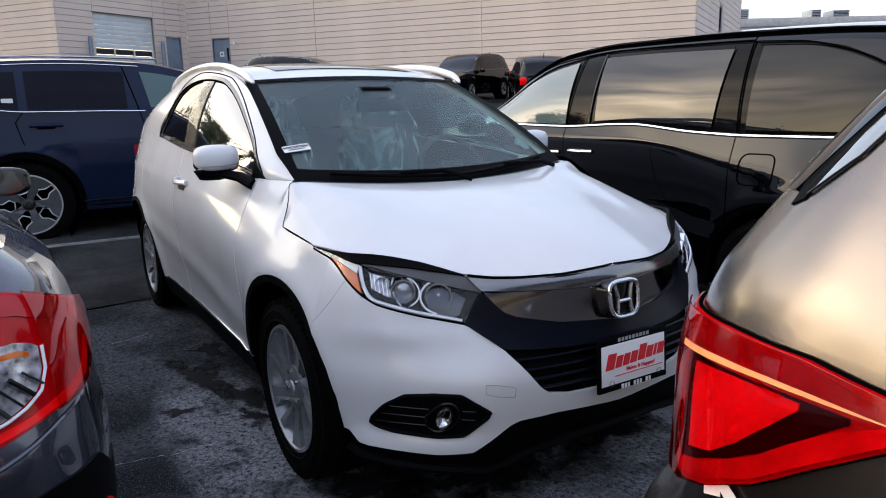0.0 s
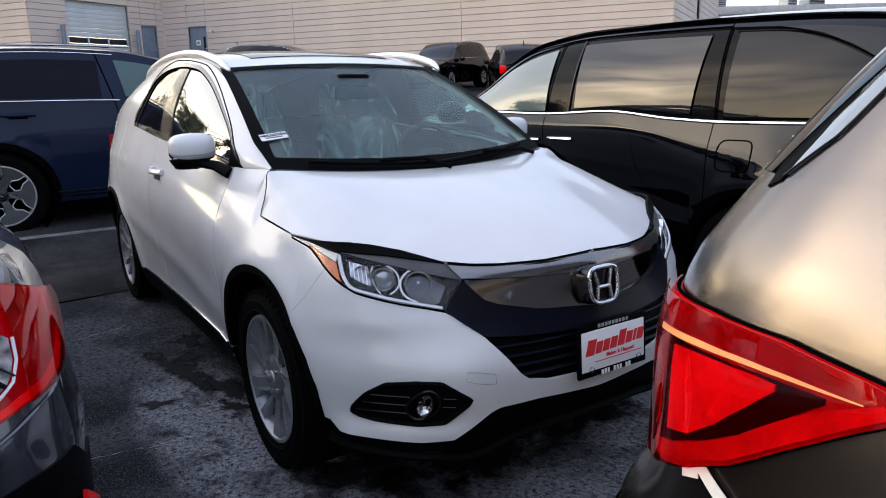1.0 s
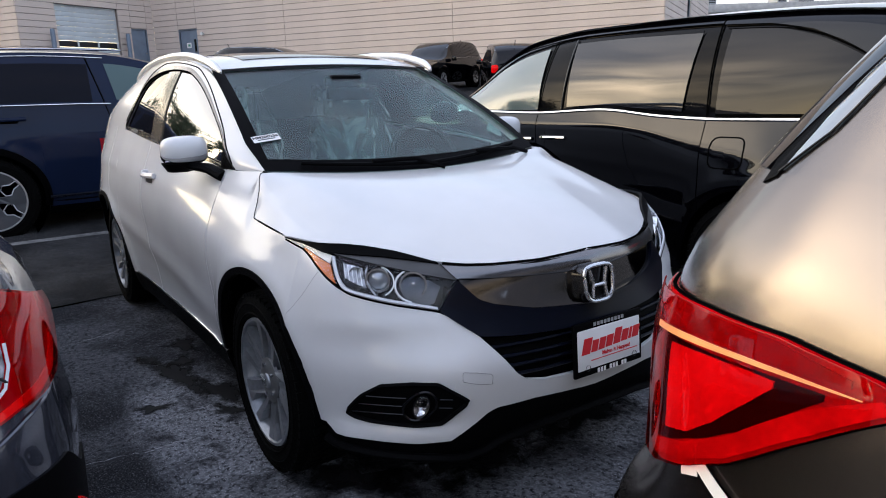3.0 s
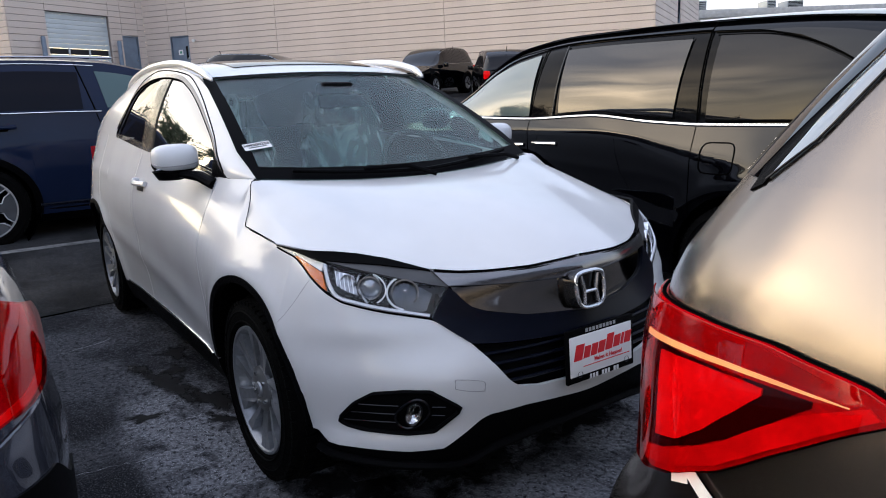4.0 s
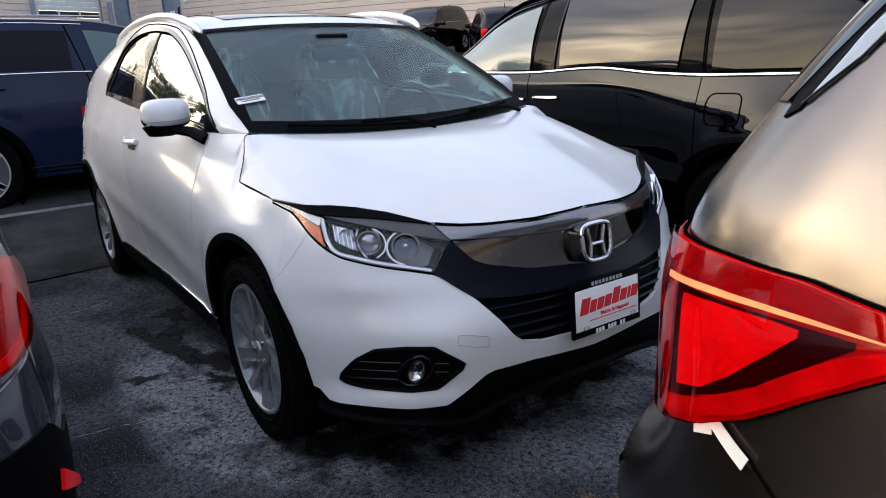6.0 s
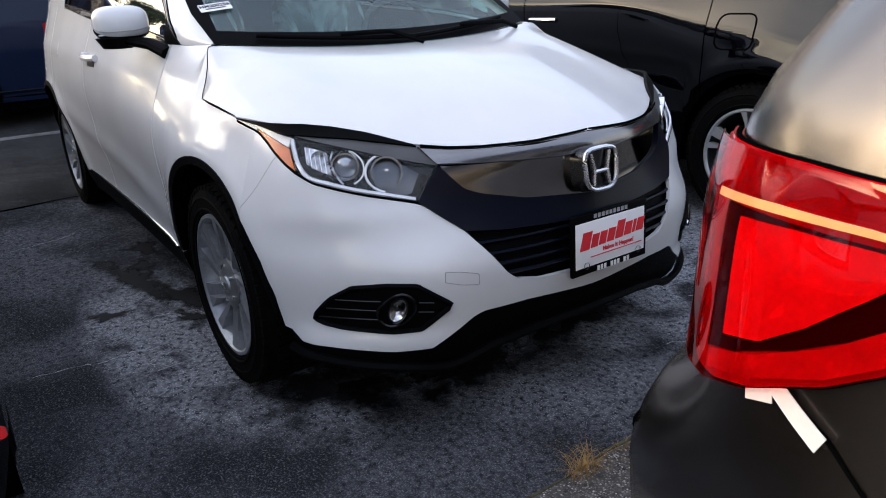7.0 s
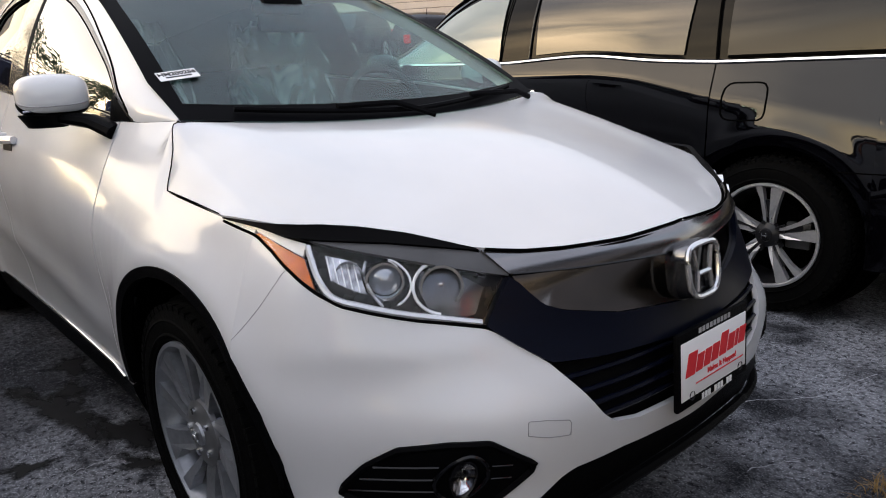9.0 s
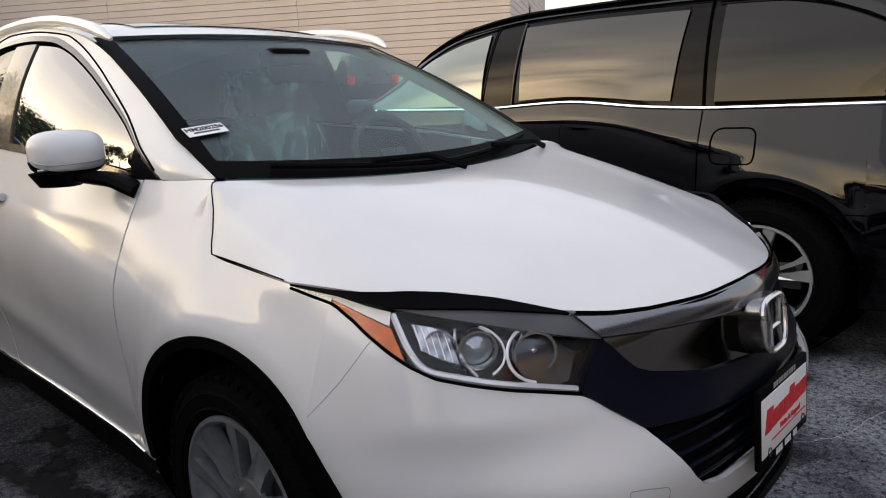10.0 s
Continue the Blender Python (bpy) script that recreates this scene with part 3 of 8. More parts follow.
def wheel(parent, x, y, z, side, r, rim, width, style, group=""):
    """side -1: the face looks along -y. style: twin, split, edged or y."""
    m = pose(x, y, z) if side < 0 else pose(x, y, z, 0, 0, 180)
    w = new("wheel")
    w.parent, w.matrix_basis = parent, m
    w["label"] = "rubber tyre on an alloy wheel"
    h = width / 2
    tyre = lathe([(rim, -h * 0.86), (rim + 0.012, -h * 0.98), (rim + 0.05, -h * 1.04), (r - 0.045, -h * 1.03), (r - 0.016, -h * 0.93),
                  (r - 0.006, -h * 0.78), (r - 0.004, -h * 0.4), (r - 0.004, h * 0.4), (r - 0.006, h * 0.78), (r - 0.03, h * 0.98), (rim + 0.03, h), (rim, h * 0.86)], 72)
    part("tyre", tyre, RUBBER, w)
    blocks = []
    nb = 58
    for i in range(nb):
        for y0, y1, ph, lean in ((-h * 0.97, -h * 0.62, 0.0, 0.0), (-h * 0.55, -h * 0.12, 0.5, 14), (-h * 0.05, h * 0.42, 0.0, -14), (h * 0.5, h * 0.92, 0.5, 0)):
            top = r + 0.004 - (0.012 if y0 < -h * 0.9 else 0)
            b = rbox(-0.0125, 0.0125, y0, y1, r - 0.022, top, 0)
            blocks.append(moved(b, pose(0, 0, 0, 0, 360 * (i + ph) / nb, 0) @ pose(0, 0, 0, 0, 0, lean)))
    part("tread", merge(*blocks), RUBBER, w, smooth=0)
    part("sidewall_ring", merge(lathe([(rim + 0.018, -h * 1.0), (rim + 0.021, -h * 1.055), (rim + 0.026, -h * 1.03)], 72),
                                lathe([(r - 0.05, -h * 1.03), (r - 0.046, -h * 1.06), (r - 0.041, -h * 1.03)], 72)), RUBBER, w)
    bright = {"twin": ALLOY, "split": ALLOYBRIGHT, "y": ALLOYBRIGHT, "edged": ALLOYBRIGHT}[style]
    part("rim_lip", lathe([(rim + 0.004, -h * 0.86), (rim + 0.002, -h * 0.97), (rim - 0.008, -h * 0.98), (rim - 0.014, -h * 0.88)], 72), bright, w)
    part("rim", lathe([(rim - 0.013, -h * 0.88), (rim - 0.016, -h * 0.84), (rim - 0.03, -h * 0.3), (rim - 0.035, h * 0.8)], 72), ALLOY if style == "twin" else ALLOYDARK, w)
    # Disc and backing in void black: the wheel's inner shade put into colour.
    part("shaded_brake_disc", merge(lathe([(0.03, -0.0), (rim * 0.62, 0.0), (rim * 0.62, 0.02), (0.03, 0.02)], 40), lathe([(0.0, 0.06), (rim - 0.03, 0.06)], 40)), DARK, w)
    face = -h * 0.93

    def dish(rr):
        return face + 0.028 * (1 - (rr / rim)) ** 1.0 + (0.012 if rr < 0.06 else 0)
    R = rim - 0.006
    if style == "twin":
        wide = [(0.045, -28), (0.10, -19), (R * 0.7, -19), (R, -21), (R, -9), (R, 3), (R * 0.7, -1), (0.11, 8), (0.05, 26)]
        thin = [(0.05, 30), (0.10, 26), (R * 0.7, 19), (R, 16), (R, 27), (R * 0.7, 28), (0.11, 36), (0.06, 44)]
        part("spokes", merge(spun(spoke_geo(wide, 0.03, dish), 5), spun(spoke_geo(thin, 0.03, dish), 5)), bright, w, smooth=0)
        part("barrel", lathe([(0.0, face + 0.062), (R, face + 0.05)], 48), material("hazy_wheel_pocket", (0.145, 0.147, 0.152), 0.45, metal=0.4, blotch=0.3, blotch_scale=12), w)
        part("hub_ring", lathe([(0.028, face + 0.012), (0.06, face + 0.012), (0.082, face + 0.018), (0.085, face + 0.03)], 40), bpy.data.materials["hazy_wheel_pocket"], w)
    elif style == "split":
        a = [(0.05, -30), (0.09, -22), (R * 0.72, -18), (R, -18), (R, -4), (R * 0.72, -4.5), (0.10, -6), (0.05, -8)]
        b = [(0.05, 8), (0.10, 3), (R * 0.72, 5), (R, 6), (R, 14), (R * 0.72, 11), (0.09, 12), (0.05, 20)]
        web = [(0.05, -2.2), (0.16, -5), (0.16, 5), (0.05, 2.2)]
        part("spokes", merge(spun(spoke_geo(a, 0.03, dish), 5, 18), spun(spoke_geo(b, 0.03, dish), 5, 18)), bright, w, smooth=0)
        part("spoke_pocket", merge(spun(spoke_geo([(p, q) for p, q in web], 0.02, lambda rr: dish(rr) + 0.012), 5, 18),
                                   spun(spoke_geo([(0.04, -36), (0.085, -20), (0.085, 20), (0.04, 36)], 0.03, lambda rr: dish(rr) + 0.008), 5, 18)), ALLOYDARK, w, smooth=0)
        part("caliper", rbox(0.06, 0.17, -0.03, 0.0, -0.06, 0.06, 0.01), material("cast_iron", (0.12, 0.12, 0.12), 0.6, metal=0.6), w)
    elif style == "edged":
        fork = [(0.045, -34), (0.10, -17), (R * 0.58, -14), (R * 0.74, -27), (R, -29), (R, -10), (R, 10), (R, 29), (R * 0.74, 27), (R * 0.58, 14), (0.10, 17), (0.045, 34)]
        part("spokes", spun(spoke_geo(fork, 0.03, dish), 5, 0), ALLOYGREY, w, smooth=0)
        for k in range(5):
            rim_pts = [(0.115, 20), (R * 0.60, 16.5), (R * 0.75, 29), (R * 0.97, 31), (R * 0.97, 41), (R * 0.75, 43), (R * 0.60, 55.5), (0.115, 52)]
            part("pocket_edge", moved(tube([(q * math.cos(radians(a)), dish(q) - 0.003, q * math.sin(radians(a))) for q, a in rim_pts], 0.0055, 6, True), pose(0, 0, 0, 0, -72 * k, 0)), bright, w)
        part("barrel", lathe([(0.0, face + 0.07), (R, face + 0.05)], 48), DARK, w)
    else:
        stem = [(0.045, -16), (0.12, -9), (0.145, -10), (R * 0.97, -25), (R, -14), (0.165, -3), (0.165, 3), (R, 14), (R * 0.97, 25), (0.145, 10), (0.12, 9), (0.045, 16)]
        part("spokes", spun(spoke_geo(stem, 0.03, dish), 5, 10), bright, w, smooth=0)
        part("barrel", lathe([(0.0, face + 0.07), (R, face + 0.05)], 48), ALLOYDARK, w)
    part("hub_cap", lathe([(0.0, face + 0.004), (0.026, face + 0.006), (0.031, face + 0.018), (0.055, face + 0.03), (0.062, face + 0.05)], 32), bright if style == "twin" else ALLOYDARK, w)
    for k in range(5):
        part("wheel_nut", moved(moved(lathe([(0.0, -0.006), (0.008, -0.006), (0.01, 0.02)], 8), Matrix.Translation((0.057, face + (0.012 if style == "twin" else 0.026), 0))), pose(0, 0, 0, 0, -36 - 72 * k, 0)), ALLOYDARK if style == "split" else CHROME, w)
    emblem = merge(rbox(-0.012, -0.008, face - 0.004, face + 0.004, -0.013, 0.013, 0.001), rbox(0.008, 0.012, face - 0.004, face + 0.004, -0.013, 0.013, 0.001),
                   rbox(-0.01, 0.01, face - 0.004, face + 0.004, -0.003, 0.003, 0.001))
    part("emblem", emblem, CHROME, w, smooth=0)
    return w

# ---- lot surface: level at the nose of the white car, then rising towards the building ----
def lot_z(x):
    if x > -0.6:
        return 0.0
    if x > -5.0:
        return 0.0085 * (x + 0.6) ** 2
    return 0.0085 * 4.4 ** 2 + 0.085 * (-5.0 - x) if x > -45 else 0.0085 * 4.4 ** 2 + 0.085 * 40


# ---- the white compact SUV (x forward, front axle at 0) ----
HUB_F, HUB_R, HUB_Z = 0.0, -2.61, 0.322
NOSE_LEVELS = (0.22, 0.37, 0.50, 0.68, 0.78, 0.87)
# plan outline at each level, from the flank round to the middle of the nose
NOSE_X = [curve(*zip(range(7), row)) for row in (
    (0.30, 0.44, 0.54, 0.645, 0.715, 0.755, 0.765),
    (0.30, 0.445, 0.56, 0.69, 0.768, 0.808, 0.818),
    (0.30, 0.45, 0.58, 0.705, 0.785, 0.822, 0.832),
    (0.30, 0.44, 0.55, 0.63, 0.697, 0.765, 0.795),
    (0.30, 0.42, 0.52, 0.60, 0.67, 0.75, 0.79),
    (0.30, 0.37, 0.44, 0.51, 0.57, 0.63, 0.66))]
NOSE_Y = [curve(*zip(range(7), row)) for row in (
    (0.79, 0.765, 0.69, 0.575, 0.42, 0.21, 0.0),
    (0.815, 0.775, 0.69, 0.56, 0.42, 0.21, 0.0),
    (0.825, 0.785, 0.69, 0.56, 0.42, 0.21, 0.0),
    (0.802, 0.765, 0.675, 0.55, 0.42, 0.21, 0.0),
    (0.778, 0.748, 0.66, 0.54, 0.41, 0.205, 0.0),
    (0.745, 0.71, 0.62, 0.50, 0.38, 0.19, 0.0))]
# half width of the flank: stations along the car by height
SIDE_Z = (0.25, 0.40, 0.55, 0.70, 0.80, 0.88, 0.96, 1.06)
SIDE_X = (-3.40, -3.05, -2.61, -1.9, -1.2, -0.5, 0.0, 0.30)
SIDE = [curve(*zip(SIDE_X, row)) for row in (
    (0.62, 0.74, 0.79, 0.785, 0.785, 0.79, 0.79, 0.79),
    (0.66, 0.78, 0.835, 0.80, 0.795, 0.81, 0.835, 0.818),
    (0.68, 0.80, 0.845, 0.822, 0.812, 0.825, 0.842, 0.824),
    (0.69, 0.805, 0.848, 0.842, 0.835, 0.840, 0.832, 0.799),
    (0.69, 0.80, 0.852, 0.852, 0.842, 0.838, 0.808, 0.772),
    (0.68, 0.79, 0.845, 0.846, 0.832, 0.815, 0.755, 0.742),
    (0.66, 0.765, 0.815, 0.812, 0.800, 0.775, 0.700, 0.68),
    (0.62, 0.715, 0.75, 0.752, 0.75, 0.725, 0.64, 0.62))]
belt_rear = curve((-3.2, 1.172), (-2.7, 1.185), (-2.3, 1.178), (-1.57, 1.125), (-0.9, 1.085), (-0.5, 1.045))
# rear corner of the bonnet's shut line, as (x, half width, height): from the cowl down to the fender's top
CORNER = ((-0.2005, 0.672, 1.0445), (-0.197, 0.684, 1.041), (-0.189, 0.692, 1.030), (-0.165, 0.706, 0.985), (-0.143, 0.724, 0.948), (-0.118, 0.746, 0.914), (-0.100, 0.757, 0.898))
# top edge of the fender: foot of the window, foot of the windscreen, then down the corner and along the bonnet
TOP_Z = line((-0.5, 1.045), (-0.36, 1.043), (-0.236, 1.047), *[(x, z) for x, y, z in CORNER], (-0.06, 0.8915), (0.0, 0.887), (0.19, 0.872), (0.3, 0.862))
TOP_Y = line((-0.5, 0.725), (-0.36, 0.702), (-0.236, 0.661), *[(x, y) for x, y, z in CORNER], (-0.06, 0.7585), (0.0, 0.7585), (0.19, 0.757), (0.3, 0.745))


def belt(x):
    return belt_rear(x) if x < -0.5 else TOP_Z(x)



def blurred(table, axis, sigma):
    """table smoothed along one axis by a bell curve of sigma cells."""
    r = int(3 * sigma) + 1
    k = np.exp(-0.5 * (np.arange(-r, r + 1) / sigma) ** 2)
    k /= k.sum()
    pad = [(0, 0), (0, 0)]
    pad[axis] = (r, r)
    p = np.pad(table, pad, "edge")
    n = table.shape[axis]
    return sum(w * (p[i:i + n] if axis == 0 else p[:, i:i + n]) for i, w in enumerate(k))


def looked_up(table, xs, zs, x, z):
    """table at (x, z), by smooth cubic weights, so that no facets show."""
    def spot(v, axis):
        n = len(axis)
        i = min(max((v - axis[0]) / (axis[1] - axis[0]), 0), n - 1.001)
        a = min(max(int(i), 1), n - 3)
        t = i - a
        return a, ((1 - t) ** 3 / 6, (3 * t ** 3 - 6 * t ** 2 + 4) / 6, (-3 * t ** 3 + 3 * t ** 2 + 3 * t + 1) / 6, t ** 3 / 6)
    a, u = spot(x, xs)
    b, v = spot(z, zs)
    return float(np.dot(u, table[a - 1:a + 3, b - 1:b + 3]) @ np.array(v))


ROLL = curve((-1.0, 0.66), (-0.5, 0.70), (-0.36, 0.83), (-0.22, 0.98), (-0.1, 1.0), (0.3, 0.92))


def flank_width(x, column, z):
    """Half width of the bare flank at height z; column gives it by height at this x."""
    zb = max(belt(x), 0.90)
    at = lambda h: column(min(h if h < 0.88 else 0.88 + (h - 0.88) * 0.18 / max(zb - 0.88, 0.02), 1.06))
    y = at(z)
    k = min(max((x + 1.0) / 0.5, 0), 1)
    k = k * k * (3 - 2 * k)
    if k and z > 0.78:
        d = z - 0.78
        y += (column(0.78) - ROLL(x) * (0.424 * d + 0.714 * d * d) - y) * k
    return y


# the half width as a table, eased so that reflections run on without dents
EX, EZ = np.linspace(-3.42, 0.32, 188), np.linspace(0.2, 1.22, 86)
EASED = []
for x in EX:
    column = curve(*zip(SIDE_Z, [f(float(x)) for f in SIDE]))
    EASED.append([flank_width(float(x), column, float(z)) for z in EZ])
EASED = blurred(blurred(np.array(EASED), 0, 4.0), 1, 2.2)


def side_y(x, z):
    return looked_up(EASED, EX, EZ, x, z)


def hrv_side(x, z):
    """Right flank at x and height z."""
    y = side_y(x, z)
    if x > -0.7 and z > 0.78:
        top = TOP_Z(x)
        w = min(max((z - top + 0.07) / 0.07, 0.0), 1.0)
        y += (TOP_Y(x) - side_y(x, top)) * w * w * (3 - 2 * w) * min((x + 0.7) / 0.2, 1)
    # pressed crease that climbs from the sill to the rear handle, and the sill's step
    zc = 0.47 - 0.115 * (x + 0.6)
    y += 0.013 * math.exp(-((z - zc) / 0.06) ** 2) * min(max((-0.35 - x) / 0.5, 0), 1)
    zs = 0.93 - 0.022 * (x + 0.5)
    y += 0.006 * math.exp(-((z - zs) / 0.03) ** 2) * min(max((-0.45 - x) / 0.3, 0), 1)
    # flared lips round the wheels
    for h in (HUB_F, HUB_R):
        d = math.hypot(x - h, z - HUB_Z)
        y += 0.010 * math.exp(-((d - 0.44) / 0.05) ** 2)
    return Vector((x, -y, z))


NS, NZ = np.linspace(-0.5, 6.5, 141), np.linspace(0.22, 0.90, 86)


def nose_table(rows, fold):
    raw = []
    for u in NS:
        v = [f(float(min(max(u, 0), 12 - max(u, 6), 6))) * (fold if u > 6 else 1) for f in rows]
        if u < 0:
            v = [2 * f(0.0) - f(float(-u)) for f in rows]
        lev = curve(*zip(NOSE_LEVELS, v))
        raw.append([lev(float(z)) for z in NZ])
    return blurred(blurred(np.array(raw), 0, 3.5), 1, 1.4)


NOSE_TX, NOSE_TY = nose_table(NOSE_X, 1), nose_table(NOSE_Y, -1)


def hrv_nose(s, z):
    """The front: s from 0 at the flank to 6 at the middle; below 0 it goes on along the flank, 0.3 m a step."""
    if s < 0:
        return hrv_side(0.30 + 0.30 * s, z)
    k = s if s <= 6 else 12 - s
    x, y = looked_up(NOSE_TX, NS, NZ, k, z), looked_up(NOSE_TY, NS, NZ, k, z)
    y += (side_y(0.30, z) - looked_up(NOSE_TY, NS, NZ, 0.0, z)) * max(0.0, 1 - s / 1.6) ** 2
    x += (0.30 - looked_up(NOSE_TX, NS, NZ, 0.0, z)) * max(0.0, 1 - s / 1.6) ** 2
    if s > 6:
        y = -y
    d = math.hypot(x - HUB_F, z - HUB_Z)
    if s < 2:
        y += 0.010 * math.exp(-((d - 0.44) / 0.05) ** 2) * max(0, 1 - s / 1.5)
    # a soft shoulder under the lamps
    side = 1 if s < 4.2 else 0
    if side:
        x -= (0.008 * math.exp(-((z - 0.585) / 0.04) ** 2) - 0.006 * math.exp(-((z - 0.655) / 0.025) ** 2)) * min(s / 1.0, 1) * min(max((4.2 - s) / 1.0, 0), 1)
    # the bottom of the bumper sweeps out to a shelf
    w = min(max((0.365 - z) / 0.06, 0), 1)
    out = 0.020 * w * w * (3 - 2 * w) * min(max((s - 0.9) / 0.6, 0), 1) * min(max((4.4 - k) / 0.9, 0), 1)
    return Vector((x + 0.75 * out, -y - 0.6 * out, z))


hrv = thing("white_suv", "pearl white compact SUV with a smoked grille, parked on old asphalt", "car")

# lines on the nose, as (s, height)
WHITE_TOP = [(0.0, 0.849), (0.2, 0.842), (0.58, 0.823), (1.0, 0.792), (1.4, 0.757), (1.7, 0.735), (2.0, 0.724), (2.65, 0.701), (3.48, 0.677), (3.6, 0.668), (3.85, 0.64), (4.08, 0.605), (4.3, 0.55), (4.52, 0.487), (4.66, 0.463), (5.0, 0.447), (6.0, 0.437)]
WHITE_LOW = [(0.0, 0.34), (1.0, 0.335), (1.25, 0.306), (2.12, 0.299), (2.9, 0.294), (3.5, 0.300), (3.88, 0.345), (4.1, 0.378), (4.23, 0.388), (4.83, 0.392), (5.75, 0.378), (6.0, 0.376)]
white_top, white_low = line(*WHITE_TOP), line(*WHITE_LOW)


def arch_s(s):
    x = 0.30 + 0.30 * s if s < 0 else hrv_nose(s, 0.45).x
    d = x - HUB_F
    return HUB_Z + math.sqrt(max(0.42 ** 2 - d * d, 0)) if d < 0.42 else 0


def bumper(s, v):
    lo = max(white_low(s), arch_s(s))
    return hrv_nose(s, lo + (white_top(s) - lo) * v)


ss = sorted(set([round(x, 3) for x in steps(0.0, 6, 72)] + [0.9, 0.95, 1.0]))
bump = grid(bumper, ss, steps(0, 1, 22))
part("front_bumper", thick(both(bump), 0.012), WHITE, hrv, "pearl white front bumper")

# fender: from the door seam to the bumper seam, up to the bonnet line
FARCH = 0.42


def fender(x, v):
    lo = arch_lo(x, [HUB_F], FARCH, HUB_Z, 0.285)
    hi = belt(x) - 0.001
    return hrv_side(x, lo + (hi - lo) * v)


fx = sorted(set(flank_steps(-0.468, 0.30, [HUB_F], FARCH, 16) + [-0.236] + [c[0] for c in CORNER]))
for name, geo in (("fender", grid(fender, fx, steps(0, 1, 18))),):
    for g in (geo, moved(geo, MIRROR)):
        part("front_fender", thick(g, 0.010), WHITE, hrv)

# doors and rear quarter
def flank(lo_base):
    def f(x, v):
        lo = arch_lo(x, [HUB_F, HUB_R], 0.415, HUB_Z + 0.035 * (x < -1.3), lo_base)
        hi = belt(x)
        return hrv_side(x, lo + (hi - lo) * v)
    return f


for name, a, b in (("front_door", -1.555, -0.474), ("rear_door", -2.43, -1.561), ("rear_quarter", -3.40, -2.436)):
    geo = grid(flank(0.30), flank_steps(a, b, [HUB_R], 0.415, 20), steps(0, 1, 24))
    for g in (geo, moved(geo, MIRROR)):
        part(name, thick(g, 0.010), WHITE, hrv)

for mm in (Matrix.Identity(4), MIRROR):
    part("bumper_seam", moved(ribbon(hrv_nose, [(0.0, 0.655), (0.25, 0.70), (0.6, 0.757), (0.82, 0.790), (0.93, 0.800)], 0.0015, 0.0, 14), mm), SEAM, hrv)

# dark cladding: sills and arch lips
def lip(hub, r0, r1, base, top_out=0.006):
    def f(a, v):
        ang = radians(6 + 172 * a)
        r = r0 + (r1 - r0) * v
        x = hub + r * math.cos(ang)
        z = (HUB_Z + base) + r * math.sin(ang)
        p = hrv_side(x, max(z, 0.24)) if x < 0.30 else None
        if p is None:
            s = 0.0
            for k in range(40):
                if hrv_nose(k * 0.05, max(z, 0.25)).x >= x:
                    break
                s = k * 0.05
            p = hrv_nose(s, max(z, 0.24))
        return p + Vector((0, -top_out, 0))
    return grid(f, steps(0, 1, 48), steps(0, 1, 3))


for hub, base in ((HUB_F, 0.0), (HUB_R, 0.035)):
    g = lip(hub, 0.398, 0.424, base, 0.004)
    part("wheel_arch_trim", thick(g, 0.03), PLASTIC, hrv, "matt black wheel arch trim")
    part("wheel_arch_trim", thick(moved(g, MIRROR), 0.03), PLASTIC, hrv, "matt black wheel arch trim")
sill = grid(lambda x, v: hrv_side(x, 0.20 + 0.125 * v) + Vector((0, -0.004 + 0.03 * (1 - v) ** 2, 0)), steps(-2.19, -0.41, 30), steps(0, 1, 6))
for g in (sill, moved(sill, MIRROR)):
    part("sill_trim", thick(g, 0.03), PLASTIC, hrv, "matt black sill trim")
for sgn in (1, -1):
    part("sill_strip", tube([(x, sgn * hrv_side(x, 0.335).y - sgn * 0.004, 0.335) for x in steps(-2.1, -0.46, 12)], 0.006), CHROME, hrv, "thin bright sill strip")

# wheel wells and underbody
def half_well(r, depth):
    """The upper half of a wheel housing, open to -y, round the hub."""
    a0, a1 = radians(4), radians(176)
    arc = grid(lambda a, v: (r * math.cos(a), depth * v, r * math.sin(a)), steps(a0, a1, 28), steps(0, 1, 3))
    back = grid(lambda a, v: (r * v * math.cos(a), depth, r * v * math.sin(a)), steps(a0, a1, 28), steps(0.02, 1, 3))
    return merge(arc, back)


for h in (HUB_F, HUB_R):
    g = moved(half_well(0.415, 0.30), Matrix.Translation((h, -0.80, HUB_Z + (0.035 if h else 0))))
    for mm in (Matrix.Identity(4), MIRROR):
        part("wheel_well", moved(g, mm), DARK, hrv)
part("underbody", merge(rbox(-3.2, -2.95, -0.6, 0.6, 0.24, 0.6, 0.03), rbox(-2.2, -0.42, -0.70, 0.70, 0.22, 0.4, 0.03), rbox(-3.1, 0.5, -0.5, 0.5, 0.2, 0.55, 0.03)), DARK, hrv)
lipgeo = strip(hrv_nose, [(1.0, 0.30), (1.25, 0.286), (2.12, 0.268), (3.3, 0.255), (3.8, 0.238), (4.1, 0.246), (4.4, 0.272), (5, 0.295), (6, 0.30)], [(1.0, 0.338), (1.25, 0.31), (2.12, 0.298), (2.9, 0.292), (3.5, 0.298), (3.88, 0.35), (4.23, 0.392), (4.83, 0.396), (6.0, 0.38)], 60, 6, -0.004)
part("front_lip", thick(both(lipgeo), 0.02), PLASTIC, hrv, "matt black lower front lip")
edge = [(1.05, 0.292), (1.3, 0.28), (2.12, 0.264), (3.3, 0.25), (3.8, 0.236), (4.1, 0.246), (4.4, 0.275), (5, 0.30), (6, 0.305)]
for sgn in (1, -1):
    t = ribbon(hrv_nose, edge, 0.026, 0.012, 50)
    part("lip_edge", t if sgn > 0 else moved(t, MIRROR), PLASTIC, hrv)

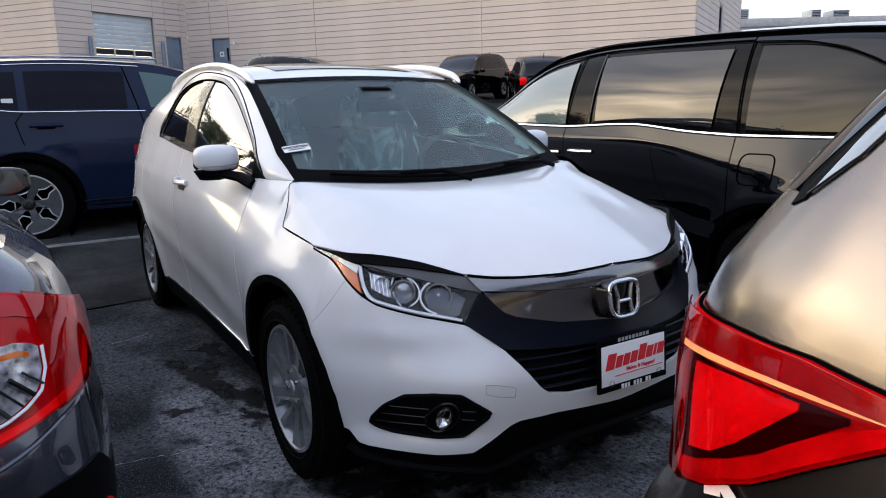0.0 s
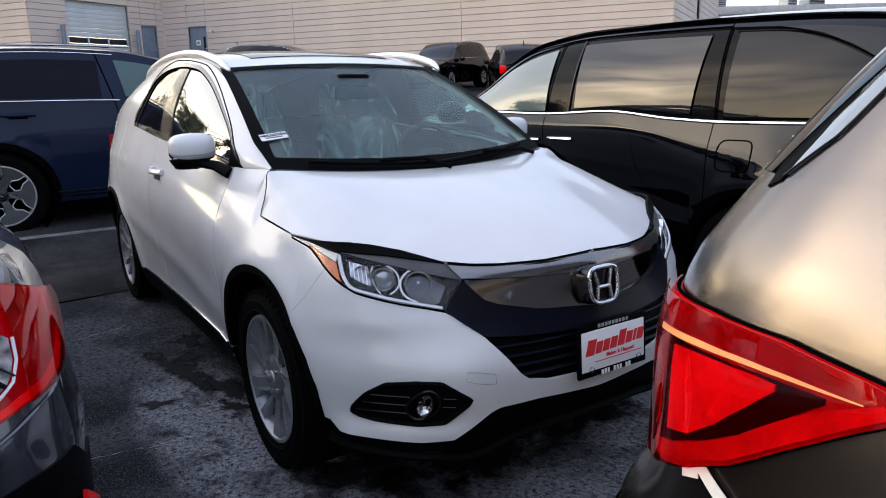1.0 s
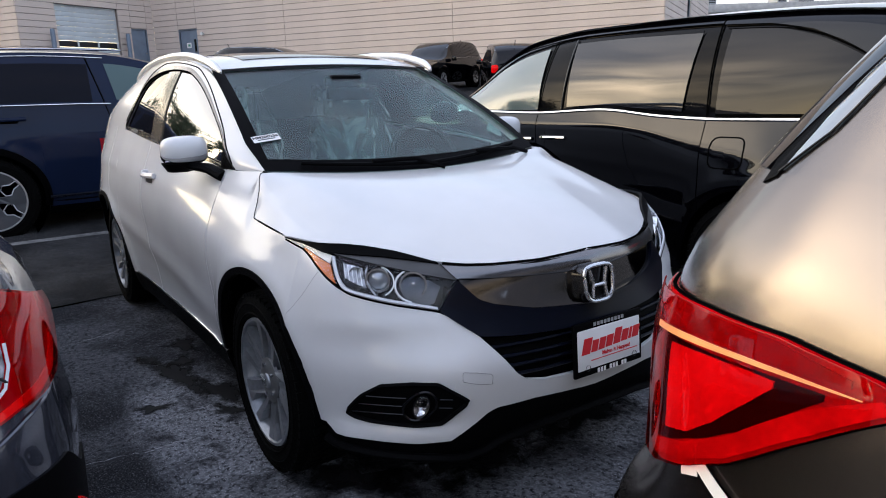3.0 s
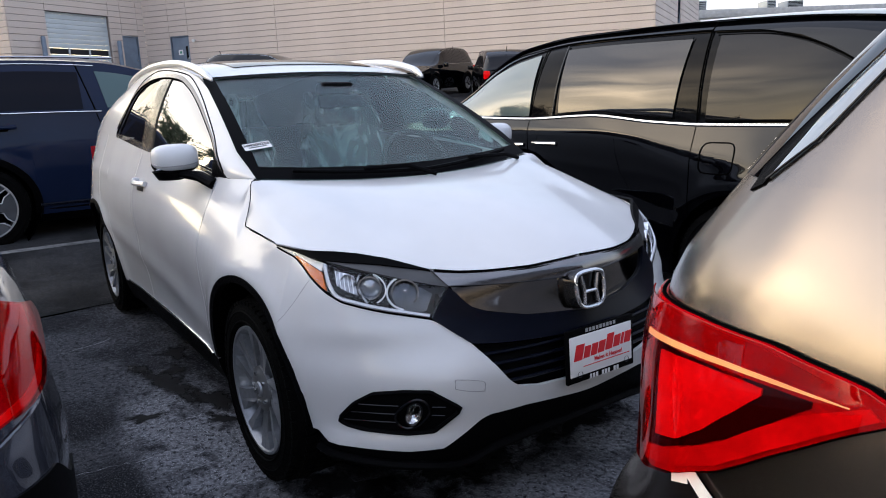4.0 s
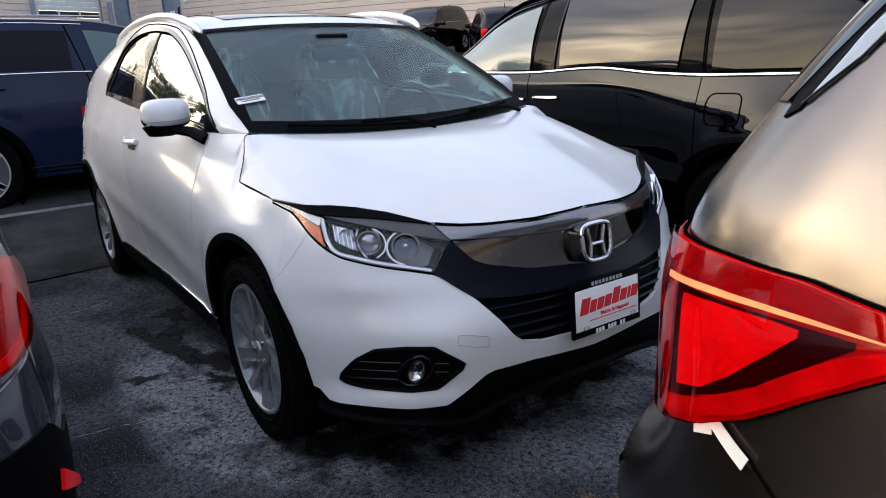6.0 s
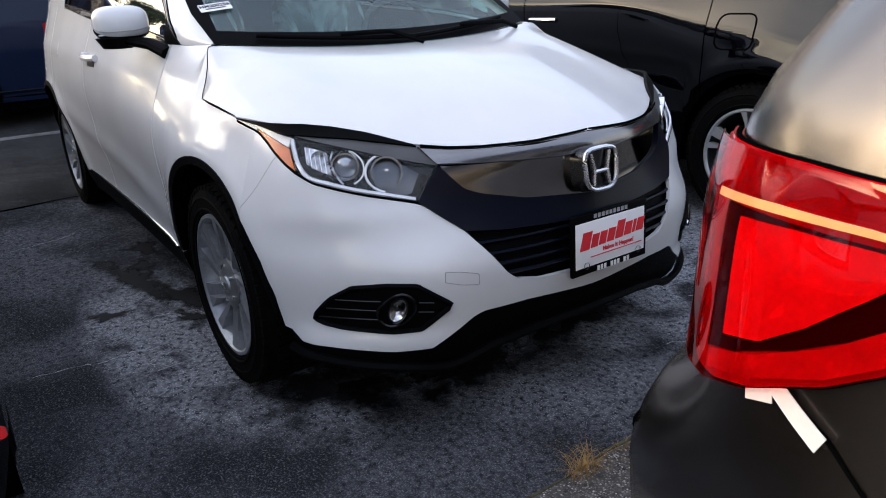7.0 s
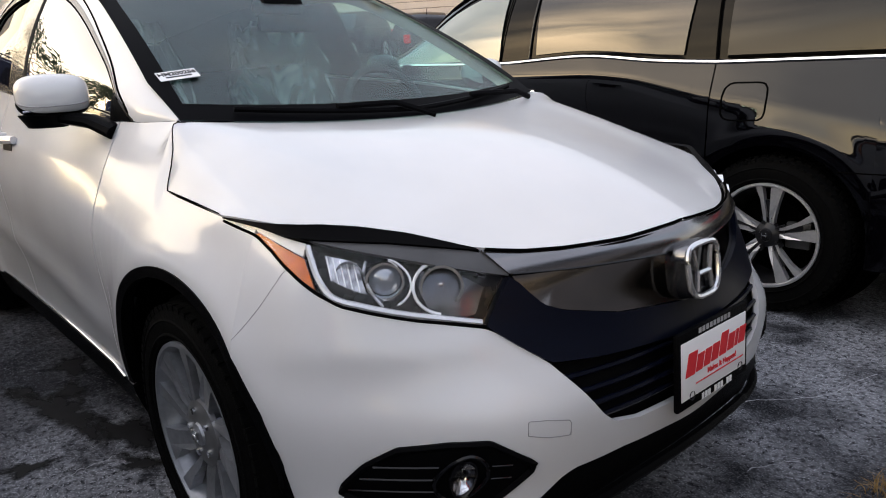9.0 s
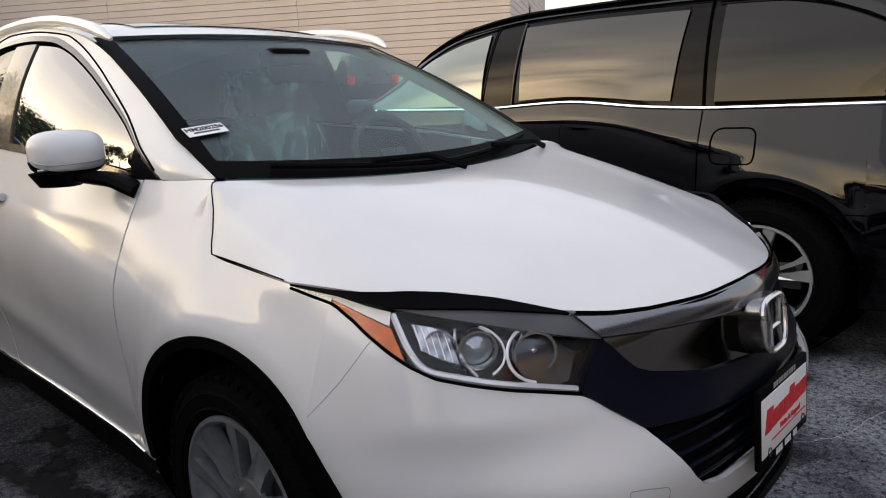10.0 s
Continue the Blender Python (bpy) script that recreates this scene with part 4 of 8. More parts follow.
# bonnet
hood_f = curve((0, 0.772), (0.178, 0.748), (0.316, 0.70), (0.465, 0.606), (0.564, 0.521), (0.679, 0.405), (0.745, 0.233), (0.76, 0.17))
hood_fz = curve((0, 0.810), (0.178, 0.804), (0.316, 0.802), (0.465, 0.818), (0.564, 0.839), (0.679, 0.863), (0.745, 0.876))
hood_r = curve((0, -0.088), (0.22, -0.102), (0.49, -0.152), (0.62, -0.186), (0.672, -0.2005))
hood_rz = curve((0, 1.010), (0.22, 1.014), (0.49, 1.030), (0.62, 1.0415), (0.672, 1.0445))
hood_low = curve((0, 0.992), (0.4, 0.996), (0.6, 1.008), (0.672, 1.010), (0.70, 0.985), (0.757, 0.895))


def eased(f, w=0.07, top=0.757):
    """f averaged over a narrow window, so that its slope runs on smoothly."""
    table = [0.757 * i / 300 for i in range(301)]
    vals = []
    for a in table:
        h = min(w, top - a)
        vals.append(sum(f(abs(a + h * k / 5)) for k in range(-5, 6)) / 11)
    return lambda a: float(np.interp(a, table, vals))


hood_f, hood_fz = eased(hood_f), eased(hood_fz)
hood_rin, hood_rzin = eased(hood_r, 0.06, 0.672), eased(hood_rz, 0.06, 0.672)
corner_x, corner_z = line(*[(y, x) for x, y, z in CORNER]), line(*[(y, z) for x, y, z in CORNER])
hood_r = lambda a: hood_rin(a) if a < 0.672 else corner_x(a)
hood_rz = lambda a: hood_rzin(a) if a < 0.672 else corner_z(a)


def hood_raw(y, t):
    a = abs(y)
    x = hood_f(a) + (hood_r(a) - hood_f(a)) * t
    h = 1 - (1 - t) ** (2.3 - 0.95 * min(a / 0.7, 1))
    low = min(hood_low(a), hood_rz(a))
    z = hood_fz(a) + (low - hood_fz(a)) * h + (hood_rz(a) - low) * t ** 3
    return Vector((x, y, z))


HA, HT = np.linspace(-0.757, 0.757, 127), np.linspace(0, 1, 61)
HOOD_Z = np.array([[hood_raw(float(a), float(t)).z for t in HT] for a in HA])
HOOD_EASED = blurred(blurred(HOOD_Z, 0, 4.0), 1, 2.5)


def hood(y, t):
    """The bonnet's skin, eased away from its edges, with a soft raised line to each side."""
    p = hood_raw(y, t)
    a = abs(y)
    k = min((0.757 - a) / 0.07, t / 0.16, (1 - t) / 0.2, 1.0)
    k = max(k, 0.0) ** 2 * (3 - 2 * max(k, 0.0))
    p.z += (looked_up(HOOD_EASED, HA, HT, y, t) - looked_up(HOOD_Z, HA, HT, y, t)) * k
    p.z += 0.004 * math.exp(-((a - 0.50 - 0.08 * t) / 0.06) ** 2) * math.sin(math.pi * min(max(t, 0), 1)) ** 1.5
    return p


ys = sorted([k * v for v in [0.672 * i / 28 for i in range(1, 28)] + [c[1] for c in CORNER] + [0.715, 0.735] for k in (-1, 1)] + [0.0])
part("bonnet", thick(grid(hood, ys, steps(0, 1, 30)), 0.012), WHITE, hrv, "pearl white bonnet")
for mm in (Matrix.Identity(4), MIRROR):
    shut = [(-0.192, -0.655, 1.0435)] + [(x, -y, z) for x, y, z in CORNER] + [hood(-0.757, t) for t in (0.8, 0.55, 0.3, 0.05)]
    part("bonnet_gap", moved(tube([Vector(p) + Vector((0, -0.001, 0.0010)) for p in shut], 0.0013, 6), mm), DARK, hrv)
# dark stone shield along the front edge of the bonnet
for mm in (Matrix.Identity(4), MIRROR):
    part("stone_shield", moved(thick(strip(hrv_nose, [(-0.34, 0.869), (0.3, 0.861), (1.33, 0.845), (2.43, 0.832), (3.6, 0.809)], [(-0.35, 0.872), (0.3, 0.873), (1.0, 0.874), (1.55, 0.871), (2.1, 0.861), (2.72, 0.844), (3.55, 0.813)], 40, 4, 0.009), 0.012), mm), PLASTIC, hrv, "glossy black bonnet edge shield")
part("bonnet_seal", tube([hood(y, 0.0) + Vector((0.004, 0, -0.010)) for y in steps(-0.42, 0.42, 40)], 0.007), DARK, hrv)

# upper grille: dark chrome wing, smoked panel, badge
def gpatch(lo, hi, off, n=30, m=6, d=0.012):
    return thick(both(strip(hrv_nose, lo, hi, n, m, off)), d)


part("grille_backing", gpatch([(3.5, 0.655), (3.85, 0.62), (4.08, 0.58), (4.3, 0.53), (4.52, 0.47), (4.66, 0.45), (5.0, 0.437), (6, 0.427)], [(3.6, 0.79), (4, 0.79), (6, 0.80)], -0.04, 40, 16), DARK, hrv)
part("grille_surround", gpatch([(3.50, 0.681), (3.6, 0.668), (3.85, 0.637), (4.1, 0.604), (4.62, 0.594), (5.55, 0.584), (6, 0.58)], [(3.88, 0.764), (3.98, 0.752), (4.12, 0.725), (4.23, 0.704), (4.43, 0.687), (5.0, 0.66), (6, 0.642)], 0.005, 40, 10, 0.03), NAVY, hrv, "satin dark grille surround")
part("grille_panel", gpatch([(3.96, 0.757), (4.1, 0.73), (4.23, 0.705), (4.43, 0.688), (5.0, 0.661), (6, 0.643)], [(3.92, 0.768), (4.48, 0.764), (5.0, 0.761), (6, 0.757)], -0.004, 36, 8, 0.02), SMOKE, hrv, "smoked glossy grille panel")
part("grille_line", both(ribbon(hrv_nose, [(3.92, 0.767), (4.48, 0.763), (5.1, 0.760), (5.6, 0.757)], 0.004, 0.011, 30)), GLOSS, hrv)
part("grille_wing", gpatch([(3.88, 0.768), (4.48, 0.765), (5.0, 0.762), (6, 0.757)], [(3.62, 0.808), (4.1, 0.799), (4.48, 0.795), (5.12, 0.795), (6, 0.803)], 0.010, 36, 8, 0.02), SATINGREY, hrv, "satin grey grille wing")
# Black bead put in as the shade of the gap at the bonnet edge.
part("bonnet_edge_gap", both(ribbon(hrv_nose, [(3.66, 0.807), (4.1, 0.799), (4.48, 0.796), (5.12, 0.796), (5.98, 0.804)], 0.006, 0.014, 40)), DARK, hrv, "bonnet edge gap, its shade put in as a black bead")
badge_m = Matrix.Translation((0.812, 0.0, 0.712)) @ pose(0, 0, 0, 0, -8, 0)
def badge_shape(k, x0):
    pts = []
    for i in range(40):
        a = 2 * math.pi * i / 40
        c, s = math.cos(a), math.sin(a)
        y = k * 0.060 * math.copysign(abs(c) ** 0.55, c) * (1 + 0.12 * s)
        z = k * 0.056 * math.copysign(abs(s) ** 0.55, s)
        pts.append((x0, y, z))
    return pts


badge = new("badge")
badge.parent, badge.matrix_basis = hrv, badge_m
part("badge_collar", grid(lambda a, v: badge_shape(1.06 + 0.10 * v, 0.012 - 0.05 * v)[int(a) % 40], range(41), steps(0, 1, 4)), SATINGREY, badge, "dark chrome badge mount")
part("badge_rim", tube(badge_shape(1.0, 0.016), 0.0065, 8, True), BADGECHROME, badge)
part("badge_back", ([(0.004, 0, 0)] + badge_shape(0.98, 0.006), [(0, 1 + i, 1 + (i + 1) % 40) for i in range(40)]), GLOSS, badge)
bar = lambda y0, y1, z0, z1: tube([(0.015, y0, z0), (0.015, y1, z1)], 0.0056, 6)
part("badge_mark", merge(bar(-0.030, -0.024, -0.044, 0.0), bar(-0.024, -0.036, 0.0, 0.045), bar(0.030, 0.024, -0.044, 0.0), bar(0.024, 0.036, 0.0, 0.045), bar(-0.024, 0.024, -0.006, -0.006)), BADGECHROME, badge)

# lower grille bars
for i, z in enumerate((0.482, 0.513, 0.544, 0.575)):
    s0 = line((0.44, 4.72), (0.47, 4.60), (0.61, 4.02))(z)
    g = ribbon(hrv_nose, [(s0, z), (5, z - 0.003), (6, z - 0.005)], 0.012, -0.012, 24)
    part("grille_bar", both(g), NAVY, hrv)
part("grille_mesh", gpatch([(4.0, 0.58), (4.25, 0.53), (4.5, 0.47), (4.65, 0.45), (5.0, 0.437), (6, 0.427)], [(4.0, 0.61), (6, 0.60)], -0.022, 30, 8, 0.006), PLASTIC, hrv)

# tow-hook cover outline
part("tow_cover_gap", ribbon(hrv_nose, [(3.60, 0.488), (3.61, 0.516), (3.85, 0.512), (4.10, 0.502), (4.13, 0.494), (4.12, 0.470), (3.85, 0.477)], 0.0018, 0.0004, 40, True), material("panel_gap", (0.25, 0.25, 0.26), 0.7), hrv)

# fog lamp pockets
FOGGLASS = material("fog_lamp_bowl", (0.55, 0.55, 0.56), 0.10, metal=1.0, blotch=0.7, blotch_scale=70)
FOG_LO = [(1.56, 0.378), (1.75, 0.366), (2.05, 0.357), (2.8, 0.350), (3.25, 0.356), (3.70, 0.420)]
FOG_HI = [(1.56, 0.388), (1.85, 0.440), (2.2, 0.476), (2.7, 0.485), (3.15, 0.483), (3.70, 0.428)]
fog_in = strip(hrv_nose, FOG_LO, FOG_HI, 30, 8, 0.0015)
rim_line = FOG_LO + FOG_HI[::-1]
for sgn in (1, -1):
    mm = Matrix.Identity(4) if sgn > 0 else MIRROR
    pocket = part("fog_pocket", moved(thick(fog_in, 0.004), mm), PLASTIC, hrv, "black fog lamp pocket")
    part("pocket_rim", moved(ribbon(hrv_nose, rim_line, 0.014, 0.002, 90, True), mm), PLASTIC, pocket)
    for z in (0.388, 0.415, 0.442):
        s0 = line((0.38, 1.62), (0.44, 1.93), (0.47, 2.15))(z)
        part("pocket_bar", moved(ribbon(hrv_nose, [(s0, z), (2.62, z)], 0.005, 0.006, 16), mm), GLOSS, pocket)
        if z > 0.40:
            part("pocket_bar", moved(ribbon(hrv_nose, [(3.18, z - 0.004), (3.42, z - 0.006)], 0.004, 0.006, 8), mm), GLOSS, pocket)
    almond = [(2.86 + 0.27 * math.cos(a) + 0.07 * math.sin(a), 0.419 + 0.047 * math.sin(a) * (1 - 0.25 * math.cos(a) ** 2)) for a in steps(0, 2 * math.pi, 24)[:-1]]
    part("fog_nacelle", moved(ribbon(hrv_nose, almond, 0.009, 0.011, 60, True), mm), GLOSS, pocket)
    c = hrv_nose(2.86, 0.421)
    fm = Matrix.Translation(c + Vector((0.008, -0.006, 0))) @ pose(0, 0, 0, 0, 0, 66) @ pose(0, 0, 0, 0, 24, 0) @ Matrix.Diagonal((0.56, 0.8, 0.86, 1))
    lamp = part("fog_lamp", moved(lathe([(0.046, 0.010), (0.043, -0.014), (0.038, -0.012), (0.034, 0.0)], 32), mm @ fm), GLOSS, pocket)
    part("fog_reflector", moved(lathe([(0.0, 0.012), (0.014, 0.008), (0.026, 0.000), (0.036, -0.010)], 32), mm @ fm), FOGGLASS, lamp, "mottled chrome bowl")
    part("fog_bulb", moved(lathe([(0.0, -0.006), (0.007, -0.003), (0.008, 0.012)], 14), mm @ fm), GLOSS, lamp)
    part("fog_lens", moved(lathe([(0.0, -0.018), (0.02, -0.016), (0.036, -0.010)], 32), mm @ fm), LENS, lamp)

# headlamps
HL_LO = [(-0.36, 0.866), (-0.15, 0.857), (0.2, 0.845), (0.58, 0.826), (1.0, 0.795), (1.4, 0.760), (1.7, 0.738), (2.0, 0.727), (2.65, 0.704), (3.50, 0.681)]
HL_HI = [(-0.36, 0.870), (0.3, 0.862), (0.9, 0.852), (1.43, 0.842), (2.43, 0.813), (3.12, 0.790), (3.88, 0.766)]
lo_f, hi_f = line(*HL_LO), line(*HL_HI)
def hl(a, b):
    """Fraction b of the lamp's height at s = a."""
    return (a, lo_f(min(a, 3.45)) + (hi_f(a) - lo_f(min(a, 3.45))) * b)


for sgn in (1, -1):
    mm = Matrix.Identity(4) if sgn > 0 else MIRROR
    lamp = part("headlight", moved(thick(strip(hrv_nose, HL_LO, HL_HI, 36, 8, -0.030), 0.01), mm), BEZEL, hrv, "projector headlight with amber corner")
    def piece(name, lo, hi, mat, off=-0.012, n=16, m=6, d=0.006, label=""):
        return part(name, moved(thick(strip(hrv_nose, lo, hi, n, m, off), d), mm), mat, lamp, label)
    piece("amber_corner", [hl(0.0, 0.06), hl(0.5, 0.06), hl(1.0, 0.06), hl(1.36, 0.06)], [hl(0.1, 0.46), hl(0.5, 0.54), hl(0.95, 0.62), hl(1.24, 0.62)], AMBER, -0.003, label="amber side reflector")
    piece("lamp_shell", [hl(-0.3, 0.1), hl(0.1, 0.50), hl(0.5, 0.58), hl(0.95, 0.66), hl(1.22, 0.66)], [hl(-0.3, 0.9), hl(0.2, 0.97), hl(0.6, 0.98), hl(1.0, 0.98), hl(1.28, 0.97)], material("pale_lamp_shell", (0.72, 0.68, 0.62), 0.25, coat=0.6) if sgn > 0 else bpy.data.materials["pale_lamp_shell"], -0.003)
    cp = hrv_nose(1.86, 0.788) + Vector((-0.014, 0.010, 0))
    cm = mm @ Matrix.Translation(cp) @ pose(0, 0, 0, 0, 0, 40)
    bowl = part("corner_reflector", moved(lathe([(0.0, 0.016), (0.010, 0.013), (0.020, 0.004), (0.026, -0.006)], 28), cm), SILVER, lamp)
    drl = [(1.31, 0.838), (1.36, 0.815), (1.45, 0.780), (1.62, 0.752), (2.0, 0.736), (2.65, 0.713), (3.46, 0.689)]
    part("daylight_strip", moved(ribbon(hrv_nose, flowing(drl), 0.0125, -0.002, 90), mm), material("white_light_guide", (0.58, 0.59, 0.62), 0.15, metal=0.3, coat=0.8), lamp, "white daytime light guide")
    part("daylight_seal", moved(ribbon(hrv_nose, [(a, b - 0.010) for a, b in drl[3:]], 0.004, -0.003, 40), mm), DARK, lamp)
    for s, z, r, open_lamp in ((2.32, 0.774, 0.035, False), (3.02, 0.757, 0.040, True)):
        p = hrv_nose(s, z) + Vector((-0.016, 0.008, 0))
        pm = mm @ Matrix.Translation(p) @ pose(0, 0, 0, 0, 0, 54)
        proj = part("projector", moved(lathe([(r, 0.01), (r * 1.03, -0.010), (r * 0.90, -0.010), (r * 0.86, 0.006)], 36), pm), CHROME, lamp)
        if open_lamp:
            part("reflector_bowl", moved(lathe([(0.0, 0.022), (r * 0.3, 0.020), (r * 0.6, 0.010), (r * 0.86, -0.004)], 36), pm), REFLECTOR, proj)
            part("bulb", moved(lathe([(0.0, -0.004), (0.006, -0.002), (0.007, 0.02)], 16), pm), CHROME, proj)
        else:
            part("projector_lens", moved(lathe([(0.0, -0.014), (r * 0.45, -0.010), (r * 0.84, 0.002)], 36), pm), material("projector_glass", (0.30, 0.32, 0.36), 0.05, metal=0.6, coat=1.0), proj)
    piece("high_beam_reflector", [hl(2.74, 0.50), hl(2.80, 0.24), hl(2.95, 0.13), hl(3.25, 0.12), hl(3.42, 0.22)], [hl(2.72, 0.60), hl(2.78, 0.90), hl(3.0, 0.93), hl(3.35, 0.90), hl(3.58, 0.74)], REFLECTOR, -0.014, 24, 6, 0.004)
    # White arcs painted in for the glints on the chrome rims.
    part("glint_arc", moved(ribbon(hrv_nose, [(3.04 + 0.40 * math.cos(radians(k)), 0.757 + 0.047 * math.sin(radians(k))) for k in range(112, 262, 6)], 0.0065, -0.006, 40), mm), GLINTWHITE, lamp, "chrome glint round the high beam, put in as a white arc")
    part("glint_arc", moved(ribbon(hrv_nose, [(2.32 + 0.31 * math.cos(radians(k)), 0.774 + 0.041 * math.sin(radians(k))) for k in range(-70, 82, 8)], 0.0045, -0.007, 30), mm), GLINTWHITE, lamp)
    part("chamber_wall", moved(ribbon(hrv_nose, flowing([hl(2.10, 0.92), hl(2.04, 0.66), hl(2.12, 0.36), hl(2.24, 0.16)]), 0.006, -0.010, 24), mm), SILVER, lamp)
    for k in range(5):
        part("reflector_rib", moved(ribbon(hrv_nose, [hl(1.60 + 0.09 * k, 0.42 - 0.02 * k), hl(1.57 + 0.09 * k, 0.84)], 0.003, -0.008, 6), mm), GLINTWHITE, lamp)
    piece("turn_reflector", [hl(1.60, 0.44), hl(1.8, 0.36), hl(2.04, 0.32)], [hl(1.54, 0.86), hl(1.8, 0.88), hl(1.98, 0.86)], SILVER, -0.010)
    part("lamp_brow", moved(thick(strip(hrv_nose, HL_HI[3:], [(1.33, 0.846), (2.43, 0.833), (3.5, 0.811), (3.72, 0.803), (3.90, 0.775)], 30, 4, 0.003), 0.008), mm), BROW, lamp, "grey lamp brow")
    piece("lens", HL_LO, HL_HI, LENS, 0.0, 36, 8, 0.003, "clear polycarbonate lens").visible_shadow = False
    part("lamp_seal", moved(ribbon(hrv_nose, HL_LO, 0.006, 0.0, 50), mm), DARK, lamp)

# number plate with dealer insert
plate = part("licence_plate", rbox(0.0, 0.012, -0.158, 0.144, -0.084, 0.088, 0.004), PLASTIC, hrv, "dealer plate in a black frame", at=Matrix.Translation((0.838, 0.033, 0.513)) @ pose(0, 0, 0, 0, -3, 0.0))
part("plate_insert", rbox(0.0105, 0.0135, -0.146, 0.132, -0.062, 0.066, 0.001), PAPER, plate, "white dealer insert")
face = lambda y, z, x=0.0142: Matrix.Translation((x, y, z)) @ pose(0, 0, 0, 90, 0, 90)
def slanted(y0, y1, z0, z1, lean=0.28):
    """A leaning flat block in the plate's plane."""
    pts = [(y0 + lean * z0, z0), (y1 + lean * z0, z0), (y1 + lean * z1, z1), (y0 + lean * z1, z1)]
    return ([(0.0134, y, z) for y, z in pts] + [(0.0146, y, z) for y, z in pts], [(3, 2, 1, 0), (4, 5, 6, 7)] + [(k, (k + 1) % 4, (k + 1) % 4 + 4, k + 4) for k in range(4)])


ym = -0.128
for wid, tall in ((0.036, 0.050), (0.027, 0.037), (0.027, 0.037), (0.029, 0.037), (0.031, 0.050), (0.029, 0.037), (0.012, 0.037), (0.029, 0.037)):
    z0 = -0.012 + 0.05 * (ym + 0.128)
    part("wordmark_bar", slanted(ym, ym + wid, z0, z0 + tall), REDINK, plate, smooth=0)
    ym += wid + 0.0045
lettering("plate_motto", "Makes It Happen!", 0.018, REDINK, plate, face(0.022, -0.022), "", 0.0003)
part("plate_swoosh", rbox(0.0135, 0.0145, -0.09, 0.12, -0.037, -0.0345, 0), REDINK, plate)
for i in range(10):
    if i not in (3, 7):
        part("plate_bar", rbox(0.0118, 0.0132, -0.062 + i * 0.0135, -0.053 + i * 0.0135, -0.082, -0.068, 0), PAPER, plate)
for i in range(9):
    part("frame_bar", rbox(0.0116, 0.0126, -0.075 + i * 0.0155, -0.064 + i * 0.0155, 0.0715, 0.083, 0), bpy.data.materials.get("grey_lettering") or material("grey_lettering", (0.30, 0.30, 0.31), 0.5), plate)
for y in (-0.105, 0.105):
    part("plate_screw", moved(lathe([(0, -0.005), (0.009, -0.004), (0.010, 0.002)], 14, "x"), Matrix.Translation((0.0135, y, -0.058))), INK, plate)

# windscreen, pillars, roof
def windscreen(u, v):
    """u across -1..1, v from cowl to roof."""
    yb, yt = 0.655, 0.548
    y = u * (yb + (yt - yb) * v)
    xb, xt = -0.10 - 0.135 * u * u, -0.965 - 0.065 * u * u
    zb, zt = 1.015 + 0.035 * u * u, 1.462 - 0.018 * u * u
    x = xb + (xt - xb) * v
    z = zb + (zt - zb) * v + 0.028 * math.sin(math.pi * v) * (1 - 0.3 * u * u)
    return Vector((x, y, z))


us = steps(-1, 1, 24)
scr = part("windscreen", thick(grid(windscreen, steps(-0.985, 0.985, 24), steps(0.0, 0.99, 14)), 0.004), GLASS, hrv, "tinted laminated windscreen")
scr.visible_shadow = False


def frit(u0, u1, v0, v1, n=8, m=8):
    return grid(lambda u, v: windscreen(u, v) + Vector((0.003, 0, 0.004)), steps(u0, u1, n), steps(v0, v1, m))


part("windscreen_border", merge(*[grid(lambda u, v, k=k: windscreen(k * (0.962 + u * (0.038 + 0.045 * min(v / 0.18, 1))), v) + Vector((0.003, 0, 0.004)), steps(0, 1, 4), steps(0, 1, 16)) for k in (-1, 1)], frit(-1.0, 1.0, -0.01, 0.075, 20, 3), frit(-1, 1, 0.965, 1.0, 20, 2)), material("ceramic_black", (0.002, 0.002, 0.0025), 0.5, spec=0.02), scr, "black ceramic border")
part("camera_pod", rbox(-0.90, -0.80, -0.085, 0.085, 1.352, 1.41, 0.02), PLASTIC, hrv, "black sensor pod behind the glass")
part("mirror_inside", rbox(-0.80, -0.77, -0.12, 0.12, 1.29, 1.35, 0.015), PLASTIC, hrv)

roof_y = curve((-3.2, 0.42), (-2.9, 0.50), (-2.2, 0.575), (-1.5, 0.59), (-1.03, 0.565))
roof_e = curve((-3.2, 1.38), (-2.9, 1.43), (-2.4, 1.50), (-1.8, 1.528), (-1.4, 1.512), (-1.03, 1.445))
roof_c = curve((-3.2, 1.41), (-2.9, 1.47), (-2.3, 1.545), (-1.7, 1.562), (-1.3, 1.535), (-0.965, 1.464))


def roof(x, u):
    w = -0.965 - 0.065 * u * u
    xx = x if x < -1.1 else -1.1 + (x + 1.1) / 0.135 * (w + 1.1)
    z = roof_c(x) + (roof_e(x) - roof_c(x)) * (abs(u) ** 2.4)
    return Vector((xx, u * roof_y(x), z))


part("roof", thick(grid(roof, steps(-3.2, -0.965, 34), steps(-1, 1, 24)), 0.012), WHITE, hrv, "white roof panel")
def roof_off(x, u):
    return roof(x, u) + Vector((0, 0, 0.004))


part("sunroof", thick(grid(roof_off, steps(-2.05, -1.16, 12), steps(-0.66, 0.66, 10)), 0.003), TINT, hrv, "dark glass sunroof")
part("roof_antenna", moved(merge(grid(lambda a, v: ((-2.95 - 0.16 * a), 0.018 * math.cos(math.pi * v) * (1 - 0.4 * a), 1.455 + 0.055 * math.sin(math.pi * v) * math.sin(math.pi * min(a * 0.9 + 0.1, 1))), steps(0, 1, 8), steps(0, 1, 8))), Matrix.Identity(4)), GLOSS, hrv)

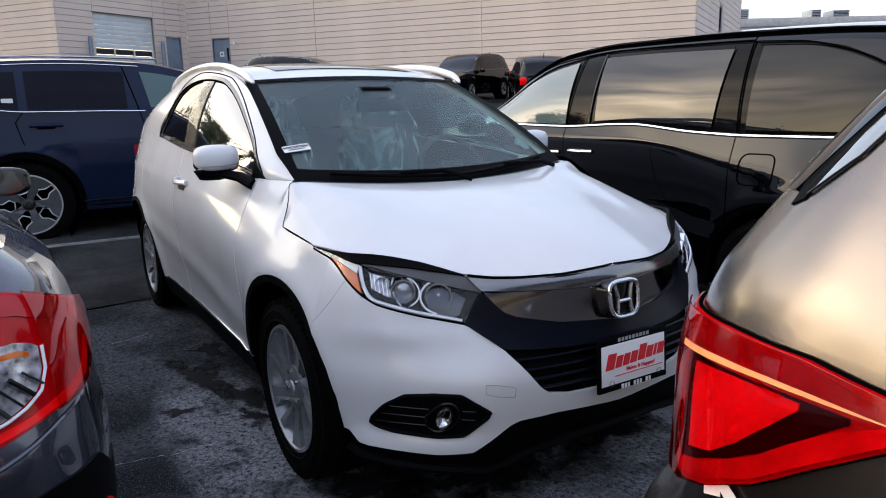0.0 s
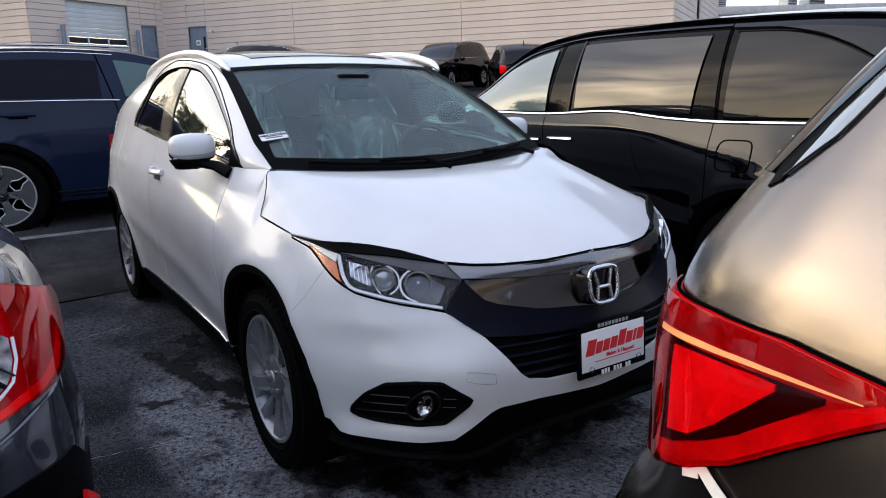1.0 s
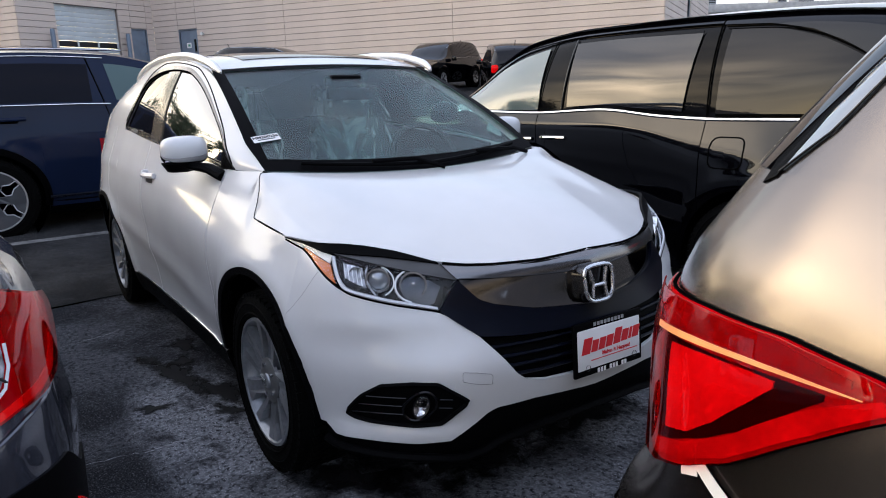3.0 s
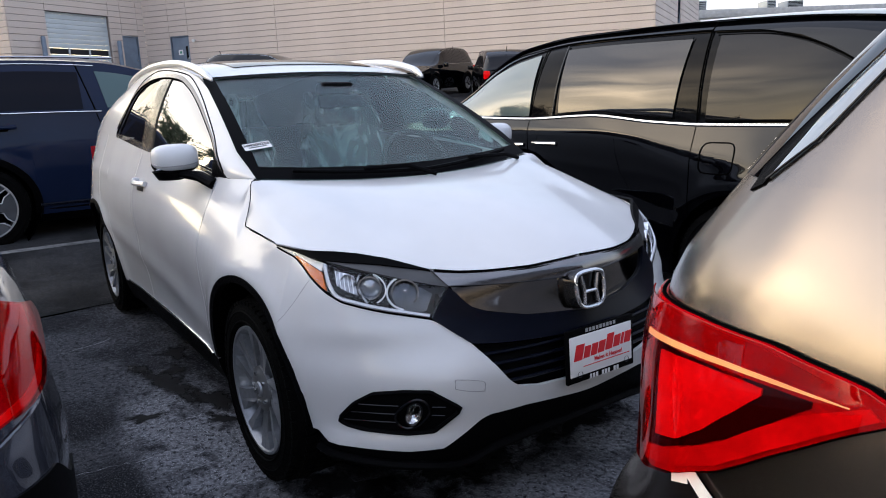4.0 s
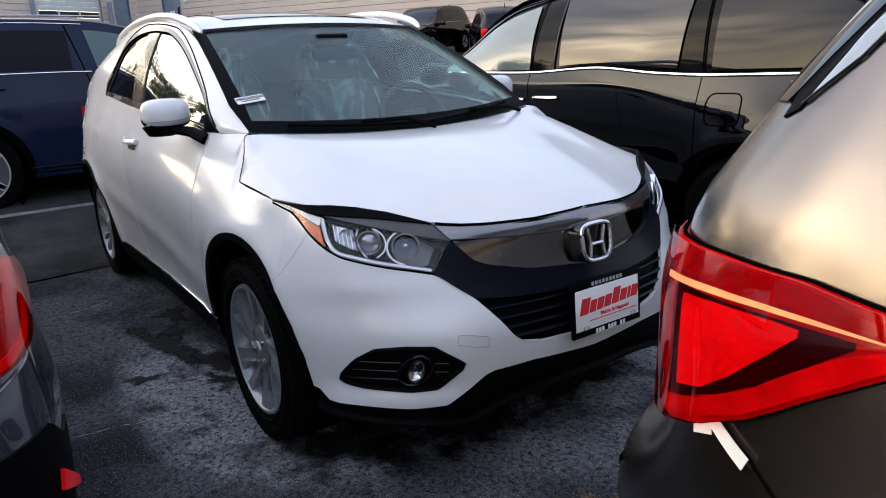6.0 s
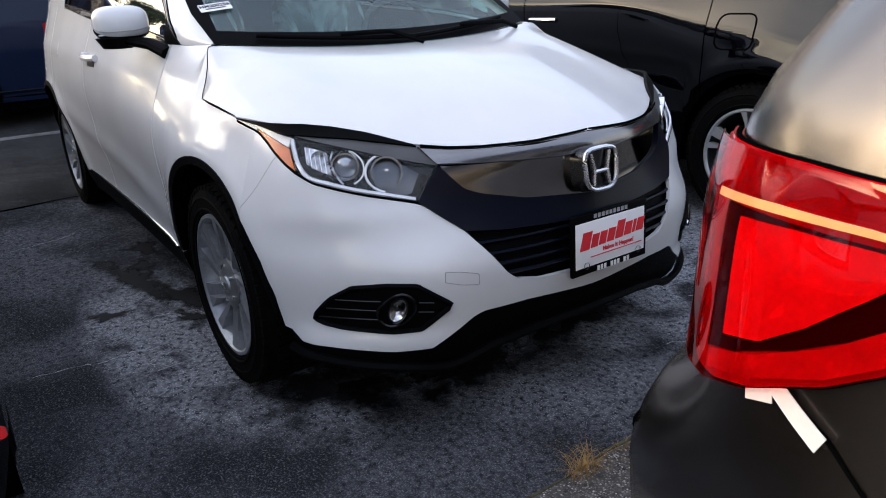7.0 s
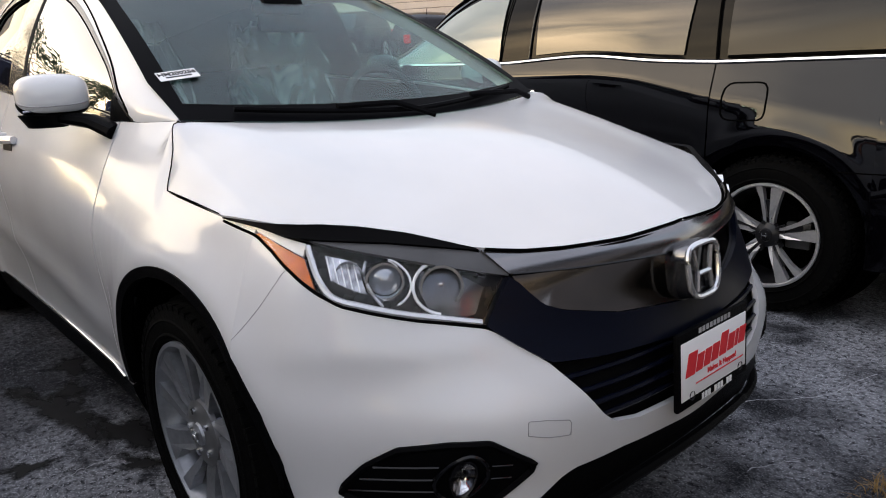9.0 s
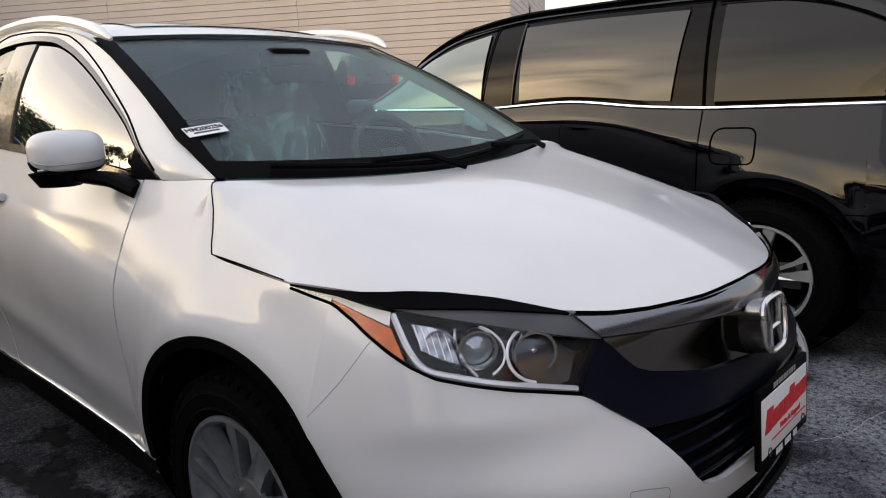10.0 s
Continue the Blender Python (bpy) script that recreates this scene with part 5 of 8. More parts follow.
# side glass arch: the curved line of door frames
def edge_raw(x):
    if x < -1.03:
        return (-roof_y(max(x, -3.2)), roof_e(x))
    k = (-0.235 - x) / 0.795
    e = windscreen(-1, min(max(k, 0), 1))
    return (e.y - 0.022 * min(max(k, 0) / 0.18, 1), e.z - 0.006 * min(max(k, 0) / 0.18, 1))


GX = np.linspace(-3.25, -0.235, 240)
GE = np.array([np.mean([edge_raw(float(x) + min(0.17, float(x) + 3.26, -0.234 - float(x)) * k / 6) for k in range(-6, 7)], axis=0) for x in GX])


def upper_edge(x):
    return Vector((x, float(np.interp(x, GX, GE[:, 0])), float(np.interp(x, GX, GE[:, 1]))))


def glass_side(x, v):
    """v 0 at the belt, 1 at the roof edge."""
    b = hrv_side(x, belt(x))
    top = upper_edge(x)
    p = b + (top - b) * v
    p.y -= (0.022 + 0.03 * min(max((-2.1 - x) / 0.5, 0), 1)) * math.sin(math.pi * v) * min(max((-0.235 - x) / 0.15, 0), 1)
    return p


top_line = curve((-2.2, 0.02), (-2.15, 0.18), (-2.11, 0.33), (-2.06, 0.57), (-2.0, 0.73), (-1.86, 0.82), (-1.70, 0.865), (-1.41, 0.89), (-1.29, 0.892), (-1.16, 0.86), (-0.98, 0.80), (-0.80, 0.73), (-0.64, 0.63), (-0.52, 0.45), (-0.46, 0.31), (-0.41, 0.05), (-0.405, 0.02))
def frame_zone(x, w):
    """w 0 at the glass edge, 1 at the roof."""
    t = top_line(x) - 0.026 * min(max((-2.2 - x) / 0.02, (x + 0.405) / 0.02, 0), 1)
    return glass_side(x, t + (1 - t) * w)


fr = grid(frame_zone, sorted(set(steps(-3.0, -0.236, 64) + steps(-2.22, -1.98, 12) + steps(-0.54, -0.40, 10))), steps(0, 1, 8))
for g in (fr, moved(fr, MIRROR)):
    part("pillar_and_frame", thick(g, 0.012), WHITE, hrv, "white pillar and door frame")
def pane(a, b, lean=0.0, off=0.010):
    def f(t, v):
        x = a + (b - a) * t
        xx = x + lean * (v - 0.5)
        k = max(top_line(xx), 0.02) * v
        p = glass_side(xx, k)
        return p + Vector((0, off, 0))
    return grid(f, steps(0, 1, 20), steps(0, 1, 8))


for sgn in (1, -1):
    mm = Matrix.Identity(4) if sgn > 0 else MIRROR
    part("front_side_window", moved(thick(pane(-1.41, -0.405), 0.004), mm), SKYGLASS if sgn > 0 else GLASS, hrv, "front side window reflecting the sky")
    part("rear_side_window", moved(thick(pane(-2.19, -1.60), 0.004), mm), TINT, hrv, "dark privacy glass")
    part("centre_pillar", moved(thick(pane(-1.60, -1.41, 0.0, 0.004), 0.01), mm), material("bronze_tinted_black_trim", (0.05, 0.042, 0.035), 0.25, metal=0.5, coat=0.5), hrv, "glossy dark centre pillar")
    TRIM = bpy.data.materials["bronze_tinted_black_trim"]
    part("window_sweep", moved(thick(grid(lambda x, v: glass_side(x, -0.015 + 0.065 * v) + Vector((0, -0.003, 0)), steps(-2.19, -0.47, 40), steps(0, 1, 2)), 0.004), mm), TRIM, hrv, "dark bronze belt trim")
    part("window_trim", moved(thick(grid(lambda x, v: glass_side(x, max(top_line(x), 0.02) - 0.005 + 0.055 * v) + Vector((0, -0.003, 0)), steps(-2.198, -0.405, 90), steps(0, 1, 2)), 0.004), mm), TRIM, hrv, "dark bronze window trim")
    part("window_seal", moved(tube([glass_side(x, max(top_line(x), 0.02) - 0.006) + Vector((0, 0.002, 0)) for x in steps(-2.195, -0.41, 80)], 0.005), mm), DARK, hrv)
    part("frame_gap", moved(tube([glass_side(x, min(max(top_line(x), 0.02) + 0.085 + 0.02 * min(max(-0.4 - x, 0), 1), 0.97)) + Vector((0, -0.001, 0)) for x in steps(-2.2, -0.425, 60)], 0.0028), mm), DARK, hrv)
    # roof rails
    rail = [(-0.93, -0.562, 1.432), (-0.98, -0.570, 1.456), (-1.06, -0.576, 1.482), (-1.28, -0.582, 1.522), (-1.6, -0.582, 1.543), (-2.0, -0.577, 1.540), (-2.4, -0.562, 1.512), (-2.65, -0.548, 1.472), (-2.85, -0.53, 1.425)]
    part("roof_rail", moved(tube([Vector(p) for p in flowing(rail, 4)], lambda t: 0.018 * min(1, 0.3 + 5 * t, 0.3 + 5 * (1 - t)), 10), mm), material("silver_white_rail", (0.70, 0.70, 0.70), 0.3, metal=0.2, coat=0.5) if sgn > 0 else bpy.data.materials["silver_white_rail"], hrv, "silver roof rail")
    # door mirror
    def mirror_cap(a, t, k=1.0):
        return (-0.65 + k * 0.065 * math.cos(a) * math.sin(t), -0.832 + k * 0.092 * math.copysign(abs(math.cos(t)) ** 0.7, math.cos(t)), 1.118 + k * 0.058 * math.copysign(abs(math.sin(a)) ** 0.75, math.sin(a)) * math.sin(t) ** 0.55)
    mir = part("door_mirror", moved(grid(mirror_cap, steps(0, 2 * math.pi, 32), steps(0.0, math.pi, 20)), mm), WHITE, hrv, "white door mirror housing")
    part("mirror_skirt", moved(grid(lambda a, t: mirror_cap(a, t, 1.02), steps(-2.6, -0.75, 16), steps(0.12, math.pi - 0.12, 18)), mm), PLASTIC, mir, "black lower mirror shell")
    part("turn_line", moved(tube([mirror_cap(-0.20 - 0.10 * t, t, 1.004) for t in steps(0.7, 2.9, 20)], 0.0022, 6), mm), SEAM, mir)
    part("mirror_foot", moved(merge(tube([(-0.49, -0.725, 1.015), (-0.56, -0.765, 1.045), (-0.64, -0.83, 1.06)], lambda t: 0.042 - 0.012 * t, 10, flat=0.55), grid(lambda a, v: (-0.68 + 0.085 * math.cos(a) * (1 - 0.3 * v), -0.848 + 0.07 * math.sin(a) * (1 - 0.3 * v), 1.068 - 0.035 * v), steps(0, 2 * math.pi, 20), steps(0, 1, 3))), mm), PLASTIC, mir, "black mirror foot")
    part("turn_line", moved(tube([(-0.60 - 0.02 * abs(t) , -0.832 - 0.085 * t, 1.083 - 0.004 * t) for t in steps(0.1, 1.0, 8)], 0.0035, 6), mm), DARKCHROME, mir, "thin side repeater")
    part("mirror_triangle", moved(thick(grid(lambda x, v: glass_side(x, 0.01 + v * max(top_line(x) - 0.02, 0.01)) + Vector((0, -0.004, 0)), steps(-0.53, -0.41, 8), steps(0, 1, 4)), 0.006), mm), PLASTIC, mir)
    part("mirror_glass", moved(grid(lambda a, v: (-0.70, -0.832 + 0.08 * math.cos(a) * v, 1.118 + 0.05 * math.sin(a) * v), steps(0, 2 * math.pi, 24), steps(0.02, 1, 3)), mm), CHROME, mir)
    # front door handle
    hp = hrv_side(-1.40, 0.965)
    hd = part("door_handle", moved(merge(tube([hrv_side(x, 0.965) + Vector((0, -0.010 - 0.022 * math.sin(math.pi * (x + 1.50) / 0.2), 0)) for x in steps(-1.50, -1.30, 10)], 0.014, 8), rbox(-1.50, -1.47, hp.y - 0.028, hp.y + 0.01, 0.945, 0.985, 0.008)), mm), WHITE, hrv, "white pull handle")
    part("handle_cup", moved(thick(strip(hrv_side, [(-1.46, 0.925), (-1.34, 0.925)], [(-1.46, 0.955), (-1.34, 0.955)], 8, 3, 0.001), 0.002), mm), NAVY, hd)
    # rear lamp, only its edge shows
    part("rear_light", moved(thick(grid(lambda a, z: (-3.30 - 0.10 * a, -0.735 + 0.22 * a * a, z), steps(0, 1, 8), steps(0.90, 1.08, 6)), 0.02), mm), RED, hrv, "red rear light")

# tail, so that the body is closed
def tail(u, v):
    z = 0.30 + 1.06 * v
    y = u * line((0.3, 0.60), (0.5, 0.68), (0.8, 0.69), (1.06, 0.62), (1.36, 0.42))(z)
    x = line((0.3, -3.42), (0.7, -3.48), (0.95, -3.46), (1.05, -3.42), (1.36, -3.19))(z) + 0.08 * abs(u) ** 3
    return Vector((x, y, z))


part("tailgate", thick(grid(tail, steps(-1, 1, 16), steps(0, 1, 16)), 0.012), WHITE, hrv)
for mm in (Matrix.Identity(4), MIRROR):
    part("rear_pillar", moved(thick(grid(lambda t, v: glass_side(-3.0 - 0.2 * t, v).lerp(tail(-1, 0.75 + 0.25 * v), t), steps(0, 1, 6), steps(0, 1, 8)), 0.01), mm), WHITE, hrv)

# cowl, wipers
part("cowl", grid(lambda u, v: (hood_r(abs(u) * 0.66) + 0.02 + (windscreen(u, 0.02).x - hood_r(abs(u) * 0.66) - 0.02) * v, u * 0.67, hood_rz(abs(u) * 0.66) - 0.025 + 0.02 * v), steps(-1, 1, 20), steps(0, 1, 4)), PLASTIC, hrv, "black cowl panel")
for ua, ub, va, vb in ((-0.80, 0.02, 0.035, 0.012), (0.0, 0.80, 0.012, 0.05)):
    blade = [windscreen(ua + (ub - ua) * t, va + (vb - va) * t) + Vector((0.012, 0, 0.012)) for t in steps(0, 1, 12)]
    wp = part("wiper", tube(blade, 0.008, 6), PLASTIC, hrv, "black wiper blade")
    mid = blade[6]
    part("wiper_arm", tube([mid + Vector((0, 0, 0.012)), mid + Vector((0.03, 0.18, 0.012)), windscreen(ub * 0.99, 0.0) + Vector((0.05, 0.02, 0.0))], 0.009, 6), PLASTIC, wp)

# stock label inside the glass
lp = windscreen(-0.915, 0.235)
nrm = (windscreen(-0.915, 0.285) - lp).normalized()
acr = (windscreen(-0.865, 0.235) - lp).normalized()
up = (nrm - acr * nrm.dot(acr)).normalized()
fwd = acr.cross(up)
lm = Matrix((acr, up, fwd)).transposed().to_4x4()
lab = part("stock_label", rbox(-0.054, 0.054, -0.023, 0.023, 0.0, 0.001, 0), PAPER, hrv, "white stock number label", at=Matrix.Translation(lp + fwd * 0.006) @ lm @ pose(0, 0, 0, 0, 0, 17))
lettering("label_lettering", "HM200256", 0.023, INK, lab, Matrix.Translation((0, 0.007, 0.0016)), "", 0.0006)
part("label_bar", rbox(-0.035, 0.035, -0.012, -0.006, 0.0008, 0.0016, 0), INK, lab)

# wheels and cabin of the white SUV
for x, dz in ((HUB_F, 0.0), (HUB_R, 0.035)):
    for sgn in (-1, 1):
        wheel(hrv, x, sgn * 0.714, HUB_Z + dz + 0.006, sgn, 0.330, 0.228, 0.205, "twin")


def seat(parent, x, y, cover=True):
    s = new("seat")
    s.parent, s.matrix_basis = parent, Matrix.Translation((x, y, 0))
    part("cushion", rbox(-0.26, 0.26, -0.25, 0.25, 0.48, 0.66, 0.06, 3), FABRIC, s)
    back = moved(rbox(-0.07, 0.07, -0.25, 0.25, 0.0, 0.62, 0.06, 3), Matrix.Translation((-0.27, 0, 0.58)) @ pose(0, 0, 0, 0, -16, 0))
    part("backrest", back, FABRIC, s)
    part("headrest", moved(rbox(-0.05, 0.05, -0.13, 0.13, 0.0, 0.18, 0.045, 3), Matrix.Translation((-0.46, 0, 1.19)) @ pose(0, 0, 0, 0, -10, 0)), FABRIC, s)
    if cover:
        def film(u, v):
            a = 2 * math.pi * u
            w = 0.30 - 0.10 * v ** 3
            wob = 0.02 * noise.noise(Vector((math.cos(a) * 3, math.sin(a) * 3 + y * 7, v * 6)))
            return (-0.26 - 0.17 * v + (0.12 + wob) * math.cos(a), (w + wob) * math.sin(a), 0.56 + 0.82 * v)
        part("plastic_cover", grid(film, steps(0, 1, 40), steps(0, 1, 16)), PLASTICFILM, s, "crinkled clear plastic cover")
    return s


for y in (-0.36, 0.36):
    seat(hrv, -1.12, y)
part("rear_bench", merge(rbox(-2.25, -1.75, -0.6, 0.6, 0.5, 0.66, 0.05), moved(rbox(-0.07, 0.07, -0.6, 0.6, 0, 0.6, 0.05), Matrix.Translation((-2.2, 0, 0.6)) @ pose(0, 0, 0, 0, -18, 0))), FABRIC, hrv)
def dash_top(u, v):
    return (-0.16 - 0.48 * v - 0.10 * u * u * (1 - v), 0.66 * u, 1.005 + 0.03 * v - 0.05 * v ** 4)
part("dashboard", merge(grid(dash_top, steps(-1, 1, 20), steps(0, 1, 8)), rbox(-0.66, -0.45, -0.64, 0.64, 0.70, 0.99, 0.04)), DASH, hrv, "dark dashboard")
part("cabin_lining", merge(grid(lambda x, t: (x, 0.70 * math.cos(math.pi * t), 0.45 - 0.10 * math.sin(math.pi * t)), steps(-3.1, -0.2, 8), steps(0, 1, 8)),
                           grid(lambda x, t: (x, -0.715 + 0.0 * t, 0.45 + (belt(x) - 0.46) * t), steps(-3.0, -0.62, 20), steps(0, 1, 4)),
                           grid(lambda x, t: (x, 0.715 + 0.0 * t, 0.45 + (belt(x) - 0.46) * t), steps(-3.0, -0.62, 20), steps(0, 1, 4))), DASH, hrv)
sw_m = Matrix.Translation((-0.70, 0.36, 0.985)) @ pose(0, 0, 0, 0, 66, 0)
ring = [(0.185 * math.cos(2 * math.pi * i / 40), 0.185 * math.sin(2 * math.pi * i / 40), 0) for i in range(40)]
sw = part("steering_wheel", moved(tube(ring, 0.016, 8, True), sw_m), DASH, hrv)
part("steering_boss", moved(merge(rbox(-0.06, 0.06, -0.07, 0.07, -0.02, 0.02, 0.02), rbox(-0.02, 0.02, -0.18, 0.18, -0.01, 0.01, 0.005), rbox(-0.02, 0.18, -0.02, 0.02, -0.01, 0.01, 0.005)), sw_m), DASH, sw)
part("paper_mat", moved(rbox(-0.10, 0.10, -0.12, 0.12, 0, 0.002, 0), Matrix.Translation((-1.42, -0.40, 1.22)) @ pose(0, 0, 0, 0, 78, 0)), PAPER, hrv, "white sheet behind the glass")


# ---- the black minivan, nose away, beside the white car ----
VHX, VHZ = 0.175, 0.352
van = thing("black_minivan", "glossy black minivan with a bright window strip and privacy glass", "minivan")
VAN_Y = 2.775
v_plan = curve((-3.95, 0.62), (-3.6, 0.88), (-3.0, 0.965), (-2.2, 0.985), (-0.5, 0.985), (0.4, 0.98), (0.9, 0.945), (1.15, 0.86), (1.24, 0.70))
v_belt = curve((-3.2, 1.10), (-2.4, 1.165), (-1.5, 1.152), (-0.9, 1.172), (-0.4, 1.132), (-0.05, 1.118), (0.9, 1.118))
v_roof_e = curve((-3.3, 1.12), (-2.9, 1.16), (-2.35, 1.37), (-2.05, 1.535), (-1.7, 1.645), (-1.16, 1.69), (-0.5, 1.685), (0.2, 1.66), (0.8, 1.60), (1.05, 1.54))


v_crease = curve((-3.9, 1.03), (-2.4, 1.055), (-1.5, 1.068), (-0.9, 1.068), (-0.57, 1.045), (-0.3, 0.995), (0.0, 0.957), (0.2, 0.93), (0.40, 0.888), (0.67, 0.842), (1.3, 0.76))


def van_side(x, z):
    """Flank: leaning in above the pressed line, upright just below it, tucked under towards the sill."""
    d = v_crease(x) - z
    soft = 0.006
    above = soft * math.log1p(math.exp(min(-d / soft, 60)))
    below = soft * math.log1p(math.exp(min(d / soft, 60)))
    k = min(max((x + 0.75) / 0.75, 0), 1)
    k = k * k * (3 - 2 * k)
    y = v_plan(x) - 0.006 - (0.36 - 0.02 * k) * above
    y += (0.25 * k - 0.03) * below * math.exp(-below / (0.11 + 0.09 * k)) - 0.14 * below * below
    h = math.hypot(x - VHX, z - VHZ)
    y += 0.012 * math.exp(-((h - 0.45) / 0.06) ** 2)
    return Vector((x, VAN_Y - y, z))


def van_up(x, v):
    """From the belt, v 0, to the roof's edge, v 1."""
    b = van_side(x, v_belt(x))
    k = v_plan(x) / 0.985
    t = Vector((x, VAN_Y - 0.765 * k, v_roof_e(x)))
    p = b.lerp(t, v)
    p.y -= 0.034 * math.sin(math.pi * v) - 0.05 * max(v - 0.86, 0) ** 2 / 0.02
    return p


def van_flank(x, v):
    lo = arch_lo(x, [VHX, VHX - 3.0], 0.405, VHZ, 0.26)
    return van_side(x, lo + (v_belt(x) - lo) * v)


VAN_MIRROR = Matrix.Translation((0, 2 * VAN_Y, 0)) @ MIRROR
for name, a, b, lab in (("front_fender", -3.9, -2.62, ""), ("front_door", -2.612, -1.485, ""), ("sliding_door", -1.477, -0.135, "black sliding door"), ("rear_quarter", -0.128, 1.20, "black rear quarter panel")):
    g = grid(van_flank, flank_steps(a, b, [VHX, VHX - 3.0], 0.405, 18), steps(0, 1, 60))
    part(name, thick(g, 0.01), BLACKP, van, lab)
    part(name, thick(moved(g, VAN_MIRROR), 0.01), BLACKP, van, lab)


def van_zone(a, b, v0, v1, off=0.0, n=16, m=6):
    def f(x, v):
        lo, hi = (v0(x) if callable(v0) else v0), (v1(x) if callable(v1) else v1)
        return van_up(x, lo + (hi - lo) * v) + Vector((0, off, 0))
    return grid(f, steps(a, b, n), steps(0, 1, m))


PILLAR = material("gloss_pillar_black", (0.003, 0.003, 0.0035), 0.04, spec=0.12)
for mm in (Matrix.Identity(4), VAN_MIRROR):
    up_body = van_zone(-3.0, 1.12, 0.0, 1.0, 0.006, 60, 10)
    part("upper_body", moved(thick(up_body, 0.01), mm), PILLAR, van, "gloss black pillars")
    part("roof_edge", moved(thick(van_zone(-2.75, 1.14, line((-2.75, 0.2), (-2.3, 0.74), (-1.9, 0.86), (-1.3, 0.90), (-0.12, 0.90), (0.15, 0.885), (0.36, 0.82), (0.55, 0.695), (0.74, 0.49), (0.95, 0.30), (1.14, 0.2)), 1.0, -0.002, 50, 5), 0.01), mm), BLACKP, van, "black roof edge")
    # Opaque pale green base under a glossy coat.
    part("front_door_glass", moved(thick(van_zone(-2.62, -1.50, 0.03, line((-2.62, 0.10), (-2.35, 0.55), (-2.0, 0.76), (-1.5, 0.83)), -0.001, 16, 6), 0.004), mm), material("green_tinted_glass", (0.10, 0.13, 0.125), 0.02, coat=1.0, spec=0.8) if mm == Matrix.Identity(4) else bpy.data.materials["green_tinted_glass"], van, "opaque pale green front door glass under a reflecting coat")
    part("sliding_door_glass", moved(thick(grid(lambda t, v: van_up(-1.235 + 0.02 * (1 - v) + t * (0.945 + 0.03 * v) - 0.03 * t * (1 - v), 0.05 + 0.775 * v) + Vector((0, -0.001, 0)), steps(0, 1, 14), steps(0, 1, 6)), 0.004), mm), VANGLASS, van, "dark privacy glass")
    part("quarter_glass", moved(thick(van_zone(-0.085, 0.86, 0.04, curve((-0.085, 0.845), (0.15, 0.835), (0.36, 0.77), (0.55, 0.645), (0.74, 0.44), (0.86, 0.22)), -0.001, 18, 6), 0.004), mm), TINT, van, "dark privacy glass")
    part("glass_divider", moved(tube([van_up(-0.30 + 0.04 * v, 0.05 + 0.80 * v) + Vector((0, -0.003, 0)) for v in steps(0, 1, 6)], 0.002), mm), DARK, van)
    part("glass_divider", moved(tube([van_up(-1.27 + 0.02 * v, 0.02 + 0.86 * v) + Vector((0, -0.002, 0)) for v in steps(0, 1, 6)], 0.007, flat=0.6), mm), GLOSS, van)
    part("door_gap", moved(tube([van_up(-0.135 - 0.02 * v, 0.99 * v) + Vector((0, -0.004, 0)) for v in steps(0, 1, 10)], 0.005), mm), DARK, van)
    part("door_gap", moved(tube([van_up(-1.45 - 0.05 * (1 - v), 0.99 * v) + Vector((0, -0.002, 0)) for v in steps(0, 1, 10)], 0.004), mm), DARK, van)
    part("window_strip", moved(tube([van_side(x, v_belt(x)) + Vector((0, -0.006, -0.004)) for x in steps(-2.45, 0.85, 50)], 0.013, 8, flat=1.0), mm), CHROME, van, "bright chrome window strip")
    part("roof_channel", moved(tube([van_up(x, 0.905) + Vector((0, -0.003, 0)) for x in steps(-2.3, -0.16, 40)], 0.004), mm), DARK, van)
    arc = curve((-0.12, 0.875), (0.15, 0.865), (0.36, 0.80), (0.55, 0.675), (0.74, 0.47), (0.90, 0.20))
    part("quarter_glass_seal", moved(tube([van_up(x, arc(x)) + Vector((0, -0.003, 0)) for x in steps(-0.12, 0.9, 30)], 0.004), mm), DARK, van)
    part("rail_slot", moved(tube([van_up(x, 0.035) + Vector((0, -0.003, 0)) for x in steps(-0.08, 0.85, 14)], 0.008), mm), DARK, van)
    h = part("door_handle", moved(tube([van_side(x, 0.985) + Vector((0, -0.014 - 0.016 * math.sin(math.pi * (x + 1.42) / 0.23), 0)) for x in steps(-1.42, -1.19, 10)], 0.012, 8, flat=1.2), mm), CHROME, van, "chrome pull handle")
    part("handle_cup", moved(thick(strip(van_side, [(-1.37, 0.945), (-1.24, 0.945)], [(-1.37, 0.995), (-1.24, 0.995)], 8, 3, 0.001), 0.002), mm), DARK, h)
    part("door_handle", moved(tube([van_side(x, 0.97) + Vector((0, -0.014 - 0.014 * math.sin(math.pi * (x + 1.72) / 0.2), 0)) for x in steps(-1.72, -1.52, 10)], 0.012, 8, flat=1.2), mm), CHROME, van, "chrome pull handle")
    part("rear_light", moved(thick(strip(van_side, [(0.74, 0.985), (0.95, 0.90), (1.18, 0.88)], [(0.74, 1.0), (0.9, 1.06), (1.18, 1.08)], 12, 4, 0.004), 0.01), mm), RED, van, "red rear light")
    part("bumper_gap", moved(tube([van_side(x, 0.66) + Vector((0, -0.011, 0)) for x in steps(0.44, 1.15, 14)], 0.003), mm), DARK, van)
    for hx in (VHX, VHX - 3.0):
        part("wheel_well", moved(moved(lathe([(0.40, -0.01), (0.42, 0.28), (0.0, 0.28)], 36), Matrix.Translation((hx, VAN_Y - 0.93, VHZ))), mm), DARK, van)
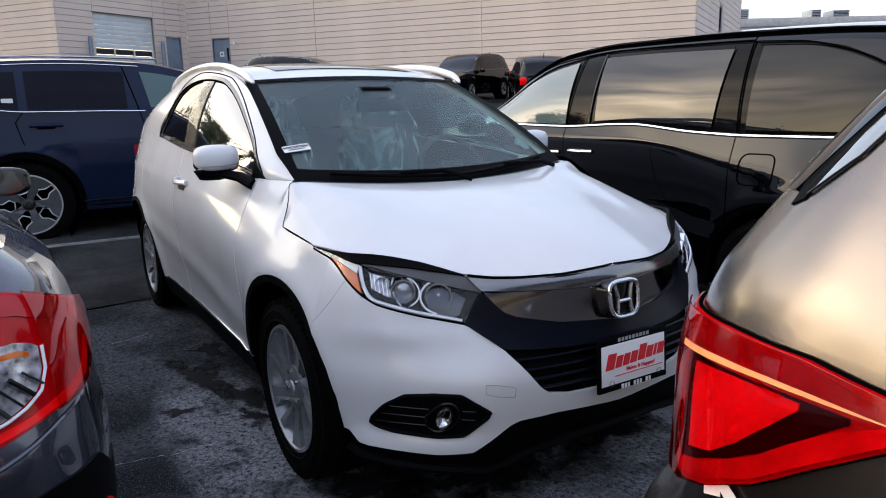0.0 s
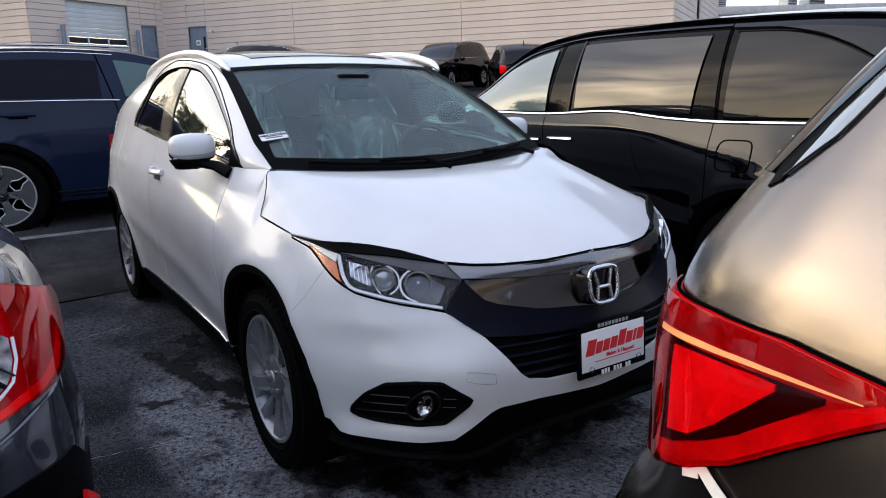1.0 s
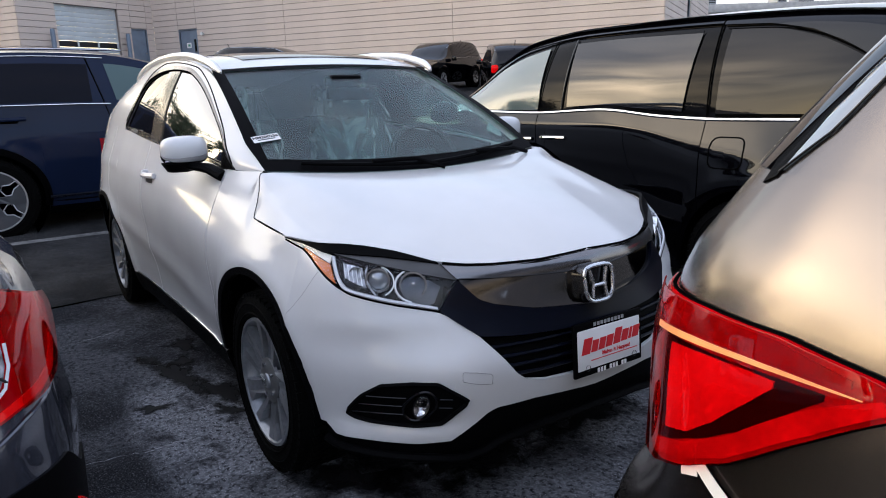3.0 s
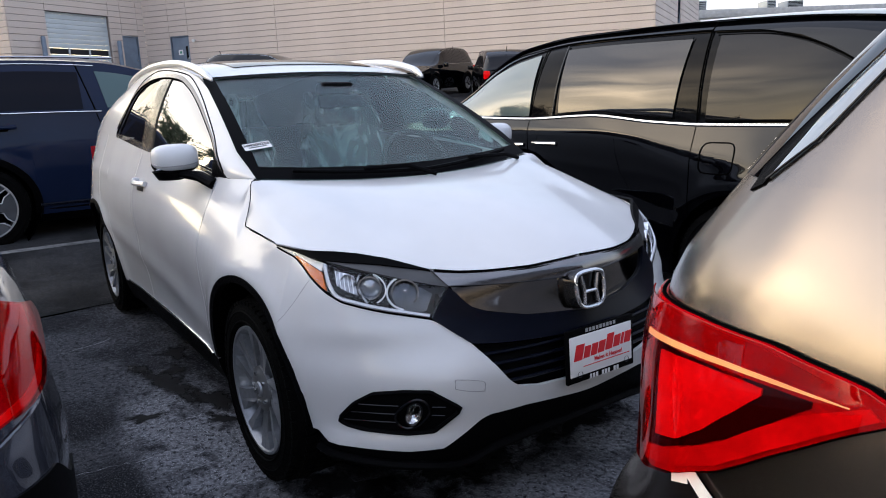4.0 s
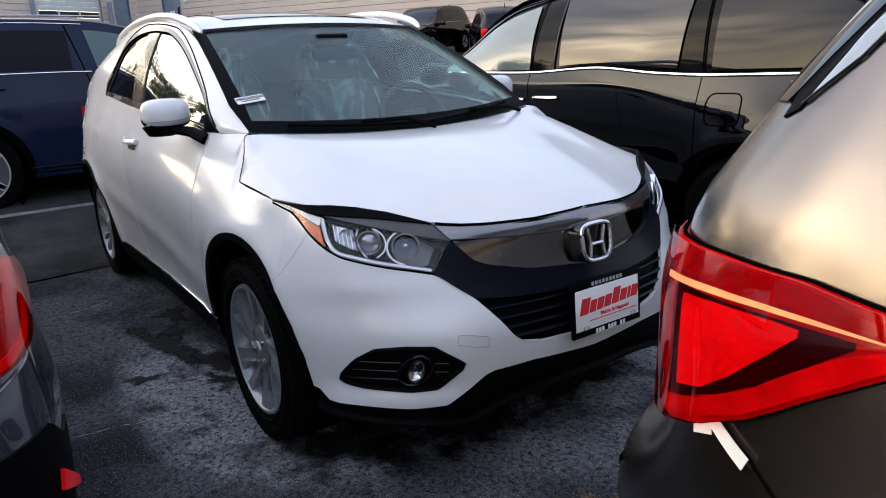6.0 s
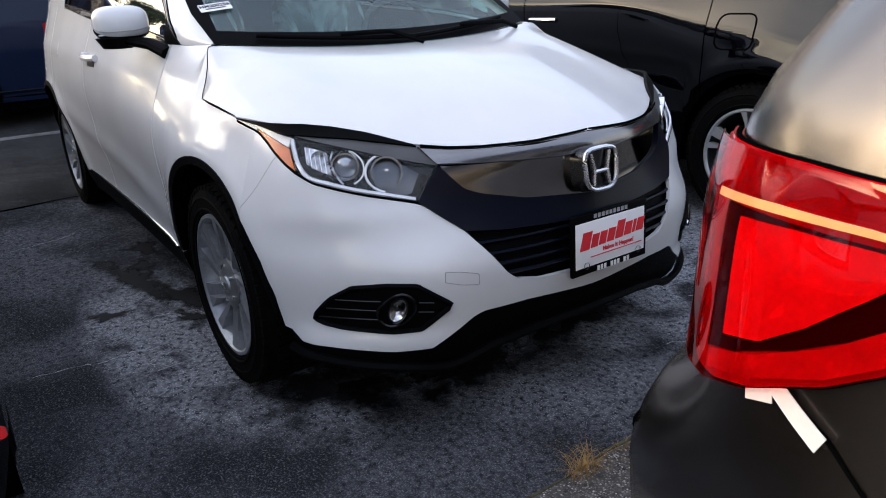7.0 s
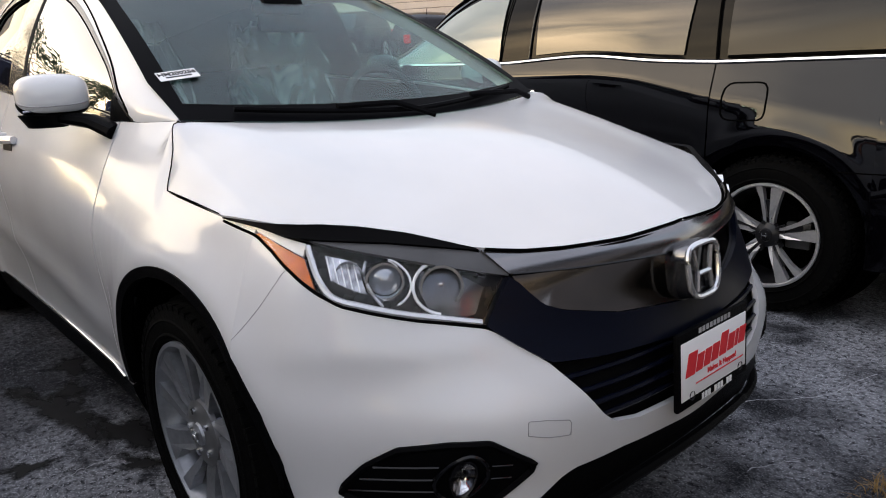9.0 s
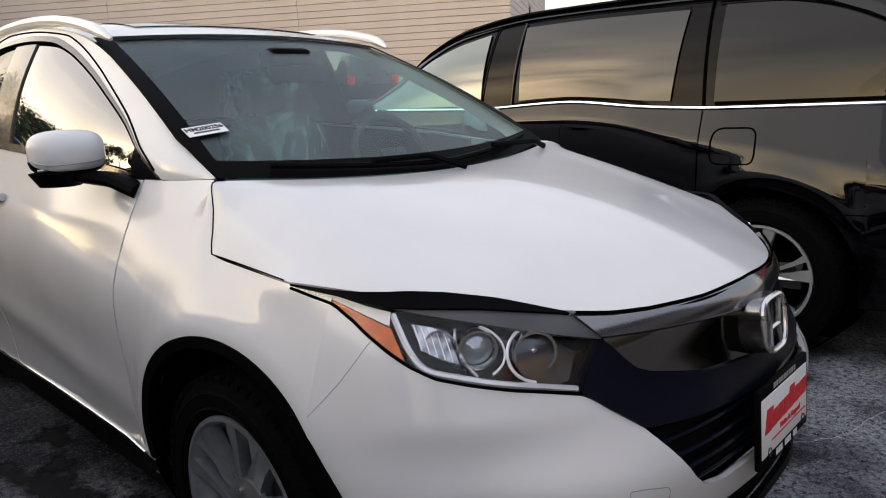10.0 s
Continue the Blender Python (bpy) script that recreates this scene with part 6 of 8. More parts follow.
    mir = part("door_mirror", moved(grid(lambda a, t: (-2.45 + 0.08 * math.cos(a) * math.sin(t), VAN_Y - 1.10 + 0.13 * math.cos(t), 1.16 + 0.085 * math.sin(a) * math.sin(t) ** 0.6), steps(0, 2 * math.pi, 20), steps(0, math.pi, 12)), mm), BLACKP, van, "black door mirror")
fuel = [(-0.070, 0.885), (-0.072, 0.96), (-0.064, 0.995), (-0.046, 1.014), (-0.02, 1.020), (0.09, 1.020), (0.112, 1.014), (0.126, 0.995), (0.130, 0.96), (0.130, 0.895), (0.124, 0.872), (0.106, 0.860), (0.02, 0.857), (-0.03, 0.858), (-0.056, 0.865)]
part("fuel_door_gap", ribbon(lambda a, b: van_side(a, b), fuel, 0.008, 0.0112, 70, True), DARK, van, "fuel flap outline")
def van_roof(x, u):
    ze = v_roof_e(x)
    return Vector((x, VAN_Y + u * 0.765 * v_plan(x) / 0.985, ze + 0.045 * (1 - abs(u) ** 2.5)))
part("roof", thick(grid(van_roof, steps(-2.0, 1.14, 40), steps(-1, 1, 16)), 0.01), BLACKP, van)
part("windscreen", thick(grid(van_roof, steps(-3.3, -2.0, 16), steps(-1, 1, 16)), 0.01), TINT, van)
part("bonnet", thick(grid(lambda x, u: (x, VAN_Y + u * (v_plan(x) - 0.03), 0.80 + 0.32 * math.sin(min((x + 4.0) / 0.9, 1) * math.pi / 2) + 0.03 * (1 - u * u)), steps(-3.95, -2.9, 14), steps(-1, 1, 14)), 0.01), BLACKP, van)
part("tailgate", thick(grid(lambda u, v: (1.24 - 0.10 * abs(u) ** 4 - 0.20 * max(v - 0.55, 0) ** 1.3, VAN_Y + u * line((0, 0.86), (0.6, 0.86), (1, 0.72))(v), 0.30 + 1.26 * v), steps(-1, 1, 20), steps(0, 1, 16)), 0.01), BLACKP, van)
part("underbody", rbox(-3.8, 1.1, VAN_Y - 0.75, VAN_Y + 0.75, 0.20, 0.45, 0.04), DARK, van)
for hx in (VHX, VHX - 3.0):
    wheel(van, hx, VAN_Y - 0.905, VHZ, -1, 0.352, 0.236, 0.23, "split")
    wheel(van, hx, VAN_Y + 0.905, VHZ + 0.01, 1, 0.352, 0.236, 0.23, "split")


# ---- a plain saloon / SUV by its outlines, for the cars that show less ----
def simple_car(name, label, category, at, paint_m, length, half, hubs, hub_r, rim, belt_f, roof_f, roof_half, glass, style, side_glass=TINT, group="", sill_h=0.28, front=None, rear=None, wells=True, arch=None):
    """x from the tail, 0, to the nose; y to its left. glass: (start, end) of each side pane; front/rear: x where the screens meet the roof."""
    car = thing(name, label, category, group, at)
    arch = arch or hub_r + 0.07
    plan = curve((0, half * 0.80), (length * 0.03, half * 0.92), (length * 0.12, half * 0.99), (length * 0.5, half), (length * 0.85, half * 0.97), (length * 0.96, half * 0.86), (length, half * 0.66))
    sec = curve((0.2, -0.11), (0.35, -0.07), (0.55, -0.035), (0.75, -0.008), (0.88, 0.0), (1.05, -0.03), (1.3, -0.07))

    def side(x, z):
        y = plan(x) + sec(z)
        for h in hubs:
            y += 0.012 * math.exp(-((math.hypot(x - h, z - hub_r) - arch - 0.02) / 0.05) ** 2)
        zc = 0.74 + 0.02 * x
        y -= 0.010 / (1 + math.exp(-(z - zc) / 0.02))
        return Vector((x, -y, z))

    def upper(x, v):
        b = side(x, belt_f(x))
        t = Vector((x, -roof_half * plan(x) / half, max(roof_f(x), belt_f(x) + 0.005)))
        p = b.lerp(t, v)
        p.y -= 0.015 * math.sin(math.pi * v) * min((t.z - b.z) / 0.3, 1)
        return p
    body = grid(lambda x, v: side(x, (lambda lo: lo + (belt_f(x) - lo) * v)(arch_lo(x, hubs, arch, hub_r, sill_h))), flank_steps(0.0, length, hubs, arch, 40), steps(0, 1, 16))
    ra, rb = glass[0][0] - 0.25, glass[-1][1] + 0.25
    lid = lambda x, u: Vector((x, u * (roof_half * plan(x) / half), max(roof_f(x), belt_f(x) + 0.005) + 0.035 * (1 - abs(u) ** 2.2)))
    r0, r1 = (rear or (ra, ra)), (front or (rb, rb))
    for mm in (Matrix.Identity(4), MIRROR):
        part("side_panel", moved(thick(body, 0.01), mm), paint_m, car)
        part("upper_panel", moved(thick(grid(upper, steps(0.0, length, 70), steps(0, 1, 8)), 0.01), mm), paint_m, car)
        for a, b in glass:
            hi = lambda x: min(0.90, max(0.04, 0.90 - 0.05 / max(roof_f(x) - belt_f(x), 0.06)))
            pane_g = grid(lambda x, v: upper(x, 0.06 + (hi(x) - 0.06) * v) + Vector((0, -0.004, 0)), steps(a, b, 14), steps(0, 1, 6))
            part("side_window", moved(thick(pane_g, 0.003), mm), side_glass, car)
        part("window_strip", moved(tube([side(x, belt_f(x)) + Vector((0, -0.004, 0.006)) for x in steps(ra + 0.1, rb - 0.1, 30)], 0.008), mm), CHROME, car)
        part("window_strip", moved(tube([upper(x, 0.93) + Vector((0, -0.004, 0)) for x in steps(ra + 0.15, rb - 0.1, 30)], 0.006), mm), CHROME, car)
        for h in hubs:
            wl_g = grid(lambda a, v: side(h + (arch - 0.03 + 0.06 * v) * math.cos(a), max(hub_r + (arch - 0.03 + 0.06 * v) * math.sin(a), 0.2)) + Vector((0, -0.006, 0)), steps(-0.2, math.pi + 0.2, 30), steps(0, 1, 2))
            part("wheel_arch_trim", moved(thick(wl_g, 0.02), mm), PLASTIC, car)
            part("wheel_well", moved(moved(lathe([(arch, -0.01), (arch, 0.28), (0, 0.28)], 32), Matrix.Translation((h, -plan(h) + 0.03, hub_r))), mm), DARK, car)
            sgn = -1 if mm == Matrix.Identity(4) else 1
            wheel(car, h, sgn * (plan(h) - 0.115), hub_r, sgn, hub_r, rim, 0.22, style)
        part("sill_trim", moved(thick(grid(lambda x, v: side(x, 0.20 + 0.13 * v) + Vector((0, -0.003 + 0.03 * (1 - v), 0)), steps(hubs[0] + arch, hubs[-1] - arch, 14), steps(0, 1, 3)), 0.02), mm), PLASTIC, car)
    part("roof", thick(grid(lid, steps(r0[1], r1[0], 24), steps(-1, 1, 12)), 0.01), paint_m, car)
    if r0[1] > r0[0]:
        part("rear_screen", thick(grid(lid, steps(r0[0], r0[1], 12), steps(-1, 1, 12)), 0.006), TINT, car)
    if r1[1] > r1[0]:
        part("windscreen", thick(grid(lid, steps(r1[0], r1[1], 12), steps(-1, 1, 12)), 0.006), TINT, car)
    part("deck", thick(grid(lid, steps(0, r0[0], 10), steps(-1, 1, 12)), 0.01), paint_m, car)
    part("bonnet", thick(grid(lid, steps(r1[1], length, 16), steps(-1, 1, 12)), 0.01), paint_m, car)
    part("tail_panel", thick(grid(lambda u, v: (-0.05 * (1 - u * u) - 0.03 * math.sin(math.pi * v), u * (plan(0) + sec(0.3 + (belt_f(0) - 0.3) * v)), 0.28 + (belt_f(0) - 0.28) * v), steps(-1, 1, 16), steps(0, 1, 10)), 0.01), paint_m, car)
    part("nose_panel", thick(grid(lambda u, v: (length + 0.12 * (1 - u * u) * math.sin(math.pi * (0.2 + 0.6 * v)), u * (plan(length) + sec(0.3 + (belt_f(length) - 0.3) * v)), 0.28 + (belt_f(length) - 0.28) * v), steps(-1, 1, 16), steps(0, 1, 10)), 0.01), paint_m, car)
    part("underbody", rbox(0.2, length - 0.2, -half * 0.8, half * 0.8, 0.2, 0.45, 0.04), DARK, car)
    return car, side, upper


# dark blue SUV across the back, its nose towards +y
crv_at = Matrix.Translation((-6.03, -2.54, 0.185)) @ pose(0, 0, 0, 3.8, 0, 90)
crv, crv_side, crv_up = simple_car(
    "blue_suv", "dark blue SUV with chrome window trim and five-spoke alloy wheels", "car", crv_at, BLUEP, 4.6, 0.92, (1.14, 3.76), 0.382, 0.274,
    curve((0, 1.12), (0.6, 1.27), (0.97, 1.225), (1.2, 1.205), (1.9, 1.20), (3.4, 1.12), (3.75, 1.04), (4.6, 0.78)), curve((0, 1.18), (0.35, 1.50), (0.9, 1.635), (1.6, 1.665), (2.2, 1.645), (2.7, 1.55), (3.1, 1.41), (3.75, 1.06), (4.6, 0.79)), 0.66,
    ((0.50, 1.16), (1.23, 2.06)), "edged", side_glass=BLUEGLASS, front=(2.45, 3.75), rear=(0.05, 0.5))
for sgn, mm in ((1, Matrix.Identity(4)), (-1, MIRROR)):
    # Opaque pale teal: reflected and see-through light put into the colour.
    part("front_window", moved(thick(grid(lambda t, v: crv_up(2.27 + 0.06 * v * -1 + t * (0.70 - 0.34 * v), 0.09 + 0.73 * v) + Vector((0, -0.005, 0)), steps(0, 1, 10), steps(0, 1, 6)), 0.003), mm), material("teal_sheen_glass", (0.075, 0.115, 0.12), 0.03, spec=0.3) if sgn > 0 else bpy.data.materials["teal_sheen_glass"], crv, "front door glass, its pale teal sheen put into the colour")
    part("door_gap", moved(tube([crv_side(x, z) + Vector((0, -0.001, 0)) for x, z in ((1.19, 1.21), (1.12, 1.12), (1.16, 0.95), (1.22, 0.78))], 0.005), mm), DARK, crv)
    part("door_gap", moved(tube([crv_side(x, z) + Vector((0, -0.001, 0)) for x, z in ((2.165, 1.19), (2.20, 1.05), (2.23, 0.85), (2.23, 0.36))], 0.005), mm), DARK, crv)
    part("door_gap", moved(tube([crv_up(2.165 - 0.115 * v, v) + Vector((0, -0.003, 0)) for v in steps(0, 0.98, 6)], 0.006), mm), DARK, crv)
    for x0 in (1.225, 2.215):
        h = part("door_handle", moved(tube([crv_side(x, 1.092) + Vector((0, -0.012 - 0.016 * math.sin(math.pi * (x - x0) / 0.27), 0)) for x in steps(x0, x0 + 0.27, 8)], 0.014, 8, flat=1.2), mm), BLUEP, crv, "body-coloured handle")
        part("handle_cup", moved(thick(strip(crv_side, [(x0 + 0.06, 1.055), (x0 + 0.2, 1.055)], [(x0 + 0.04, 1.085), (x0 + 0.22, 1.085)], 8, 3, 0.001), 0.002), mm), DARK, h)
    part("roof_rail", moved(tube([(x, -0.60, 1.675 + 0.02 * math.sin(math.pi * (x - 0.7) / 1.9)) for x in steps(0.7, 2.4, 14)], 0.008), mm), DARKCHROME, crv)
    part("sill_strip", moved(tube([crv_side(x, 0.375) + Vector((0, -0.006, 0)) for x in steps(1.6, 3.2, 10)], 0.014, 8, flat=0.8), mm), NAVY, crv)
part("window_sticker", moved(rbox(-0.045, 0.045, -0.001, 0.001, -0.02, 0.02, 0), Matrix.Translation(crv_up(1.08, 0.22) + Vector((0, -0.009, 0)))), PAPER, crv)

# grey saloon beside the camera, tail towards the viewer
CIV_Y = -2.345
# Upper lamp facets: the sky's pink reflection put into the lens colour.
PINKRED = material("sky_tinged_red_lens", (0.36, 0.004, 0.010), 0.12, spec=0.3, coat=0.2, blotch=0.2, blotch_scale=10)
civic = thing("grey_sedan", "dark grey metallic sedan with wrap-round red tail lights", "car")
c_out_x = curve((0, 0.55), (1, 0.78), (2, 0.93), (3, 1.02), (4, 1.075), (5, 1.12), (6, 1.135))
c_out_y = curve((0, 0.875), (1, 0.845), (2, 0.79), (3, 0.71), (4, 0.58), (5, 0.30), (6, 0.0))
c_lev = curve((0.22, -0.10), (0.40, -0.045), (0.60, 0.0), (0.72, 0.0), (0.80, -0.03), (0.95, -0.065), (1.00, -0.085), (1.08, -0.16))
c_wid = curve((0.22, -0.03), (0.40, 0.02), (0.60, 0.026), (0.75, 0.006), (0.88, -0.012), (0.98, -0.04), (1.03, -0.09), (1.08, -0.16))


c_taper = curve((-4.0, 0.27), (-2.0, 0.17), (-0.9, 0.05), (-0.3, 0.0), (1.5, 0.0))

c_tuck = curve((0.2, 0.0), (0.80, 0.0), (0.88, 0.025), (0.95, 0.10), (1.06, 0.21))


def civ(s, z):
    """Tail of the sedan: s 0 on the flank (near side) to 6 at its middle; below 0 along the flank."""
    if s < 0:
        x = 0.55 + 0.5 * s
        return Vector((x, CIV_Y + 0.875 + 0.012 * min(-s, 1) + c_wid(z) - c_taper(x) - c_tuck(z) * min(-s / 0.7, 1), z))
    k = c_lev(z)
    return Vector((c_out_x(min(s, 6)) + k * min(s / 2.5, 1), CIV_Y + c_out_y(min(s, 6)) + c_wid(z) * (1 - min(s, 6) / 6), z))


TURNED.add(civ)
CM = Matrix.Translation((0, 2 * CIV_Y, 0)) @ MIRROR
CHX = 0.0
def civ_body(s, v):
    x = civ(s, 0.5).x
    lo = arch_lo(x, [CHX, CHX - 2.7], 0.40, 0.33, 0.36 if s > 1 else 0.26)
    return civ(s, lo + (1.06 - lo) * v)


csteps = sorted(set([-8 + 0.2 * i for i in range(41)] + [-1.9, -1.895, -0.305, -0.3] + [round(-1.1 - 0.8 * math.cos(math.pi * k / 30), 4) for k in range(31)] + [i * 0.15 for i in range(41)]))
cb = grid(civ_body, csteps, steps(0, 1, 24))
for mm in (Matrix.Identity(4), CM):
    part("body_side", moved(thick(cb, 0.01), mm), GREYP, civic, "grey metallic bodywork")
    part("bumper_insert", moved(thick(strip(civ, [(0.3, 0.26), (3, 0.25), (6, 0.25)], [(0.4, 0.57), (0.84, 0.575), (1.35, 0.645), (2.53, 0.662), (6, 0.66)], 40, 6, 0.004), 0.02), mm), PLASTIC, civic, "black lower bumper")
    part("rear_reflector", moved(thick(strip(civ, [(0.85, 0.452), (1.56, 0.515)], [(0.85, 0.472), (1.48, 0.555)], 6, 4, 0.012), 0.008), mm), REDGLOW, civic, "red bumper reflector")
    lamp = part("tail_light", moved(thick(strip(civ, [(0.55, 0.895), (0.95, 0.845), (1.30, 0.805), (1.80, 0.79), (2.30, 0.785), (2.75, 0.778), (3.2, 0.77), (4.2, 0.755)], [(0.55, 0.91), (0.70, 0.937), (1.2, 0.955), (1.85, 0.98), (2.53, 1.0), (3.2, 1.0), (4.2, 1.0)], 40, 12, 0.0160), 0.012), mm), REDBASE, civic, "red wrap-round tail light")
    part("outer_lens", moved(thick(strip(civ, [(0.55, 0.895), (0.95, 0.845), (1.30, 0.805), (1.80, 0.79), (2.30, 0.785)], [(0.55, 0.91), (0.70, 0.937), (1.2, 0.955), (1.85, 0.98), (2.30, 0.993)], 30, 10, 0.0255), 0.002), mm), REDLENS, lamp, "clear red outer lens").visible_shadow = False
    part("light_brow", moved(thick(strip(civ, [(0.88, 0.895), (1.6, 0.93), (2.75, 0.968), (4.2, 0.97)], [(0.74, 0.93), (1.2, 0.95), (1.85, 0.975), (2.53, 0.995), (4.2, 0.998)], 24, 4, 0.0190), 0.003), mm), PINKRED, lamp, "upper red band, the sky's pink tinge put into its colour")
    part("light_edge", moved(thick(strip(civ, [(0.95, 0.852), (1.30, 0.812), (1.80, 0.796), (2.30, 0.790), (2.75, 0.783), (4.2, 0.76)], [(1.02, 0.868), (1.42, 0.828), (1.85, 0.812), (2.30, 0.806), (2.75, 0.798), (4.2, 0.775)], 36, 4, 0.0190), 0.003), mm), REDGLOW, lamp)
    part("reversing_light", moved(thick(strip(civ, [(2.40, 0.868), (2.55, 0.838), (2.85, 0.820), (3.15, 0.808), (4.1, 0.79)], [(2.36, 0.905), (2.5, 0.915), (2.78, 0.925), (4.1, 0.93)], 16, 6, 0.0195), 0.004), mm), SILVER, lamp, "clear reversing light")
    part("light_guide", moved(ribbon(civ, [(2.33, 0.905), (2.37, 0.868), (2.53, 0.835), (2.83, 0.816), (3.15, 0.804), (4.1, 0.787)], 0.006, 0.024, 30), mm), PAPER, lamp, "white light guide")
    part("turn_reflector", moved(thick(strip(civ, [(2.6, 0.895), (2.85, 0.902), (3.1, 0.905)], [(2.6, 0.902), (2.75, 0.911), (3.1, 0.914)], 8, 3, 0.0225), 0.003), mm), AMBER, lamp)
    for k in range(6):
        a = 2.50 + 0.2 * k
        part("reflector_rib", moved(ribbon(civ, [(a, 0.842 - 0.010 * k), (a + 0.30, 0.875 - 0.004 * k)], 0.009 if k % 2 else 0.005, 0.025, 6), mm), BEZEL if k % 3 else INK, lamp)
    part("body_edge", moved(ribbon(civ, [(0.60, 0.84), (0.90, 0.805), (1.28, 0.772), (2.2, 0.762), (3.28, 0.738), (4.5, 0.72)], 0.009, 0.001, 30), mm), GREYP, civic)
    part("lid_gap", moved(ribbon(civ, [(3.55, 1.05), (3.55, 0.62)], 0.006, 0.014, 12), mm), DARK, civic)
    part("wheel_well", moved(moved(lathe([(0.40, -0.01), (0.4, 0.28), (0, 0.28)], 32), Matrix.Translation((CHX, CIV_Y + 0.87, 0.33)) @ pose(0, 0, 0, 0, 0, 180)), mm), DARK, civic)
    for hx in (CHX, CHX - 2.7):
        if mm == CM:
            wheel(civic, hx, CIV_Y - (0.775 if hx == CHX else 0.60), 0.33, -1, 0.33, 0.22, 0.215, "y")
        else:
            wheel(civic, hx, CIV_Y + (0.775 if hx == CHX else 0.60), 0.33, 1, 0.33, 0.22, 0.215, "y")
c_roof = curve((-3.4, 0.80), (-2.55, 1.0), (-2.2, 1.12), (-1.45, 1.38), (-0.9, 1.40), (-0.35, 1.33), (0.25, 1.12), (0.5, 1.065), (0.85, 1.055), (1.02, 1.04))
c_hw = curve((-3.4, 0.42), (-2.2, 0.40), (-1.2, 0.42), (-0.5, 0.46), (0.3, 0.53), (0.75, 0.62), (1.02, 0.60))
def civ_top(x, u):
    return Vector((x, CIV_Y + u * c_hw(x), c_roof(x) - 0.02 * abs(u) ** 3))
part("boot_lid", thick(grid(civ_top, steps(0.28, 1.03, 16), steps(-1, 1, 16)), 0.01), GREYP, civic, "grey boot lid")
part("rear_screen", thick(grid(civ_top, steps(-0.5, 0.28, 12), steps(-1, 1, 12)), 0.006), TINT, civic)
part("roof", thick(grid(civ_top, steps(-1.4, -0.5, 12), steps(-1, 1, 12)), 0.01), GREYP, civic)
part("windscreen", thick(grid(civ_top, steps(-2.5, -1.4, 12), steps(-1, 1, 12)), 0.006), TINT, civic)
part("bonnet", thick(grid(civ_top, steps(-3.4, -2.5, 12), steps(-1, 1, 12)), 0.01), GREYP, civic)
for mm in (Matrix.Identity(4), CM):
    part("shoulder", moved(grid(lambda x, v: civ((x - 0.55) / 0.5 if x < 0.55 else (x - 0.55) / 0.35 * 1.5, 1.06).lerp(civ_top(x, 1.0), v), steps(-3.3, 1.02, 50), steps(0, 1, 6)), mm), GREYP, civic)
    part("side_window", moved(thick(grid(lambda x, v: civ((x - 0.55) / 0.5, 1.06).lerp(civ_top(x, 1.0), 0.06 + 0.8 * v) + Vector((0, 0.004, 0)), steps(-2.0, -0.15, 14), steps(0, 1, 4)), 0.003), mm), TINT, civic)
    mir = part("door_mirror", moved(grid(lambda a, t: (-2.0 - 0.07 * math.cos(a) * math.sin(t), CIV_Y + 0.765 + 0.12 * math.cos(t), 0.975 + 0.075 * math.sin(a) * math.sin(t) ** 0.5), steps(0, 2 * math.pi, 24), steps(0, math.pi, 14)), mm), GLOSS, civic, "dark door mirror")
    part("mirror_glass", moved(grid(lambda a, v: (-1.922, CIV_Y + 0.765 + 0.105 * math.cos(a) * v, 0.975 + 0.060 * math.sin(a) * v), steps(0, 2 * math.pi, 24), steps(0.02, 1, 3)), mm), SMOKE, mir)
    part("mirror_foot", moved(tube([(-2.0, CIV_Y + 0.60, 0.95), (-2.0, CIV_Y + 0.72, 0.96)], 0.03), mm), PLASTIC, mir)
part("underbody", rbox(-3.3, 0.8, CIV_Y - 0.7, CIV_Y + 0.7, 0.2, 0.4, 0.04), DARK, civic)

# bronze SUV beside the camera: rear corner, x forward along its own length
BR_Y = 0.02
br_x = curve((0, 2.30), (1, 2.05), (2, 1.90), (3, 1.80), (4, 1.725), (5, 1.672), (6, 1.635), (8, 1.585), (10, 1.57))
br_y = curve((0, 0.945), (1, 0.942), (2, 0.932), (3, 0.908), (4, 0.868), (5, 0.80), (6, 0.705), (8, 0.38), (10, 0.0))
br_lx = curve((0.25, -0.02), (0.42, -0.118), (0.55, -0.112), (0.65, -0.088), (0.72, -0.054), (0.765, -0.022), (0.795, 0.0), (0.95, 0.0), (1.06, 0.018), (1.15, 0.072), (1.25, 0.145), (1.40, 0.28), (1.60, 0.50))
br_lw = curve((0.25, -0.13), (0.5, -0.030), (0.62, 0.012), (0.70, 0.020), (0.78, 0.014), (0.86, 0.003), (0.95, -0.004), (1.06, -0.022), (1.15, -0.058), (1.25, -0.11), (1.40, -0.18), (1.60, -0.27))


def br_taper(x):
    """How far the flank draws in towards the nose."""
    return 0.22 * (max(x - 5.3, 0) / 0.8) ** 2


def brz(s, z):
    """Rear right corner of the bronze car: s 0 on the flank to 10 at the middle of the tail; below 0 along the flank."""
    if s < 0:
        x = 2.30 - 0.5 * s
        return Vector((x, BR_Y - 0.945 + br_taper(x) - br_lw(z), z))
    k = min(s / 4, 1) if z > 0.795 else min(max((s - 2.6) / 2.6, 0), 1) ** 1.4
    return Vector((br_x(min(s, 10)) + br_lx(z) * k, BR_Y - br_y(min(s, 10)) - br_lw(z) * (1 - min(s, 10) / 10), z))


TURNED.add(brz)
bronze = thing("bronze_suv", "bronze metallic SUV with triangular red tail lights and taped bumper seam", "car", at=Matrix.Translation((0.013, 0.022, 0)))
BM = Matrix.Translation((0, 2 * BR_Y, 0)) @ MIRROR
BHX = 2.62
